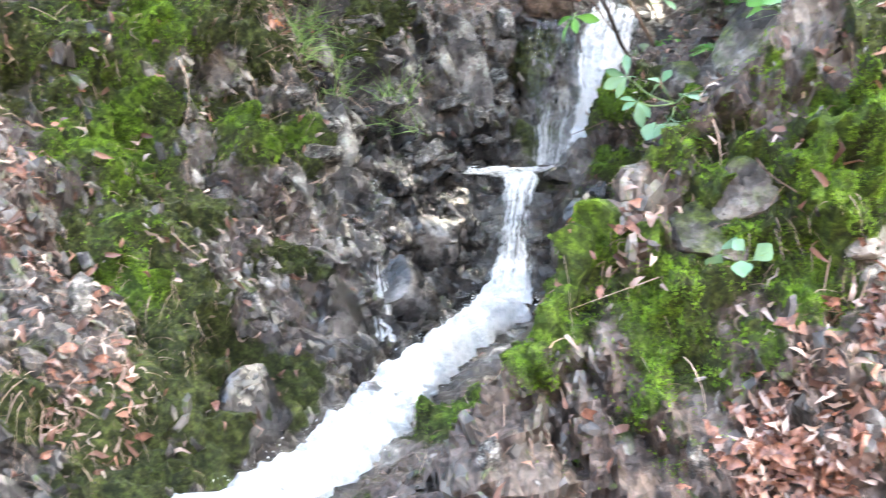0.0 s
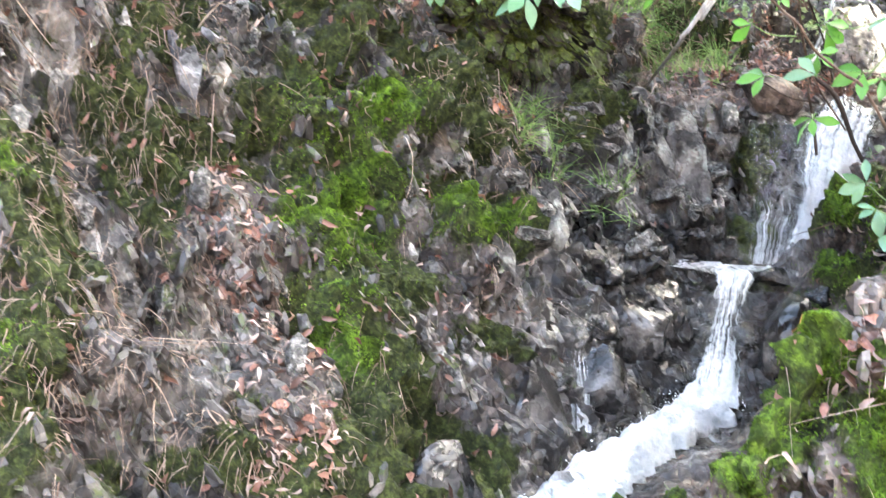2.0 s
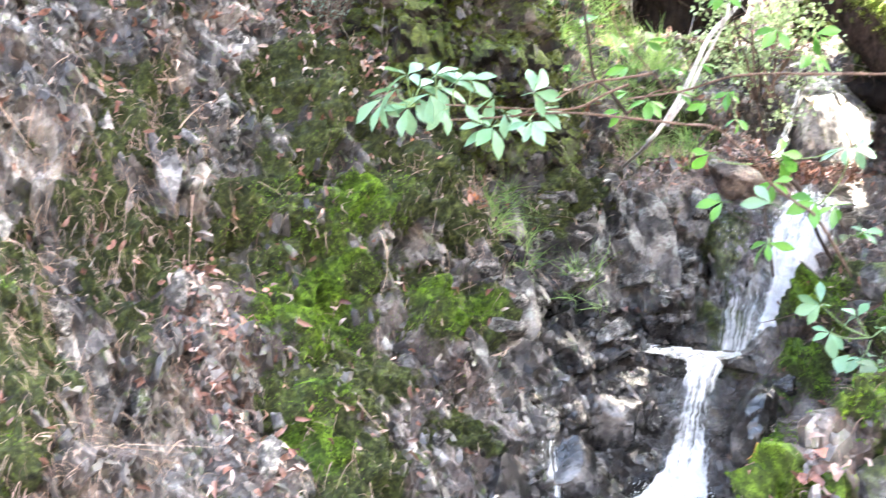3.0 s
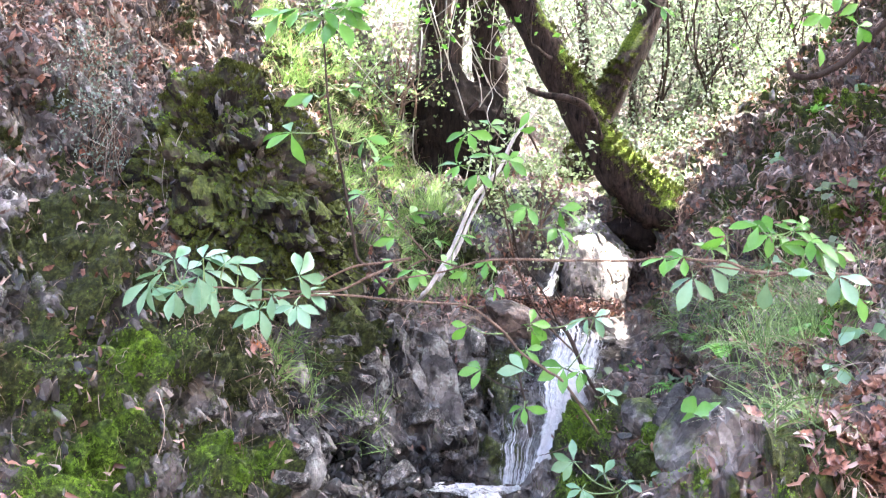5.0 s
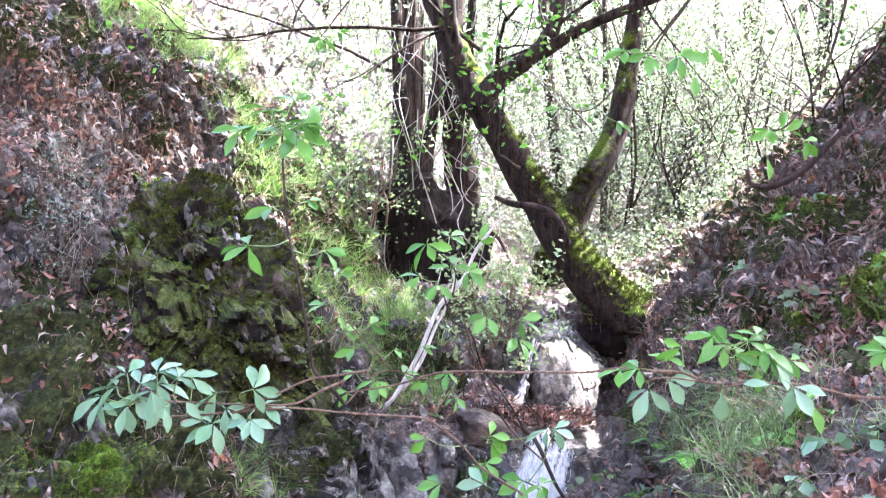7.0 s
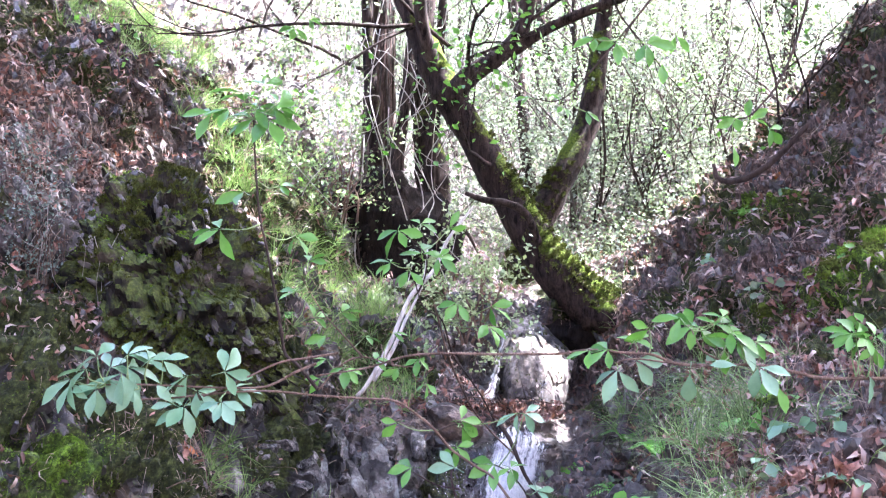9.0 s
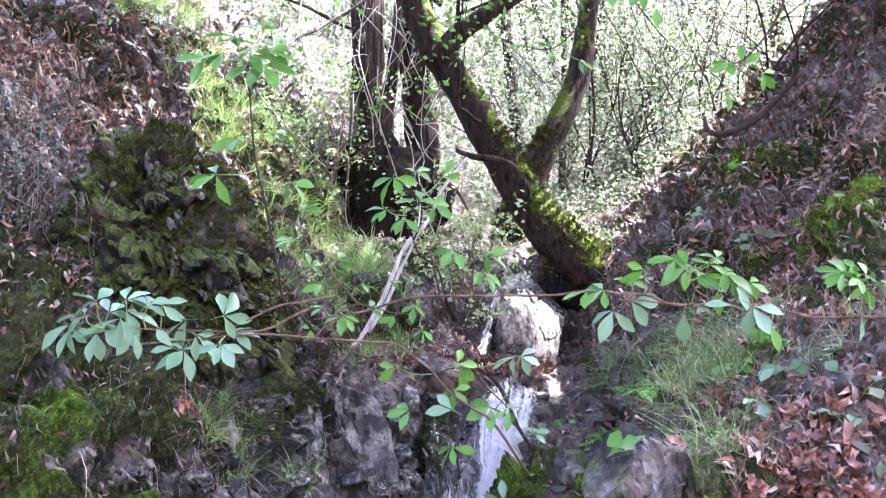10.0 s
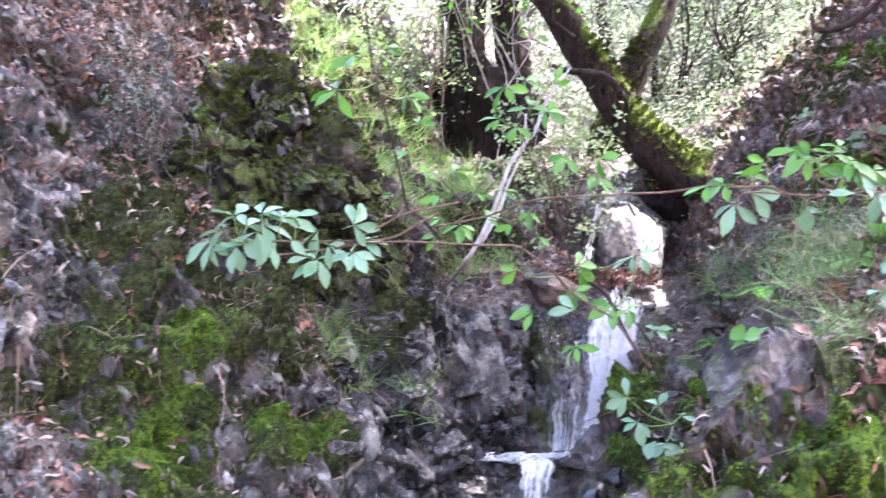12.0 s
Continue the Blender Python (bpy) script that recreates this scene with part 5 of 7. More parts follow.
# bright foliage high on the slope, against the sky
for k in range(12):
    y = r_th.uniform(10.0, 14.0)
    x = r_th.uniform(-0.34, 0.1) * y
    z = r_th.uniform(0.16, 0.36) * y
    g = float(height(np.array([x]), np.array([y]))[0])
    ob = holder("woodland_tree", (x, y, g), "slender tree with a light grey-green crown in the wood behind", "tree", group="trees in the wood behind")
    limb("trunk", [(x, y, g - 0.2, 0.04), (x + r_th.normal(0, 0.15), y, (g + z) / 2, 0.03), (x, y, z, 0.015)], ob, BARK_BARE, 6, 14, 0.1, 1300 + k)
    balls = np.array((x, y, z)) + r_th.normal(size=(50, 3)).clip(-1.6, 1.6) * np.array((0.7, 0.6, 0.6))
    leaf_cloud("crown", round_about(balls, 0.13, 4200, 1300 + k), 0.042, (LEAF_WOOD, LEAF_GREY)[k % 2], ob, 1300 + k)

# low grey-green undergrowth on the slope behind
under = holder("undergrowth", (1.9, 8.5, 0.6), "low grey-green undergrowth on the slope behind the leaning tree", "shrub", "stuff")
r_ug = np.random.default_rng(19)
spots = np.c_[r_ug.uniform(1.0, 4.2, 420), r_ug.uniform(7.0, 11.5, 420)]
spots = np.c_[spots, height(spots[:, 0], spots[:, 1]) + 0.1]
leaf_cloud("foliage", round_about(spots, (0.10, 0.10, 0.14), 9000, 20), 0.036, LEAF_GREY, under, 20)
leaf_cloud("foliage", round_about(spots, (0.12, 0.12, 0.12), 6000, 21), 0.034, LEAF_WOOD, under, 21)

# ---- unseen canopy added above and behind ----
def added_canopy_tree(place, crown, reach, leaves, seed):
    x, y = place
    z = float(height(np.array([x]), np.array([y]))[0]) - 0.2
    ob = holder("shade_tree", (x, y, z), "unseen leafy tree added to shade the ravine", "tree", group="shade trees")
    cx, cy, cz = crown
    limb("trunk", [(x, y, z, 0.2), (x + 0.1, y, z + 2, 0.15), ((x + cx) / 2, (y + cy) / 2, (z + cz) / 2 + 1.0, 0.11), (cx, cy, cz, 0.06)], ob, BARK_BARE, 9, 24, 0.1, seed)
    r = np.random.default_rng(seed)
    ball = r.normal(size=(110, 3))
    ball *= (r.random((110, 1)) ** 0.33) / np.linalg.norm(ball, axis=1)[:, None]
    leaf_cloud("crown", round_about(np.array(crown) + ball * np.array((*reach, 0.8)), 0.2, leaves, seed), 0.225, LEAF_HIGH, ob, seed, 0.9)


# crowns out of view, set where they block sun and sky over the ravine
for k, (place, crown, reach) in enumerate((((-4.6, 3.4), (1.7, 4.9, 6.6), (2.0, 1.9)), ((5.6, 3.0), (4.6, 5.0, 6.8), (1.8, 1.9)), ((4.6, 0.5), (3.1, 2.6, 6.5), (2.4, 2.0)), ((6.4, 1.2), (6.0, 3.0, 7.0), (1.8, 2.0)),
                                             ((-5.4, 4.6), (-0.4, 4.2, 6.8), (2.0, 2.0)), ((-5.8, 6.0), (0.7, 6.8, 7.0), (2.2, 1.4)), ((6.2, 4.4), (3.4, 6.1, 6.9), (1.0, 0.85)), ((6.6, 5.2), (5.1, 6.3, 6.8), (0.9, 0.42)), ((3.8, -1.5), (1.0, 0.8, 6.4), (2.4, 2.0)), ((-5.0, 1.0), (-1.6, 1.8, 6.6), (2.0, 2.0)), ((-5.2, 2.2), (-2.9, 2.3, 3.9), (1.3, 1.2)), ((7.4, 6.0), (4.0, 6.9, 6.8), (0.45, 0.35)))):
    added_canopy_tree(place, crown, reach, {1: 3300, 5: 2000, 4: 4300, 11: 2400}.get(k, 5600), 300 + k)

# ---- leafy branches in front of the fall ----
def leaflet(length, width, bend, r):
    """One pointed leaflet, folded along its rib: verts, faces; it grows along +y."""
    v, f = [], []
    n = 6
    for k in range(n + 1):
        t = k / n
        w = width * (0.12 + 1.05 * math.sin(math.pi * t ** 1.35) ** 1.15) if 0 < k < n else 0.001
        z = -bend * t * t * length
        wave = 0.06 * width * math.sin(7 * t + r.uniform(0, 6))
        v += [(-w, t * length, z + 0.25 * w + wave), (0, t * length, z - 0.1 * w), (w, t * length, z + 0.25 * w - wave)]
    for k in range(n):
        a = 3 * k
        f += [(a, a + 1, a + 4, a + 3), (a + 1, a + 2, a + 5, a + 4)]
    return np.array(v), f


def palmate(name, seed, material, fingers=5, size=0.1):
    """A hand-shaped leaf of one to five leaflets on a short stalk, fanned about +y."""
    r = np.random.default_rng(seed)
    pile = Pile()
    spread = (0.0, 0.0, 1.0, 1.9, 2.7, 3.5)[fingers]
    for k in range(fingers):
        off = k - (fingers - 1) / 2
        a = off * spread / max(fingers - 1, 1) + r.normal(0, 0.12)
        ln = size * (1.05 - 0.10 * abs(off)) * r.uniform(0.8, 1.1)
        v, f = leaflet(ln, ln * r.uniform(0.17, 0.22), r.uniform(0.1, 0.45), r)
        tilt = np.array(Euler((r.normal(-0.1, 0.2), r.normal(0, 0.3), -a)).to_matrix())
        pile.add((v + np.array((0, size * 0.06, 0))) @ tilt.T, f)
    v, f = tube([(0, -0.4 * size, -0.10 * size), (0, -0.2 * size, -0.03 * size), (0, 0.03 * size, 0)], [0.0014, 0.0013, 0.0011], 4)
    pile.add(v, f)
    return pile.mesh(name, material)


FRESH = [palmate("leaf", 400 + k, LEAF_BUCKEYE, 1 + k % 5) for k in range(15)]
SHEEN = [palmate("leaf", 420 + k, LEAF_SHEEN, 1 + k % 5) for k in range(15)]


def leafy_branch(name, stems, leaves, label, seed, meshes, size=1.0, stem_mats=None):
    """Stems of (x, y, z, radius) rows; leaves of (x, y, z, heading in degrees, leaflets), each on a shoot from the nearest stem."""
    r = np.random.default_rng(seed)
    ob = holder(name, stems[0][0][:3], label, "branch", group="leafy branches")
    along = []
    for k, rows in enumerate(stems):
        rows = [np.array(q) + np.r_[r.normal(0, 0.004, 3), 0] for q in rows]
        limb("stem", rows, ob, (stem_mats or [BARK_TWIG])[k % len(stem_mats or [0])], 6, 8 * len(rows), 0.08, seed + k)
        along.append(spline(rows, 60)[:, :3])
    along = np.concatenate(along)
    for x, y, z, heading, fingers in leaves:
        c = np.array((x, y, z)) + r.normal(0, 0.004, 3) * np.array((1, 6, 1))
        far = np.linalg.norm(along - c, axis=1)
        near = along[np.argmin(far)]
        if far.min() > 0.012:
            mid = (c + near) / 2 + np.array((r.normal(0, 0.008), r.normal(0, 0.012), -0.08 * far.min()))
            v, f = tube(spline([near, mid, c], 8), np.linspace(0.0024, 0.0014, 8), 5)
            part("shoot", mesh_of("shoot", v, f, SHOOT), ob)
        a = radians(heading) + r.normal(0, 0.08)
        if fingers > 2:
            fwd = np.array((math.cos(a), 0.7 * math.sin(a), 0.6 * math.sin(a) - 0.1))
            nrm = np.array((0, -0.62, 0.75)) + r.normal(0, 0.26, 3)
        else:
            fwd = np.array((math.cos(a), r.uniform(-0.3, 0.2), math.sin(a)))
            nrm = np.array((0, -0.9, 0.3)) + r.normal(0, 0.25, 3)
        fwd /= np.linalg.norm(fwd)
        nrm -= fwd * np.dot(nrm, fwd)
        nrm /= np.linalg.norm(nrm)
        right = np.cross(fwd, nrm)
        m = Matrix(np.c_[right, fwd, nrm].tolist()).to_4x4()
        pick = [q for k, q in enumerate(meshes) if k % 5 == fingers - 1]
        leaf = part("leaf", pick[int(r.integers(len(pick)))], ob)
        leaf.matrix_basis = Matrix.Translation(c) @ m @ Matrix.Scale(0.84 * size * r.uniform(0.78, 1.1), 4)
    return ob


def path_of(points, first, last):
    return [(*p, r) for p, r in zip(points, np.linspace(first, last, len(points)))]


leafy_branch("buckeye_branch", [path_of([(0.55, 3.10, -0.68), (0.42, 3.00, -0.50), (0.35, 3.00, -0.46), (0.27, 2.95, -0.40), (0.21, 2.90, -0.33), (0.17, 2.90, -0.29), (0.09, 2.85, -0.24), (0.00, 2.85, -0.23), (-0.14, 2.80, -0.22), (-0.32, 2.80, -0.22), (-0.56, 2.80, -0.24), (-0.70, 2.80, -0.25), (-0.73, 2.80, -0.22)], 0.0045, 0.0028),
    path_of([(-0.08, 2.80, -0.10), (-0.18, 2.80, -0.12), (-0.25, 2.80, -0.13), (-0.34, 2.80, -0.17), (-0.41, 2.80, -0.21), (-0.48, 2.80, -0.24)], 0.0045, 0.0025),
    path_of([(-0.15, 2.80, -0.13), (-0.21, 2.80, -0.16), (-0.29, 2.80, -0.20), (-0.41, 2.80, -0.21), (-0.66, 2.80, -0.21), (-0.74, 2.80, -0.21)], 0.005, 0.002)],
    [(-0.85, 2.78, -0.20, 200, 3), (-0.80, 2.78, -0.17, 160, 3), (-0.74, 2.78, -0.16, 80, 3), (-0.71, 2.78, -0.18, 250, 3), (-0.62, 2.78, -0.14, 60, 4), (-0.77, 2.78, -0.22, 240, 3), (-0.66, 2.78, -0.22, 270, 2), (-0.52, 2.78, -0.18, 190, 3), (-0.52, 2.78, -0.27, 250, 5), (-0.41, 2.78, -0.25, 280, 4), (-0.41, 2.78, -0.16, 40, 4)] + [
    (-0.83, 2.80, -0.21, 230, 3), (-0.77, 2.80, -0.13, 110, 3), (-0.69, 2.80, -0.16, 10, 3), (-0.70, 2.80, -0.12, 60, 3), (-0.75, 2.80, -0.19, 280, 3), (-0.49, 2.80, -0.22, 330, 3), (-0.55, 2.80, -0.26, 170, 2), (-0.39, 2.80, -0.22, 20, 3), (-0.59, 2.80, -0.14, 350, 2)],
    "thin horizontal buckeye branch, hand-shaped green leaves with sky sheen in their colour", 31, SHEEN, 1, [BARK_TWIG])
leafy_branch("buckeye_branch", [path_of([(1.69, 2.75, -0.12), (1.45, 2.75, -0.12), (1.33, 2.75, -0.12), (1.18, 2.75, -0.10), (1.00, 2.75, -0.10), (0.90, 2.75, -0.10), (0.83, 2.75, -0.08), (0.75, 2.75, -0.07), (0.65, 2.75, -0.07), (0.54, 2.75, -0.08), (0.38, 2.75, -0.09)], 0.0062, 0.004),
    path_of([(0.39, 2.75, -0.09), (0.15, 2.80, -0.10), (-0.01, 2.85, -0.14), (-0.15, 2.85, -0.17)], 0.0045, 0.0025),
    path_of([(1.07, 2.75, -0.10), (0.99, 2.75, -0.07), (0.96, 2.75, -0.03), (0.95, 2.75, 0.00)], 0.0035, 0.002)],
    [(0.96, 2.75, 0.01, 165, 4), (1.02, 2.75, 0.02, 70, 4), (1.07, 2.75, 0.00, 345, 4), (0.78, 2.75, -0.04, 60, 3), (0.69, 2.75, -0.06, 180, 4), (1.48, 2.75, -0.01, 160, 5), (1.52, 2.75, -0.00, 60, 4), (1.06, 2.75, -0.05, 270, 1), (1.19, 2.75, -0.15, 290, 1)] + [
    (0.92, 2.76, 0.03, 170, 3), (1.00, 2.76, 0.00, 200, 4), (1.05, 2.76, 0.04, 80, 3), (1.11, 2.76, -0.01, 330, 3), (1.15, 2.76, -0.03, 340, 3), (0.99, 2.76, -0.02, 20, 3), (1.43, 2.76, -0.00, 170, 4), (1.46, 2.76, 0.01, 120, 4), (1.51, 2.76, -0.04, 200, 4), (1.55, 2.76, -0.02, 0, 4), (0.83, 2.76, 0.00, 190, 2), (0.64, 2.76, -0.06, 190, 3)],
    "long thin buckeye branch with fresh green leaves over the bank", 32, FRESH, 1, [BARK_TWIG])
leafy_branch("buckeye_branch", [path_of([(0.90, 2.74, -0.10), (0.78, 2.74, -0.09), (0.72, 2.74, -0.10)], 0.0035, 0.002),
    path_of([(1.00, 2.74, -0.10), (0.94, 2.74, -0.12)], 0.003, 0.002),
    path_of([(1.17, 2.74, -0.10), (1.14, 2.74, -0.11)], 0.003, 0.002),
    path_of([(1.45, 2.74, -0.12), (1.48, 2.74, -0.12)], 0.003, 0.002)],
    [(0.72, 2.73, -0.12, 230, 3), (0.78, 2.73, -0.09, 330, 2), (0.94, 2.73, -0.12, 265, 1), (1.14, 2.73, -0.10, 305, 3), (1.10, 2.73, -0.04, 310, 2), (1.48, 2.73, -0.12, 272, 2), (1.08, 2.73, -0.10, 180, 1)],
    "side twigs hanging over the bank, green leaves with sky sheen in their colour", 39, SHEEN, 1.1, [BARK_TWIG])
leafy_branch("buckeye_sapling", [path_of([(-0.15, 2.90, -0.22), (-0.21, 2.90, -0.15), (-0.25, 2.90, -0.12), (-0.27, 2.90, -0.02), (-0.30, 2.90, 0.10), (-0.32, 2.90, 0.20), (-0.35, 2.90, 0.32), (-0.37, 2.90, 0.50), (-0.38, 2.90, 0.60)], 0.0062, 0.003)],
    [(-0.38, 2.88, 0.61, 165, 4), (-0.37, 2.88, 0.62, 25, 4), (-0.36, 2.88, 0.63, 95, 4), (-0.45, 2.88, 0.62, 185, 3), (-0.31, 2.88, 0.62, 350, 3), (-0.45, 2.88, 0.25, 190, 4), (-0.31, 3.10, 0.42, 20, 4), (-0.42, 3.10, 0.40, 200, 3), (-0.25, 3.10, 0.26, 300, 3)] + [
    (-0.50, 2.90, 0.61, 175, 3), (-0.42, 2.90, 0.67, 120, 4), (-0.30, 2.90, 0.65, 40, 4), (-0.35, 2.90, 0.70, 90, 3), (-0.33, 2.90, 0.60, 300, 3)],
    "upright dark stem topped by bright green hand-shaped leaves", 33, FRESH, 1.12, [BARK_STEM])
leafy_branch("buckeye_sapling", [path_of([(0.62, 4.60, -0.53), (0.52, 4.30, -0.37), (0.44, 4.10, -0.27), (0.34, 3.80, -0.16), (0.30, 3.60, -0.09), (0.26, 3.45, -0.00), (0.18, 3.35, 0.04), (0.15, 3.30, 0.12), (0.13, 3.30, 0.17)], 0.004, 0.0025),
    path_of([(0.16, 3.30, 0.09), (0.18, 3.30, 0.15), (0.18, 3.30, 0.23), (0.10, 3.30, 0.30)], 0.004, 0.002)],
    [(0.07, 3.28, 0.19, 180, 4), (0.17, 3.28, 0.23, 100, 4), (0.09, 3.28, 0.30, 265, 4), (0.22, 3.28, 0.21, 350, 4), (0.13, 3.28, 0.17, 250, 3), (0.30, 3.40, 0.06, 250, 3), (0.44, 3.40, 0.05, 320, 3), (0.17, 3.40, 0.34, 60, 3), (0.42, 3.40, -0.02, 300, 3), (0.27, 3.40, 0.33, 30, 2)],
    "slender buckeye sapling with fresh green leaves by the stream", 34, FRESH, 0.98, [BARK_STEM])
leafy_branch("buckeye_sapling", [path_of([(-0.17, 3.40, -0.26), (-0.10, 3.40, -0.17), (-0.02, 3.40, -0.14), (0.10, 3.40, -0.17), (0.22, 3.40, -0.17)], 0.004, 0.002),
    path_of([(-0.02, 3.40, -0.14), (-0.10, 3.40, -0.07), (-0.18, 3.40, 0.02), (-0.25, 3.40, 0.14)], 0.004, 0.002)],
    [(-0.16, 3.40, -0.07, 200, 3), (-0.02, 3.40, -0.07, 0, 3), (-0.27, 3.40, 0.08, 150, 3), (-0.22, 3.40, 0.19, 60, 3), (-0.10, 3.40, 0.02, 20, 3), (-0.15, 3.40, -0.16, 160, 3), (-0.08, 3.40, -0.18, 300, 4), (-0.17, 3.40, -0.23, 200, 2), (0.11, 3.40, -0.18, 200, 3), (0.17, 3.40, -0.15, 290, 4), (0.20, 3.40, -0.23, 270, 3), (0.02, 3.40, -0.16, 30, 3), (0.08, 3.40, -0.06, 10, 3), (-0.20, 3.40, -0.02, 60, 3)],
    "spindly buckeye shoots with small green leaves above the cliff", 40, FRESH, 0.85, [BARK_TWIG])
leafy_branch("buckeye_sapling", [path_of([(0.32, 3.10, -0.69), (0.30, 3.10, -0.59), (0.29, 3.10, -0.50), (0.29, 3.10, -0.42)], 0.005, 0.003),
    path_of([(0.55, 3.10, -0.60), (0.54, 3.10, -0.57), (0.47, 3.10, -0.49), (0.40, 3.10, -0.46), (0.29, 3.10, -0.43)], 0.004, 0.002),
    path_of([(0.31, 3.10, -0.55), (0.23, 3.10, -0.53), (0.16, 3.10, -0.49)], 0.003, 0.002),
    path_of([(0.23, 3.10, -0.35), (0.28, 3.10, -0.33), (0.31, 3.10, -0.33)], 0.003, 0.002)],
    [(0.28, 3.05, -0.40, 260, 5), (0.10, 3.05, -0.32, 190, 2), (0.30, 3.05, -0.31, 20, 3), (0.31, 3.05, -0.34, 320, 2), (0.15, 3.05, -0.47, 185, 3), (0.41, 3.05, -0.45, 210, 3), (0.47, 3.05, -0.47, 320, 5), (0.29, 3.05, -0.58, 250, 4), (0.56, 3.05, -0.54, 30, 4), (0.28, 3.05, -0.46, 160, 2), (0.50, 3.05, -0.29, 0, 3), (0.49, 3.05, -0.29, 180, 3)],
    "young buckeye with fresh leaves in front of the falling water", 37, FRESH + SHEEN, 0.92, [BARK_STEM])
leafy_branch("buckeye_branch", [path_of([(1.22, 3.00, 1.80), (1.03, 3.00, 1.36), (0.92, 3.00, 1.13), (0.81, 3.00, 0.99), (0.78, 3.00, 0.93)], 0.007, 0.003),
    path_of([(1.58, 3.10, 1.84), (1.49, 3.10, 1.33), (1.39, 3.10, 0.92), (1.27, 3.10, 0.73), (1.20, 3.10, 0.70)], 0.006, 0.003),
    path_of([(1.30, 3.10, 0.78), (1.32, 3.10, 0.68)], 0.003, 0.002)],
    [(0.78, 3.00, 0.93, 230, 4), (0.85, 3.00, 0.92, 310, 4), (0.70, 3.00, 0.94, 200, 3), (0.91, 3.00, 0.86, 270, 1), (0.96, 3.00, 0.96, 280, 2), (1.20, 3.10, 0.70, 200, 3), (1.31, 3.10, 0.68, 0, 4), (1.19, 3.10, 0.62, 270, 1), (1.25, 3.10, 0.71, 60, 2)],
    "hanging buckeye twig with drooping green leaves overhead", 35, FRESH, 0.95, [BARK_STEM])
leafy_branch("buckeye_branch", [path_of([(1.11, 3.60, 1.35), (0.86, 3.60, 1.03), (0.71, 3.60, 0.87), (0.58, 3.60, 0.86)], 0.005, 0.002),
    path_of([(0.05, 3.60, 1.78), (-0.16, 3.60, 1.37), (-0.30, 3.60, 1.16), (-0.34, 3.60, 1.10)], 0.005, 0.002)],
    [(0.58, 3.60, 0.86, 180, 3), (0.65, 3.60, 0.88, 30, 3), (0.71, 3.60, 0.84, 300, 3), (0.80, 3.60, 0.82, 330, 3), (-0.34, 3.60, 1.10, 270, 3), (-0.28, 3.60, 1.12, 330, 3)],
    "thin overhead twig with a few small green leaves", 36, FRESH, 0.75, [BARK_STEM])
leafy_branch("buckeye_sapling", [path_of([(0.72, 3.05, -1.2), (0.66, 3.02, -0.95), (0.6, 3.0, -0.84)], 0.006, 0.003)],
    [(0.46, 3.05, -0.77, 170, 4), (0.48, 3.0, -0.83, 230, 4), (0.63, 3.0, -0.81, 30, 4), (0.7, 3.0, -0.83, 330, 4), (0.56, 2.95, -0.88, 270, 3), (0.55, 3.0, -0.78, 100, 3)],
    "low buckeye seedling above the mossy bank, green leaves paled by painted sky sheen", 38, SHEEN, 0.9, [BARK_STEM])

pale = holder("dead_branch", (0.0, 4.2, -0.4), "pale bare dead branch standing over the stream", "branch")
limb("stem", [(-0.05, 4.22, -0.36, 0.009), (-0.01, 4.2, -0.31, 0.010), (0.08, 4.2, -0.14, 0.0105), (0.14, 4.2, 0.02, 0.0095), (0.18, 4.2, 0.10, 0.011), (0.27, 4.2, 0.21, 0.009), (0.33, 4.2, 0.35, 0.008), (0.44, 4.2, 0.5, 0.005)], pale, BARK_WHITE, 8, 40, 0.12, 50)
limb("foot", [(-0.16, 5.75, -0.62, 0.008), (-0.12, 5.2, -0.53, 0.008), (-0.07, 4.6, -0.43, 0.009), (-0.04, 4.22, -0.36, 0.010)], pale, BARK_PALE, 6, 16, 0.1, 54)
limb("side_stem", [(0.02, 4.2, -0.29, 0.01), (0.10, 4.2, -0.15, 0.01), (0.15, 4.2, -0.02, 0.008), (0.22, 4.2, 0.14, 0.005), (0.24, 4.25, 0.3, 0.003)], pale, BARK_WHITE, 6, 24, 0.1, 51)
fallen = holder("leaning_twig", (0.3, 4.6, -0.6), "thin fallen stem leaning across the lip of the fall", "branch")
limb("stem", [(0.22, 3.3, 0.05, 0.004), (0.34, 3.9, -0.2, 0.004), (0.55, 4.7, -0.5, 0.005), (0.86, 5.4, -0.80, 0.005)], fallen, BARK_TWIG, 6, 30, 0.1, 52)
limb("stem", [(0.95, 5.2, -0.98, 0.010), (0.86, 5.15, -0.85, 0.010), (0.74, 5.1, -0.62, 0.012), (0.62, 5.1, -0.52, 0.008)], fallen, BARK_STEM, 6, 24, 0.1, 53)

# broad-leaved seedlings on the bank
SEED_V, SEED_F = leaflet(0.055, 0.022, 0.3, np.random.default_rng(1))


def seedling(place, leaves, size, seed, material, label):
    r = np.random.default_rng(seed)
    g, nrm = ground_at(place[0], place[1])
    ob = holder("seedling", g, label, "plant", group="seedlings on the bank")
    for k in range(leaves):
        a = r.uniform(0, 6.28)
        top = g + nrm * r.uniform(0.03, 0.09) + np.array((math.cos(a), math.sin(a), 0)) * r.uniform(0.01, 0.06)
        v, f = tube([g, (g + top) / 2 + np.array((0, 0, 0.012)), top], [0.0015, 0.0013, 0.001], 4)
        part("stalk", mesh_of("stalk", v, f, GRASS), ob)
        m = frames_on((nrm + np.array((0, -0.5, 0.5)))[None, :], np.array([a]), 0.35, seed + k)[0] * size * r.uniform(0.8, 1.3)
        part("leaf", mesh_of("leaf", SEED_V @ m.T + top, SEED_F, material), ob)


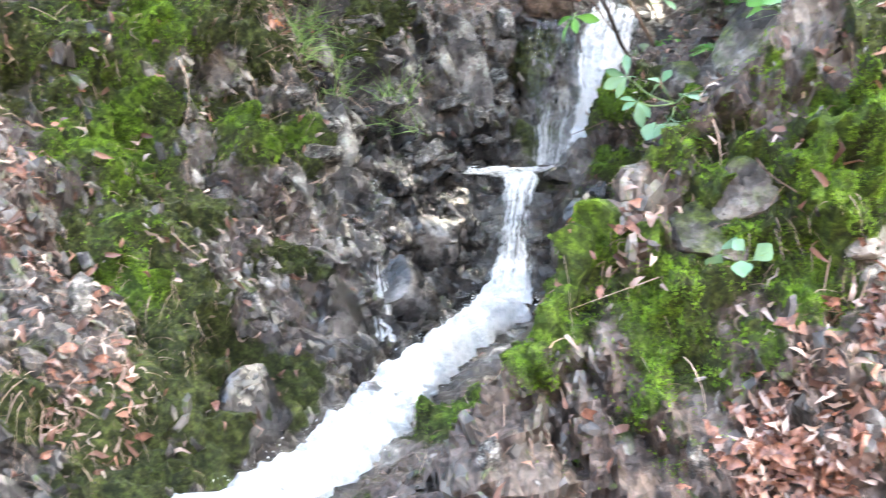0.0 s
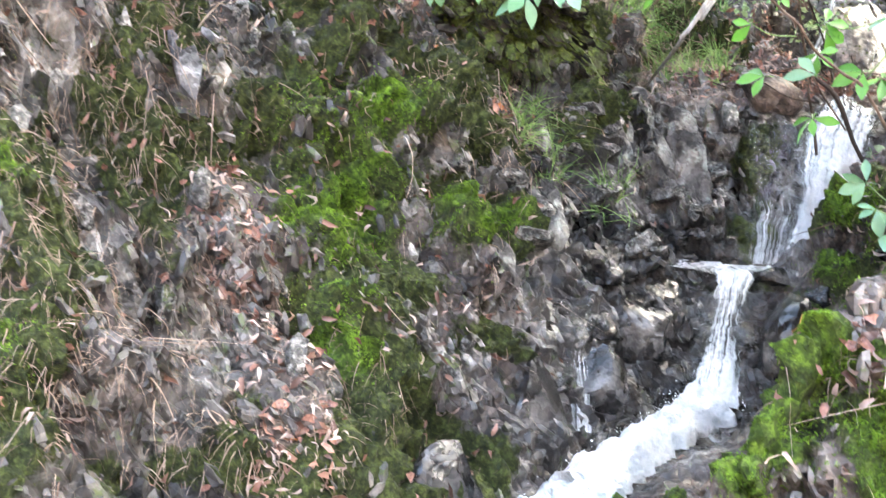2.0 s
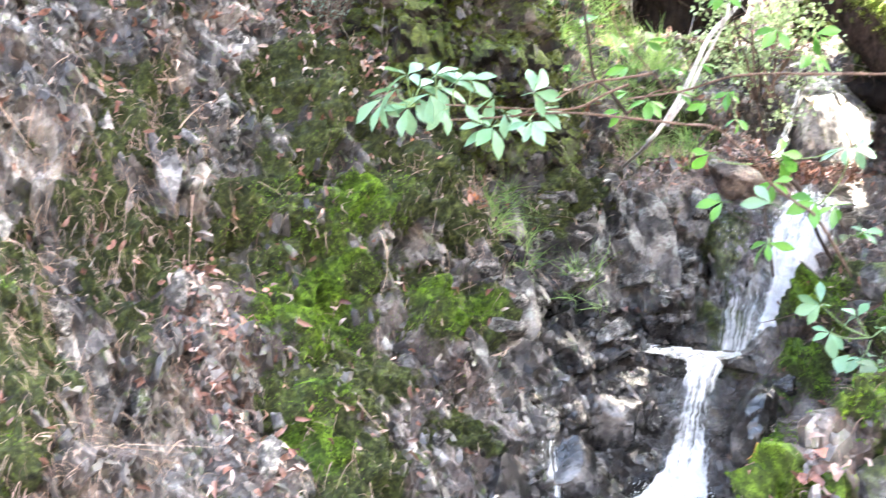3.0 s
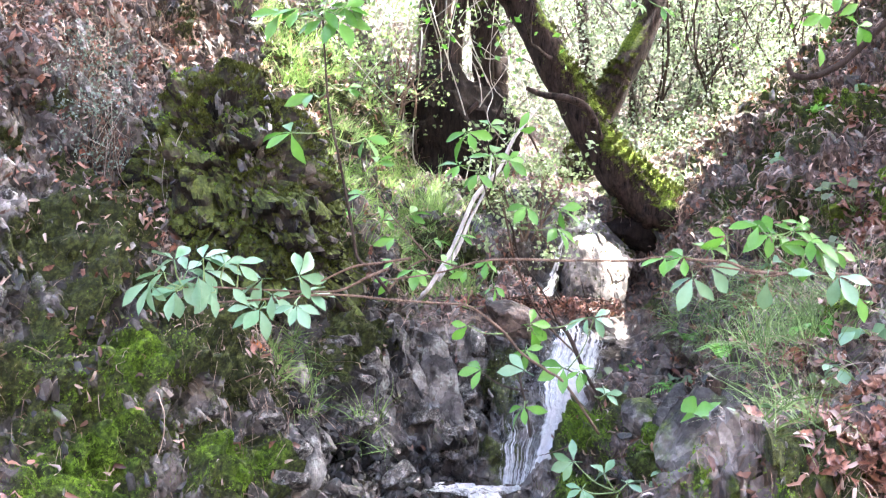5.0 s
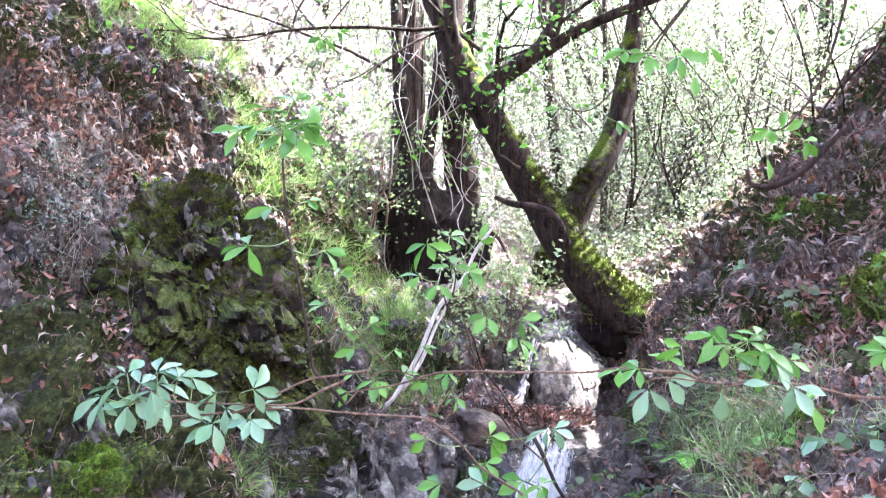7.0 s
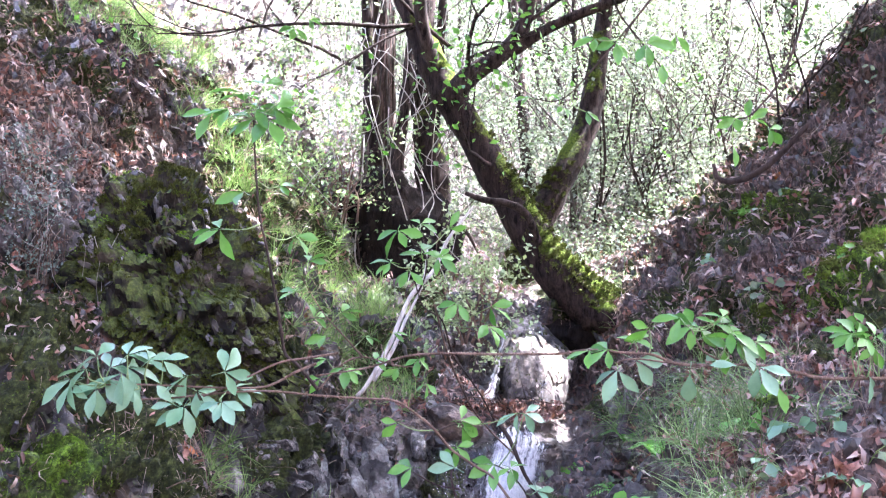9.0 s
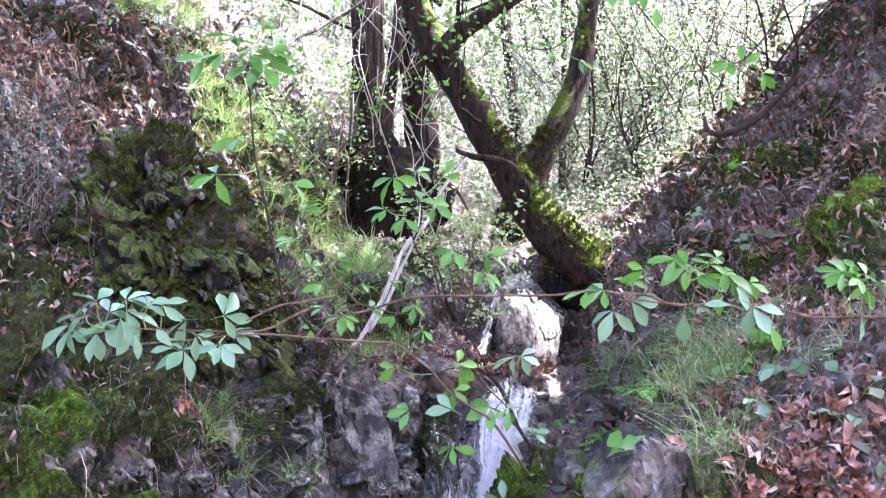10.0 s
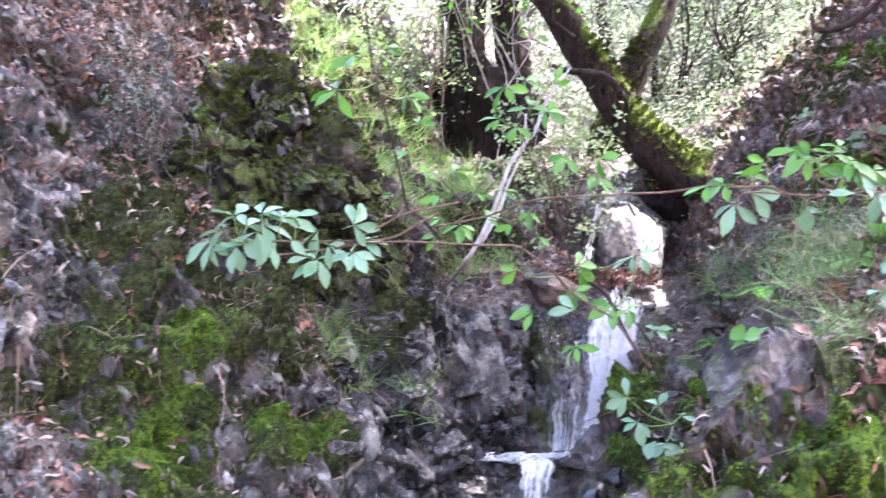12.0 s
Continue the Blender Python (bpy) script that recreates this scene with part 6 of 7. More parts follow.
r_seed = np.random.default_rng(77)
for k in range(46):
    if k < 26:
        x, y = r_seed.uniform(0.5, 1.6), r_seed.uniform(2.35, 3.6)
    else:
        x, y = r_seed.uniform(1.0, 2.4), r_seed.uniform(3.4, 5.6)
    seedling((x, y), int(r_seed.integers(3, 8)), r_seed.uniform(0.6, 1.1), 500 + k, (LEAF_SHEEN, LEAF_BUCKEYE, LEAF_WOOD)[k % 3], "small green seedling among dead leaves on the bank")

# ---- loose cover: stones, moss, leaves, straw, grass ----
close_up = ramp(np.abs(face_mid[:, 1] - 4.4), 4.2, 2.4) * ramp(np.abs(face_mid[:, 0]), 3.6, 2.6)
steep_face = ramp(1 - face_n[:, 2], 0.15, 0.4)
left_side = face_mid[:, 0] < np.interp(face_mid[:, 1], STREAM_Y, STREAM_X)
in_bed = np.exp(-(np.abs(face_mid[:, 0] - np.interp(face_mid[:, 1], STREAM_Y, STREAM_X)) / 0.22) ** 2)


def shard(seed):
    """A split piece of slate: a six-sided wedge."""
    r = np.random.default_rng(seed)
    v = np.array([(x, y, z) for z in (-0.5, 0.5) for x, y in ((-0.5, -0.8), (0.5, -0.9), (0.55, 0.3), (0.1, 1.0), (-0.45, 0.5))])
    v = v * np.where(v[:, 2:3] > 0, r.uniform(0.6, 0.95), 1.0) + r.normal(0, 0.1, v.shape)
    f = [(5, 6, 7, 8, 9)] + [(k, (k + 1) % 5, 5 + (k + 1) % 5, 5 + k) for k in range(5)]
    return v, f


def lying(normals, along, seed, jitter=0.25):
    """Rotation matrices with z on the normals and y along a given way."""
    r = np.random.default_rng(seed)
    n = normals + r.normal(0, jitter * 0.6, normals.shape)
    n /= np.linalg.norm(n, axis=1)[:, None]
    a = np.asarray(along) + r.normal(0, jitter, normals.shape)
    a = a - n * (a * n).sum(1)[:, None]
    a /= np.linalg.norm(a, axis=1)[:, None]
    return np.stack([np.cross(a, n), a, n], axis=2)


def make_shard_rock(name="split slate", tone=1.0):
    n = Nodes(name)
    base, height_, crack = rock_colours(n)
    vary = n.add("ShaderNodeNewGeometry").outputs["Random Per Island"]
    base = n.mix(0.8, base, n.ramp(vary, [(0.0, (0.28, 0.26, 0.24)), (0.5, (0.62, 0.59, 0.57)), (0.85, (0.98, 0.95, 0.93)), (1.0, (1.3, 1.28, 1.25))]), "MULTIPLY")
    green = n.ramp(n.noise(18.0, 5, 0.7), [(0.56, 0.0), (0.64, 1.0)])
    base = n.mix(n.maths("MULTIPLY", green, 0.65), base, (0.07, 0.10, 0.02))
    base = n.mix(1.0, base, (tone, tone, 1.01 * tone), "MULTIPLY")
    return n.finish(base, 0.48, height_, 0.5, 0.006)


SHARD = make_shard_rock()
PLATE = make_shard_rock("pale slate plate", 1.15)
SHARD_SHAPES = [shard(600 + k) for k in range(8)]
UP_LEFT = (-0.42, 0.1, 0.9)
weight_rock = close_up * steep_face * (1 - 0.9 * in_bed) * np.clip(1 - 1.25 * face_moss, 0, 1) ** 2 * np.where(left_side, 1.0, 0.4) * (1 - 0.6 * face_wet)
head_w = np.exp(-((face_mid[:, 0] + 0.15) / 0.55) ** 2 - ((face_mid[:, 1] - 4.9) / 0.65) ** 2) * steep_face * (1 - 0.9 * in_bed)
weight_rock = weight_rock * (1 - 0.75 * np.clip(head_w, 0, 1))
pile = Pile()
r_sd = np.random.default_rng(61)
for k, (v, f) in enumerate(SHARD_SHAPES):
    count = 1900
    p, n = scatter(weight_rock, count, 620 + k)
    size = 0.012 + 0.034 * r_sd.random(count) ** 2.4
    m = lying(n, UP_LEFT, 640 + k, 0.35) * size[:, None, None] * np.array((1.0, 1.2, 0.6))[None, None, :]
    pile.spread(v, f, m, p)
for k, (v, f) in enumerate(SHARD_SHAPES):
    p, n = scatter(weight_rock * (0.3 + face_soil) + 0.25 * close_up * (1 - face_wet) * (1 - face_moss), 1000, 630 + k)
    m = lying(n, UP_LEFT, 650 + k, 0.5) * (0.006 + 0.007 * r_sd.random(1000))[:, None, None] * np.array((0.9, 1.8, 0.8))[None, None, :]
    pile.spread(v, f, m, p)
tagged(new("slate_chips", pile.mesh("slate_chips", SHARD, False)), "small split slate chips covering the steep slope", "rubble", kind="stuff")

# thin plates of slate that stand out of the slope
pile = Pile()
plate_w = weight_rock * np.where(left_side, 1.0, 0.0) * (0.25 + ramp(smooth_noise(face_mid * 2.6, 95), -0.2, 0.5))
for k, (v, f) in enumerate(SHARD_SHAPES):
    p, n = scatter(plate_w, 110, 655 + k)
    size = 0.024 + 0.04 * r_sd.random(110) ** 1.6
    m = lying(n + np.array((0.15, -0.2, 0.25)), UP_LEFT, 665 + k, 0.3) * size[:, None, None] * np.array((0.8, 1.25, 0.34))[None, None, :]
    pile.spread(v, f, m, p + n * 0.008)
tagged(new("slate_plates", pile.mesh("slate_plates", PLATE, False)), "pale grey slate plates standing out of the slope", "rubble", kind="stuff")

# larger stones that stand out one by one
meshes = []
for k in range(8):
    v, f = stone((0.5, 0.85, 0.42), 660 + k, 11, 2, 0.10)
    meshes.append(mesh_of("stone", v, f, (ROCK, SHARD, ROCK, ROCK_GREEN)[k % 4], False))
p, n = scatter(weight_rock, 260, 670)
m = lying(n, UP_LEFT, 671, 0.3)
for k in range(len(p)):
    ob = new("stone", meshes[k % 8])
    ob.parent = ground
    s = r_sd.uniform(0.05, 0.13)
    ob.matrix_basis = Matrix.Translation(p[k] - n[k] * s * 0.12) @ Matrix(m[k].tolist()).to_4x4() @ Matrix.Scale(s, 4)

# angular blocks in the headwall beside the falls
meshes = []
for k in range(12):
    v, f = stone((0.62, 0.5, 0.8), 690 + k, 13, 3, 0.05)
    me = mesh_of("block", v, f, (ROCK, ROCK_WET, ROCK)[k % 3])
    me.set_sharp_from_angle(angle=radians(26))
    meshes.append(me)
p, n = scatter(head_w, 110, 699)
m = lying(n, UP_LEFT, 698, 0.22)
for k in range(len(p)):
    dark = p[k][2] < -1.35 or p[k][0] > 0.28
    kind_at = 3 * (k % 4) + (1 if dark else 2 * (k % 2))
    ob = new("block", meshes[kind_at])
    ob.parent = ground
    s = r_sd.uniform(0.07, 0.17)
    ob.matrix_basis = Matrix.Translation(p[k] - n[k] * s * 0.3) @ Matrix(m[k].tolist()).to_4x4() @ Matrix.Scale(s, 4)

# moss: many small tufts
TUFT_V, TUFT_F = [], []
for k in range(5):
    a = 2 * math.pi * k / 5 + 0.3 * (k % 2)
    d = (0.35 + 0.25 * (k % 3)) if k else 0.05
    c, s = math.cos(a), math.sin(a)
    b = len(TUFT_V)
    TUFT_V += [(0.30 * c - 0.22 * s, 0.30 * s + 0.22 * c, -0.2), (0.30 * c + 0.22 * s, 0.30 * s - 0.22 * c, -0.2), (d * c * 1.3, d * s * 1.3, 0.9 - 0.35 * d)]
    TUFT_F.append((b, b + 1, b + 2))
TUFT_V = np.array(TUFT_V)
for name, weight, count, mat, size, seed in (("moss", face_lush ** 1.3 * close_up * (1 - face_wet), 66000, MOSS, 0.0066, 680), ("moss", (face_moss ** 1.2 + 0.3 * face_lush) * close_up * (1 - face_wet), 66000, MOSS_DARK, 0.0075, 681)):
    p, n = scatter(weight, count, seed)
    r = np.random.default_rng(seed)
    keep = smooth_noise(p * 9.0, 5) + 0.7 * smooth_noise(p * 24.0, 6) > (-0.3 if mat == MOSS else -0.1)
    p, n = p[keep], n[keep]
    up = n + np.array((0, 0, 0.5))
    m = frames_on(up, r.uniform(0, 6.3, len(p)), 0.25, seed) * (size * r.uniform(0.6, 1.5, len(p)))[:, None, None]
    pile = Pile()
    pile.spread(TUFT_V, TUFT_F, m, p)
    tagged(new(name, pile.mesh(name, mat, False)), "bright green moss cushions on the rock" if mat == MOSS else "dark green moss on the rock", "moss", kind="stuff")


# dead leaves
def dead_leaf(length, width, curl, seed, parts=3):
    r = np.random.default_rng(seed)
    v, f = [], []
    for k in range(parts + 1):
        t = k / parts
        w = width * (math.sin(math.pi * (0.03 + 0.95 * t)) ** 1.15) * (1 + 0.12 * r.normal())
        z = curl * length * math.sin(math.pi * t) + r.normal(0, 0.01)
        e = abs(curl) * 2.6 * w + r.normal(0, 0.025 * length, 2)
        bend = 0.16 * length * math.sin(2.4 * t + seed)
        v += [(bend - w, (t - 0.5) * length, z + e[0]), (bend, (t - 0.5) * length, z), (bend + w, (t - 0.5) * length, z + e[1])]
    for k in range(parts):
        a = 3 * k
        f += [(a, a + 1, a + 4, a + 3), (a + 1, a + 2, a + 5, a + 4)]
    return np.array(v), f


upper = ramp(face_mid[:, 2], -0.5, 0.3)
right_side = ~left_side
weight_leaf = (face_litter ** 1.8 * 4.0 + 0.14 * close_up + 0.6 * upper * ramp(np.abs(face_mid[:, 1] - 5.0), 5.0, 2.0) * ramp(np.abs(face_mid[:, 0]), 5.0, 3.0) + np.where(right_side & (face_mid[:, 2] > -0.9), 0.34, 0) * close_up * (0.35 + ramp(smooth_noise(face_mid * 3.0, 91), -0.3, 0.5))) * (1 - in_bed) * (1 - face_wet)
for j, (mat, count, ln, wd) in enumerate(((LEAF_DEAD, 9000, 0.052, 0.009), (LEAF_PALE, 11000, 0.05, 0.007), (DRIFT, 3600, 0.05, 0.0125), (LEAF_ORANGE, 44, 0.06, 0.015))):
    pile = Pile()
    for k in range(4):
        v, f = dead_leaf(ln, wd, (0.16, -0.12, 0.28, 0.08)[k], 700 + 4 * j + k)
        p, n = scatter(weight_leaf, count // 4, 720 + 4 * j + k)
        r = np.random.default_rng(740 + 4 * j + k)
        m = frames_on(n, r.uniform(0, 6.3, len(p)), 0.3, 750 + k) * r.uniform(0.6, 1.4, len(p))[:, None, None]
        pile.spread(v, f, m, p + n * r.uniform(0.003, 0.018, len(p))[:, None])
    tagged(new("leaf_litter", pile.mesh("leaf_litter", mat)), ("brown dead leaves lying on the slope", "bleached pale dead leaves on the slope", "broad red-brown dead leaves on the slope", "a few bright orange dead leaves")[j], "leaves", kind="stuff")


# large curled leaves in drifts on the near bank
drift_w = near_any(face_mid, ((0.98, 2.26, -1.20, 0.09), (0.98, 2.14, -1.38, 0.13), (0.90, 2.20, -1.30, 0.09), (0.66, 2.12, -1.54, 0.10), (0.80, 2.08, -1.56, 0.10), (0.38, 2.47, -1.08, 0.03), (0.34, 2.42, -1.17, 0.025), (1.17, 2.6, -0.6, 0.10), (1.28, 2.52, -0.68, 0.14), (1.30, 2.62, -0.5, 0.12), (1.5, 4.56, -0.4, 0.12), (1.36, 3.5, -0.47, 0.09),
                              (2.11, 4.69, 0.30, 0.11), (2.07, 4.58, 0.18, 0.11), (2.01, 4.50, 0.04, 0.11), (1.89, 4.05, -0.06, 0.11), (1.55, 4.64, -0.34, 0.11), (1.56, 4.52, -0.41, 0.11), (1.81, 3.58, -0.23, 0.11), (1.87, 3.40, -0.23, 0.11), (1.29, 4.69, -0.74, 0.11))) ** 1.5
for j in range(3):
    pile = Pile()
    for k in range(4):
        v, f = dead_leaf(0.072 - 0.008 * j, 0.013 + 0.002 * j, (0.22, -0.2, 0.34, 0.12)[k], 770 + 4 * j + k, 8)
        p, n = scatter(drift_w, (70, 130, 36)[j], 780 + 4 * j + k)
        r = np.random.default_rng(790 + 4 * j + k)
        m = frames_on(n, r.uniform(0, 6.3, len(p)), 0.45, 791 + k) * r.uniform(0.6, 1.2, len(p))[:, None, None]
        pile.spread(v, f, m, p + n * r.uniform(0.006, 0.03, len(p))[:, None])
    tagged(new("leaf_drift", pile.mesh("leaf_drift", (LEAF_DEAD, DRIFT, LEAF_PALE)[j])), ("dark red-brown wet leaves in drifts", "curled brown leaves in drifts", "pale curled leaves in drifts")[j], "leaves", kind="stuff")


# straw, needles and thin roots hanging down the slope
def strands(name, weight, count, length, width, mat, seed, label, droop, upright=0.0, segments=5, kind_of="straw", tufts=0):
    r = np.random.default_rng(seed)
    p, n = scatter(weight, tufts or count, seed)
    if tufts:
        k = np.sort(r.integers(0, tufts, count))
        p, n = p[k] + r.normal(0, 0.012, (count, 3)) * np.array((1, 1, 0.3)), n[k]
    pile = Pile()
    for k in range(count):
        ln = length * r.uniform(0.4, 1.4)
        d = n[k] * r.uniform(0.3, 0.8) + r.normal(0, 0.5, 3) + np.array((0, 0, upright))
        d /= np.linalg.norm(d)
        q = p[k] - n[k] * 0.004
        side = np.cross(d, np.array((0.3, -1.0, 0.2)))
        side = side / (np.linalg.norm(side) + 1e-9) * width * r.uniform(0.6, 1.3)
        v = []
        for s in range(segments + 1):
            w = 1 - 0.75 * s / segments
            v += [q - side * w, q + side * w]
            d = d + np.array((0, 0, -droop)) + r.normal(0, 0.12, 3)
            inner = np.dot(d, n[k])
            if inner < 0.05 and droop > 0.2:
                d = d + n[k] * (0.06 - inner)
            d /= np.linalg.norm(d)
            q = q + d * ln / segments
        pile.add(np.array(v), [(2 * s, 2 * s + 1, 2 * s + 3, 2 * s + 2) for s in range(segments)])
    tagged(new(name, pile.mesh(name, mat)), label, kind_of, kind="stuff")


straw_w = near_any(face_mid, STRAWY) * 1.2 + 0.10 * close_up * (1 - face_wet)
grass_w = near_any(face_mid, GRASSY)
strands("dry_straw", straw_w + 0.15 * face_litter, 16000, 0.10, 0.0015, STRAW, 800, "dry straw and thin roots hanging down the slope", 0.45)
strands("dry_stalks", straw_w, 900, 0.30, 0.0027, STRAW, 801, "long dry stalks and rootlets on the slope", 0.5, segments=8)
strands("fresh_grass", grass_w ** 1.3 * np.where(right_side, 0.4, 1.0), 8000, 0.18, 0.0025, GRASS, 802, "fresh green grass tufts on the banks", 0.16, 0.9, kind_of="grass", tufts=520)
bank_grass = near_any(face_mid, ((1.27, 5.12, -0.6, 0.13), (1.18, 5.3, -0.65, 0.10), (1.15, 3.1, -0.5, 0.12), (1.35, 3.5, -0.4, 0.12), (1.0, 2.67, -0.55, 0.10), (1.46, 4.06, -0.29, 0.14), (1.33, 3.6, -0.47, 0.10), (1.59, 3.75, -0.18, 0.10), (1.33, 5.19, -0.49, 0.12), (0.55, 2.36, -1.22, 0.04), (1.29, 5.18, -0.51, 0.14), (1.40, 4.9, -0.48, 0.12), (1.57, 4.64, -0.31, 0.12), (1.67, 4.5, -0.3, 0.14), (1.61, 5.02, -0.09, 0.1), (1.53, 3.84, -0.37, 0.15), (1.77, 3.23, -0.32, 0.12), (1.83, 6.78, 0.23, 0.12))) * right_side
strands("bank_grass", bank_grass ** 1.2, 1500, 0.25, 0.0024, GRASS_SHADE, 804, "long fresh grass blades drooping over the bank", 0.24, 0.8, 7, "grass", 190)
strands("bank_straw", (0.3 + ramp(smooth_noise(face_mid * 2.5, 97), -0.2, 0.4)) * right_side * close_up * ramp(face_mid[:, 2], -0.7, -0.4) * ramp(face_mid[:, 1], 2.6, 3.2), 2600, 0.17, 0.0017, STRAW, 805, "dry grass blades hanging down the bank", 0.4, 0.2, 6, "grass", 300)
strands("old_grass", grass_w ** 1.2, 3600, 0.15, 0.0015, STRAW, 803, "faded dry grass among the green", 0.25, 0.6, kind_of="grass", tufts=260)

# single twigs and sticks lying on the slope
r_tw = np.random.default_rng(820)
p, n = scatter(straw_w * (1 - in_bed), 70, 821)
for k in range(70):
    d = r_tw.normal(size=3)
    d -= n[k] * np.dot(d, n[k])
    d /= np.linalg.norm(d)
    ln = r_tw.uniform(0.08, 0.26)
    a = p[k] + n[k] * 0.008
    pts = [a - d * ln / 2, a + n[k] * 0.012 + r_tw.normal(0, 0.008, 3), a + d * ln / 2 + n[k] * 0.004]
    v, f = tube(spline(pts, 8), np.linspace(0.0034, 0.0016, 8), 5, k, 0.1)
    thing("twig", v, f, (BARK_TWIG, BARK_PALE)[k % 2], "thin dry twig lying on the slope", "twig", group="twigs on the slope")

# moss on the outcrop and the bank rocks
def moss_on(ob, count, size, material, seed, least=-1.0, name="moss_cover"):
    m = ob.matrix_basis
    v = np.array([(m @ q.co)[:] for q in ob.data.vertices])
    n = np.array([q.normal[:] for q in ob.data.vertices])
    r = np.random.default_rng(seed)
    w = np.clip(0.3 + 0.7 * n[:, 2], 0.02, 1) * (smooth_noise(v * 7.0, seed) + 0.5 * smooth_noise(v * 20.0, seed + 1) > -0.1)
    w = w * (n[:, 2] > least)
    k = r.choice(len(v), count, p=w / w.sum())
    p = v[k] + r.normal(0, 0.006, (count, 3))
    pile = Pile()
    pile.spread(TUFT_V, TUFT_F, frames_on(n[k] + np.array((0, 0, 0.4)), r.uniform(0, 6.3, count), 0.3, seed) * (size * r.uniform(0.6, 1.5, count))[:, None, None], p)
    part(name, pile.mesh(name, material, False), ob, "", "stuff")


def chips_on(ob, count, seed):
    """Split stones bedded in a rock's face."""
    m = ob.matrix_basis
    v = np.array([(m @ q.co)[:] for q in ob.data.vertices])
    n = np.array([q.normal[:] for q in ob.data.vertices])
    r = np.random.default_rng(seed)
    k = r.choice(np.flatnonzero(n[:, 1] < 0.1), count)
    pile = Pile()
    for j, (sv, sf) in enumerate(SHARD_SHAPES):
        q = k[j::8]
        pile.spread(sv, sf, lying(n[q], UP_LEFT, seed + j, 0.4) * (0.012 + 0.03 * r.random(len(q)) ** 2)[:, None, None] * np.array((0.9, 1.4, 0.6)), v[q])
    part("rubble", pile.mesh("rubble", SHARD, False), ob, "split grey stones in the moss", "stuff")


def moss_on_top(ob, count, size, material, seed, low, high):
    """Moss on the upper side of a limb between two heights."""
    v = np.array([q.co[:] for q in ob.data.vertices])
    n = np.array([q.normal[:] for q in ob.data.vertices])
    r = np.random.default_rng(seed)
    w = np.clip(n[:, 2] + 0.15, 0, 1) * (v[:, 2] > low) * (v[:, 2] < high) * np.clip(0.6 + smooth_noise(v * 5.0, seed), 0, 1)
    k = r.choice(len(v), count, p=w / w.sum())
    pile = Pile()
    pile.spread(TUFT_V, TUFT_F, frames_on(n[k], r.uniform(0, 6.3, count), 0.3, seed) * (size * r.uniform(0.6, 1.5, count))[:, None, None], v[k] + r.normal(0, 0.012, (count, 3)))
    part("moss_cover", pile.mesh("moss_cover", material, False), ob.parent, "", "stuff")


for limb_ob in [o for o in list(tree.children) + list(third.children) if o.name.startswith("trunk")]:
    moss_on_top(limb_ob, 2200, 0.018, MOSS_DARK, 860, 0.0, 1.3)
    moss_on_top(limb_ob, 4200, 0.014, MOSS_DARK, 862, -0.05, 0.55)
moss_on(pale_face, 420, 0.012, MOSS_DARK, 852)
moss_on(outcrop, 34000, 0.013, MOSS_DARK, 850)
chips_on(outcrop, 420, 853)
moss_on(outcrop, 3000, 0.009, MOSS, 851, 0.75)

# ---- behind the fall: vines, bushes and hollow ----
vines = holder("dead_vines", (0.0, 7.9, 0.6), "tangle of pale dead vines hanging round the tree stems", "vine")
pile = Pile()
r_v = np.random.default_rng(900)
for k in range(44):
    x = r_v.normal(0.0, 0.42)
    top = np.array((x, r_v.uniform(7.1, 8.0), r_v.uniform(0.9, 3.2)))
    end = top + np.array((r_v.normal(0, 0.45), r_v.normal(0, 0.25), -r_v.uniform(0.6, 2.2)))
    end[2] = max(end[2], 0.15)
    bends = [top + (end - top) * u + r_v.normal(0, 0.12, 3) for u in (0.25, 0.5, 0.75)]
    v, f = tube(spline([top, *bends, end], 22), np.full(22, r_v.uniform(0.002, 0.005)), 4)
    part("vine_stem", mesh_of("vine_stem", v, f, BARK_WHITE), vines)
for name, place, radii, leaves, size, mat, seed, label in (
        ("fern_bush", (-0.72, 7.4, 0.80), (0.42, 0.35, 0.55), 3600, 0.034, LEAF_BUSH, 910, "light green small-leaved bush beside the dark hollow"),
        ("fern_bush", (0.60, 5.95, 0.08), (0.30, 0.2, 0.26), 1500, 0.036, LEAF_BUSH_LIT, 911, "green bush beside the upper fall, sunlight painted into its pale leaves"),
        ("fern_bush", (-0.25, 7.2, 0.95), (0.3, 0.15, 0.3), 420, 0.036, LEAF_BUSH, 916, "light green trailing foliage over the dark hollow"),
        ("fern_bush", (-1.5, 8.8, 1.9), (0.8, 0.6, 0.6), 5200, 0.045, LEAF_WOOD, 912, "sunlit bush on the slope behind"),
        ("fern_bush", (-0.3, 9.0, 1.4), (0.8, 0.6, 0.8), 5200, 0.045, LEAF_GREY, 913, "sunlit grey-green bush behind the vine tree"),
        ("sage_bush", (-2.05, 5.15, 0.52), (0.42, 0.3, 0.22), 2600, 0.018, LEAF_SAGE, 914, "grey-blue small-leaved herb on the leaf-covered slope"),
        ("sage_bush", (-1.9, 5.0, 0.25), (0.3, 0.2, 0.2), 1400, 0.018, LEAF_SAGE, 915, "grey-blue small-leaved herb hanging over the cliff edge")):
    shrub(name, place, radii, leaves, size, mat, seed, label, 6, BARK_PALE if mat == LEAF_GREY else BARK_TWIG)

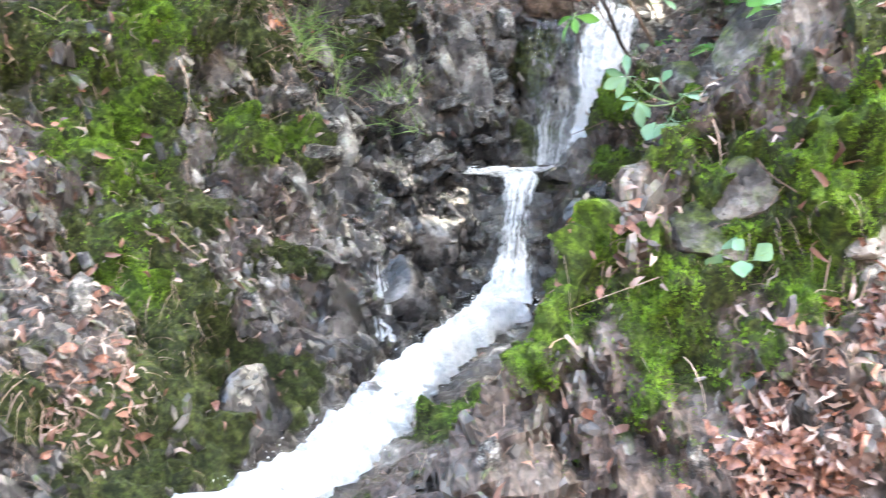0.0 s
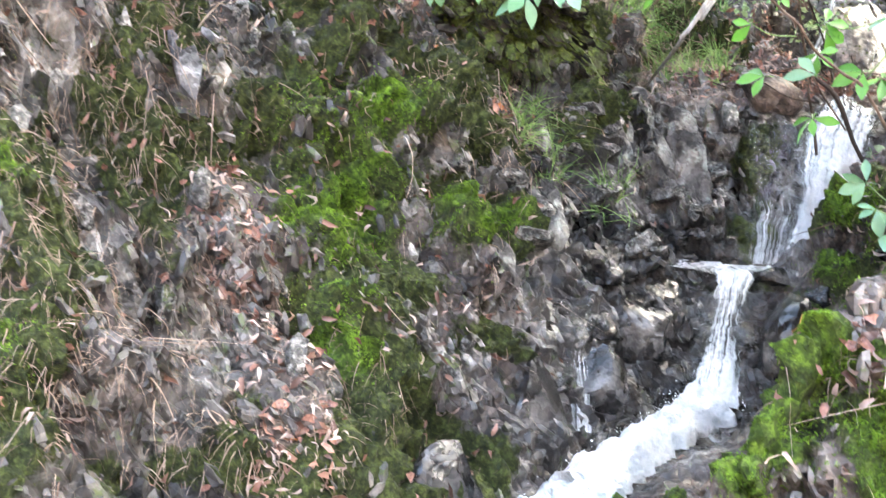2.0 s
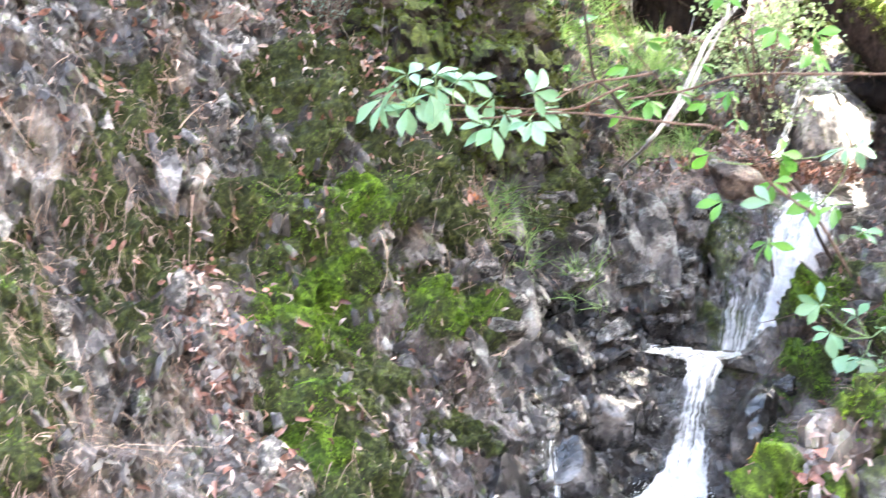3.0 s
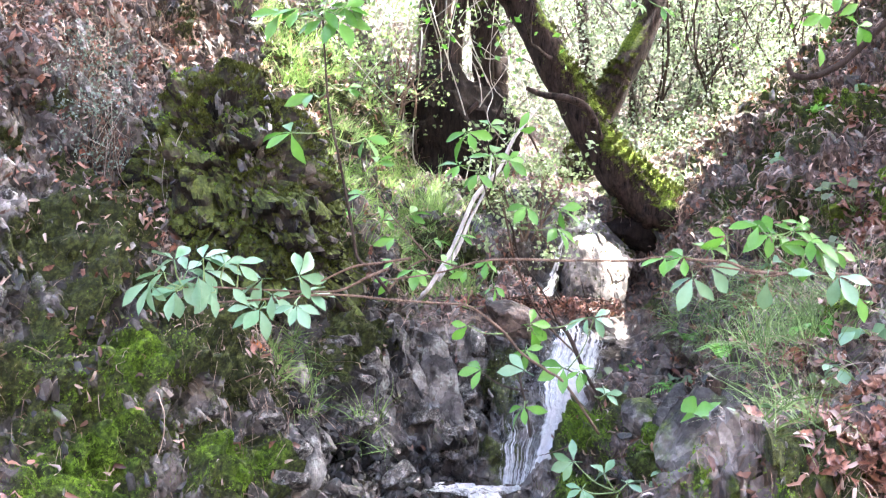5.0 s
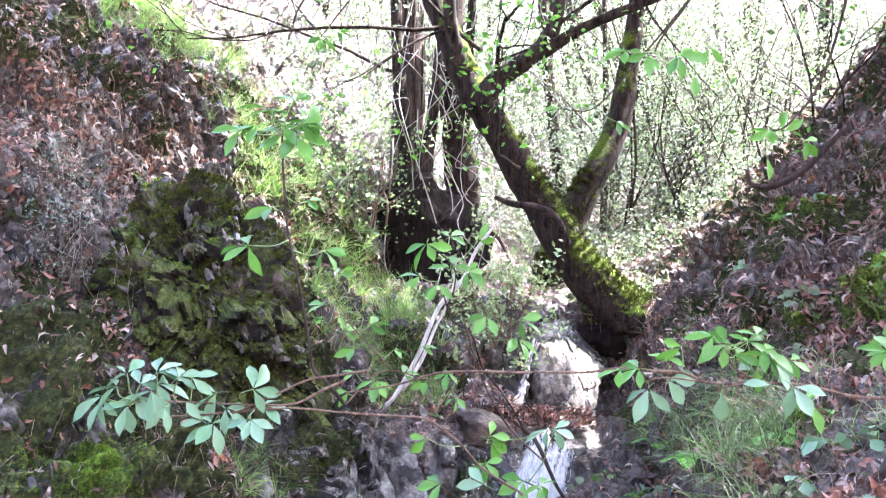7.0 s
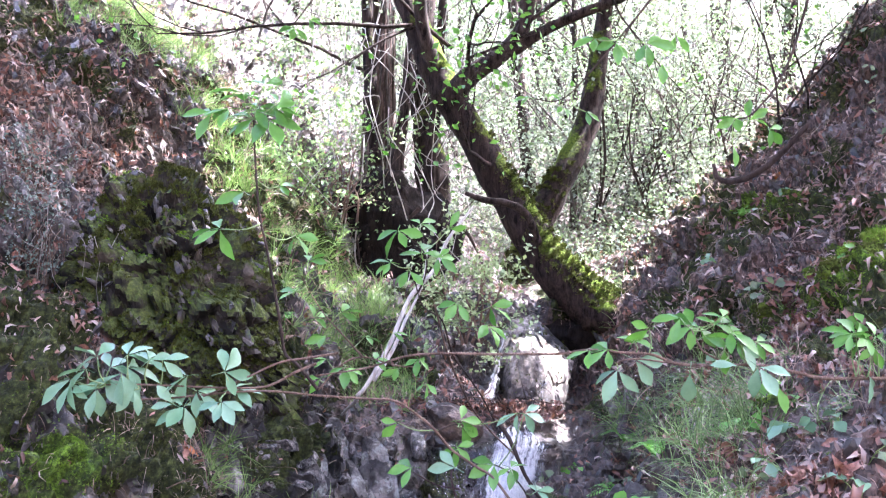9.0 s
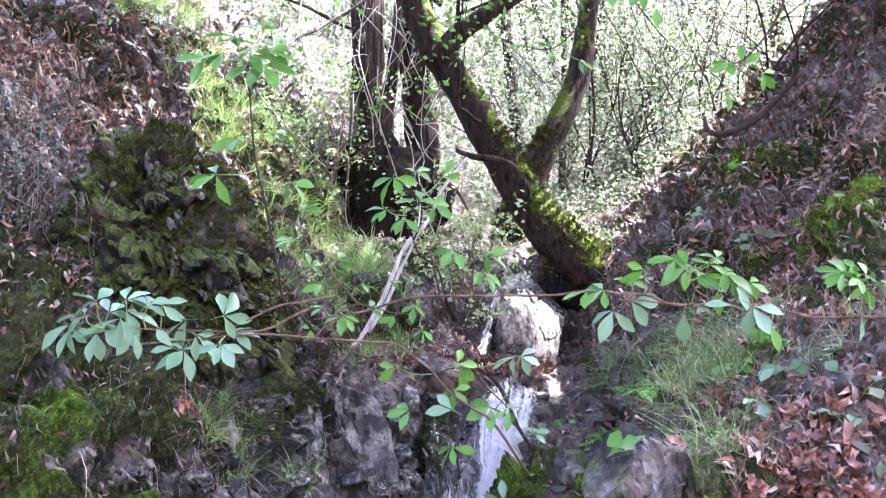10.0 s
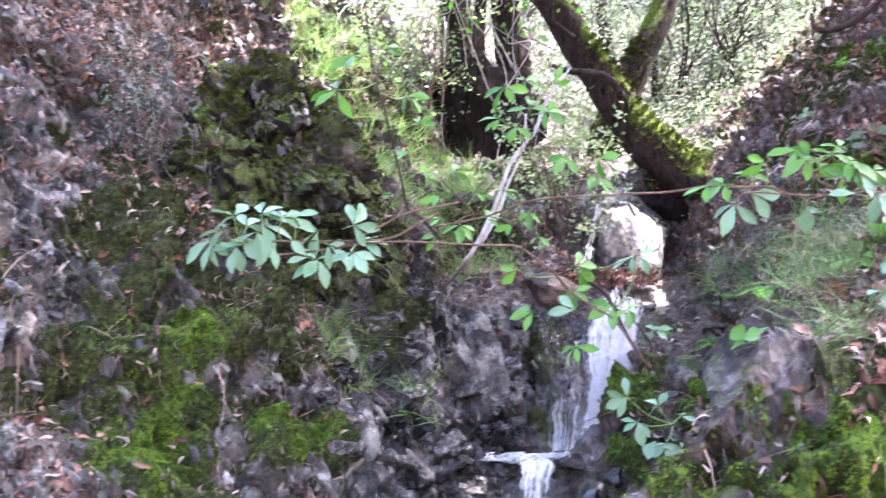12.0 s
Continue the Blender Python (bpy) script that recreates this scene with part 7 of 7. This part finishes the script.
# bare twiggy bushes on the skyline of the far bank
for k, (x, y) in enumerate(((3.15, 5.3), (3.4, 5.8), (2.8, 6.3), (3.0, 8.8), (3.7, 9.0))):
    g, _ = ground_at(x, y)
    ob = holder("bare_bush", g, "bare dark twiggy bush on top of the bank", "shrub", group="bare bushes")
    pile = Pile()
    for j in range(6):
        twigs(g + r_v.normal(0, 0.1, 3) * np.array((1, 1, 0)), (r_v.normal(-0.3, 0.6), r_v.normal(0, 0.5), 1), r_v.uniform(1.0, 2.0), 0.009, 3, pile, r_v, 0.02)
    part("stemwork", pile.mesh("stemwork", BARK_BARE), ob, kind="stuff")
    leaf_cloud("foliage", round_about(pile.tips, 0.08, 500, 930 + k), 0.045, LEAF_WOOD, ob, 930 + k)

# twigs of the leaning tree
pile = Pile()
r_v = np.random.default_rng(905)
for a, d, ln in (((0.5, 6.7, 1.9), (-0.6, -0.3, 0.5), 1.6), ((0.95, 6.45, 2.0), (0.6, -0.2, 0.6), 1.8), ((1.5, 6.3, 2.15), (0.3, -0.3, 0.8), 1.5), ((0.3, 6.8, 2.1), (-0.9, -0.2, 0.25), 1.9), ((0.28, 6.6, 2.2), (0.2, -0.5, 0.8), 1.4),
                  ((0.6, 6.6, 1.7), (0.1, -0.6, 0.4), 1.2), ((0.2, 6.9, 2.4), (-0.7, -0.5, 0.1), 2.0), ((1.9, 6.2, 2.3), (0.8, -0.2, 0.1), 1.4), ((0.1, 8.1, 2.0), (-0.9, -0.3, 0.1), 2.2), ((0.8, 6.6, 1.05), (-0.5, -0.6, -0.1), 0.9)):
    twigs(a, d, ln, 0.018, 3, pile, r_v, 0.01)
part("twigwork", pile.mesh("twigwork", BARK_BARE), tree, kind="stuff")
leaf_cloud("foliage", round_about(pile.tips, 0.10, 1500, 940), 0.05, LEAF_BUCKEYE, tree, 940)

# its crown overhead, out of view, added to shade the trunk and hollow
limb("limb", [(1.05, 6.4, 3.2, 0.032), (1.5, 6.8, 4.0, 0.026), (2.2, 7.3, 4.8, 0.018)], tree, BARK_BARE, 7, 20, 0.08, 950)
ball = np.random.default_rng(951).normal(size=(60, 3)) * 0.5
leaf_cloud("crown", round_about(np.array((2.6, 8.1, 5.1)) + ball.clip(-1, 1) * np.array((1.2, 0.8, 0.5)), 0.2, 1700, 952), 0.12, LEAF_HIGH, tree, 952, 0.8)

# root mass blackened to stand for the hollow's shade, fallen log, crooked branch on the bank
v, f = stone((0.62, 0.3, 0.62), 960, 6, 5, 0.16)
ob = thing("root_mass", v, f, EARTH_SHADED, "root earth under the trees, near-black to stand for the hollow's shade", "roots")
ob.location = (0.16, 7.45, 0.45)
r_rt = np.random.default_rng(966)
for k in range(14):
    a = np.array((0.25 + r_rt.uniform(-0.7, 0.7), 7.3, 0.5 + r_rt.uniform(0.0, 0.4)))
    b = a + np.array((r_rt.normal(0, 0.25), r_rt.uniform(-0.12, 0.0), -r_rt.uniform(0.25, 0.6)))
    v, f = tube(spline([a, (a + b) / 2 + r_rt.normal(0, 0.06, 3), b], 10), np.linspace(0.018, 0.006, 10) * r_rt.uniform(0.5, 1.2), 6, k, 0.12)
    part("root", mesh_of("root", v, f, (BARK_STEM, BARK_BARE)[k % 2]), ob)
# second lump, its black colour painting the shade below the trunk
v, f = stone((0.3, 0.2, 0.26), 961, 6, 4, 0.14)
ob = thing("root_mass", v, f, EARTH_SHADED, "near-black lump standing for the shaded hollow below the leaning trunk", "roots")
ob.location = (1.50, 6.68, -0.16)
log = holder("fallen_log", (-1.1, 7.5, 1.1), "short pale weathered log lying on the grassy slope", "log")
limb("trunk", [(-1.34, 7.5, 1.34, 0.045), (-1.11, 7.45, 1.11, 0.05), (-0.88, 7.4, 0.88, 0.045)], log, BARK_PALE, 10, 16, 0.1, 962)
crook = holder("dead_branch", (2.1, 5.0, 0.8), "dark crooked dead branch lying on the mossy bank", "branch")
limb("stem", [(1.80, 4.95, 0.86, 0.010), (1.83, 4.95, 0.78, 0.016), (1.92, 4.9, 0.77, 0.018), (2.02, 4.85, 0.82, 0.018), (2.12, 4.8, 0.92, 0.016), (2.25, 4.75, 1.08, 0.012)], crook, BARK_STEM, 8, 30, 0.1, 963)
limb("side_stem", [(1.83, 4.95, 0.78, 0.010), (1.80, 4.93, 0.74, 0.007), (1.80, 4.9, 0.69, 0.004)], crook, BARK_STEM, 6, 10, 0.1, 964)

# heap of red-brown twigs and leaves caught above the lip
heap = holder("debris_heap", (0.6, 5.95, -0.6), "heap of red-brown twigs and dead leaves caught above the waterfall lip", "debris")
r_dh = np.random.default_rng(970)
for k in range(46):
    a = np.array((r_dh.uniform(0.15, 1.15), r_dh.uniform(5.82, 6.08), -0.62 + r_dh.uniform(0.0, 0.10)))
    d = np.array((r_dh.normal(0, 1), r_dh.normal(0, 0.4), r_dh.normal(0, 0.3)))
    d /= np.linalg.norm(d)
    ln = r_dh.uniform(0.1, 0.34)
    v, f = tube(spline([a - d * ln / 2, a + r_dh.normal(0, 0.015, 3), a + d * ln / 2], 7), np.linspace(0.006, 0.002, 7) * r_dh.uniform(0.6, 1.3), 5, k, 0.1)
    part("twig", mesh_of("twig", v, f, (BARK_TWIG, BARK_STEM, BARK_BARE)[k % 3]), heap)
pile = Pile()
for k in range(4):
    v, f = dead_leaf(0.07, 0.013, (0.2, -0.2, 0.3, 0.1)[k], 980 + k, 6)
    p = np.c_[r_dh.uniform(0.1, 1.2, 80), r_dh.uniform(5.8, 6.1, 80), -0.63 + r_dh.uniform(0.0, 0.09, 80)]
    pile.spread(v, f, frames_on(np.tile((0.0, -0.3, 1.0), (80, 1)), r_dh.uniform(0, 6.3, 80), 0.6, 985 + k), p)
part("leaves", pile.mesh("leaves", DRIFT), heap, "red-brown dead leaves", "stuff")

# thin roots hanging over the recess in the slope
roots = holder("hanging_roots", (-1.6, 4.86, 0.35), "pale thin roots hanging over a dark recess in the slope", "roots")
for k in range(30):
    a = np.array((-1.62 + r_dh.normal(0, 0.13), 4.90 + r_dh.normal(0, 0.04), 0.36 + r_dh.normal(0, 0.05)))
    b = a + np.array((r_dh.normal(0, 0.05), -0.05 + r_dh.normal(0, 0.04), -r_dh.uniform(0.15, 0.42)))
    v, f = tube(spline([a, (a + b) / 2 + r_dh.normal(0, 0.03, 3), b], 9), np.linspace(0.0022, 0.0009, 9), 4)
    part("root", mesh_of("root", v, f, (BARK_PALE, BARK_TWIG)[k % 2]), roots)


# small ferns on the banks
def fern(place, size, fronds, seed):
    r = np.random.default_rng(seed)
    ob = holder("fern", place, "small light green fern growing on the bank", "fern", group="ferns on the bank")
    for k in range(fronds):
        a = 2 * math.pi * k / fronds + r.normal(0, 0.3)
        d = np.array((math.cos(a), math.sin(a), 0))
        ln = size * r.uniform(0.7, 1.2)
        c = np.array(place)
        spine = spline([c, c + d * ln * 0.45 + np.array((0, 0, ln * 0.45)), c + d * ln + np.array((0, 0, ln * 0.25))], 14)
        pile = Pile()
        v, f = tube(spine, np.linspace(0.0016, 0.0006, 14), 3)
        pile.add(v, f)
        side = np.cross(d, (0, 0, 1.0))
        for j in range(1, 14):
            w = 0.34 * ln * math.sin(math.pi * (0.12 + 0.85 * j / 14))
            t = spine[j] - spine[j - 1]
            t = t / np.linalg.norm(t)
            for s in (-1, 1):
                tip = spine[j] + side * s * w + t * w * 0.35 - np.array((0, 0, 0.15 * w))
                pile.add(np.array([spine[j] - t * 0.004, (spine[j] + tip) / 2 + t * 0.007, tip, (spine[j] + tip) / 2 - t * 0.007]), [(0, 1, 2, 3)])
        part("frond", pile.mesh("frond", LEAF_BUCKEYE, False), ob)


for k, (x, y, s) in enumerate(((1.28, 4.75, 0.16), (1.15, 3.75, 0.10), (1.42, 5.2, 0.12), (-0.55, 5.9, 0.12), (-0.2, 6.4, 0.15))):
    g, _ = ground_at(x, y)
    fern(tuple(g), s, 6, 990 + k)

# rounded moss cushions on the bank
CUSHION = make_leaf("moss cushion", (0.02, 0.032, 0.006), (0.15, 0.21, 0.03), 0.0, 0.9, 40.0)
for k, (x, y, size) in enumerate(((2.16, 4.60, 0.055), (2.22, 4.51, 0.07), (2.20, 4.27, 0.07), (2.16, 4.46, 0.06), (2.08, 4.13, 0.06), (2.27, 4.33, 0.06), (2.09, 4.37, 0.05), (2.10, 4.59, 0.045), (1.99, 4.69, 0.045), (1.97, 4.58, 0.04), (2.17, 4.01, 0.07), (2.29, 4.16, 0.06))):
    g, n = ground_at(x, y)
    bm = bmesh.new()
    bmesh.ops.create_icosphere(bm, subdivisions=4, radius=1.0)
    u = np.array([q.co[:] for q in bm.verts])
    f = [tuple(q.index for q in face.verts) for face in bm.faces]
    bm.free()
    c1, c2, tone = cells(u * 1.7 + 3.1 * k, 40 + k)
    v = u * (0.8 + 0.35 * np.sqrt(np.clip(1 - (c1 / 0.8) ** 2, 0, 1)) * (0.5 + tone) + 0.06 * fractal(u * 4.0 + k, 3, k))[:, None]
    ob = thing("moss_cushion", v * np.array((1.2, 1.0, 0.85)) * size, f, CUSHION, "rounded olive green moss cushion on the bank", "moss", group="moss cushions")
    ob.location = g - n * 0.2 * size
    moss_on(ob, 500, 0.008, MOSS if k % 2 else MOSS_DARK, 1500 + k)
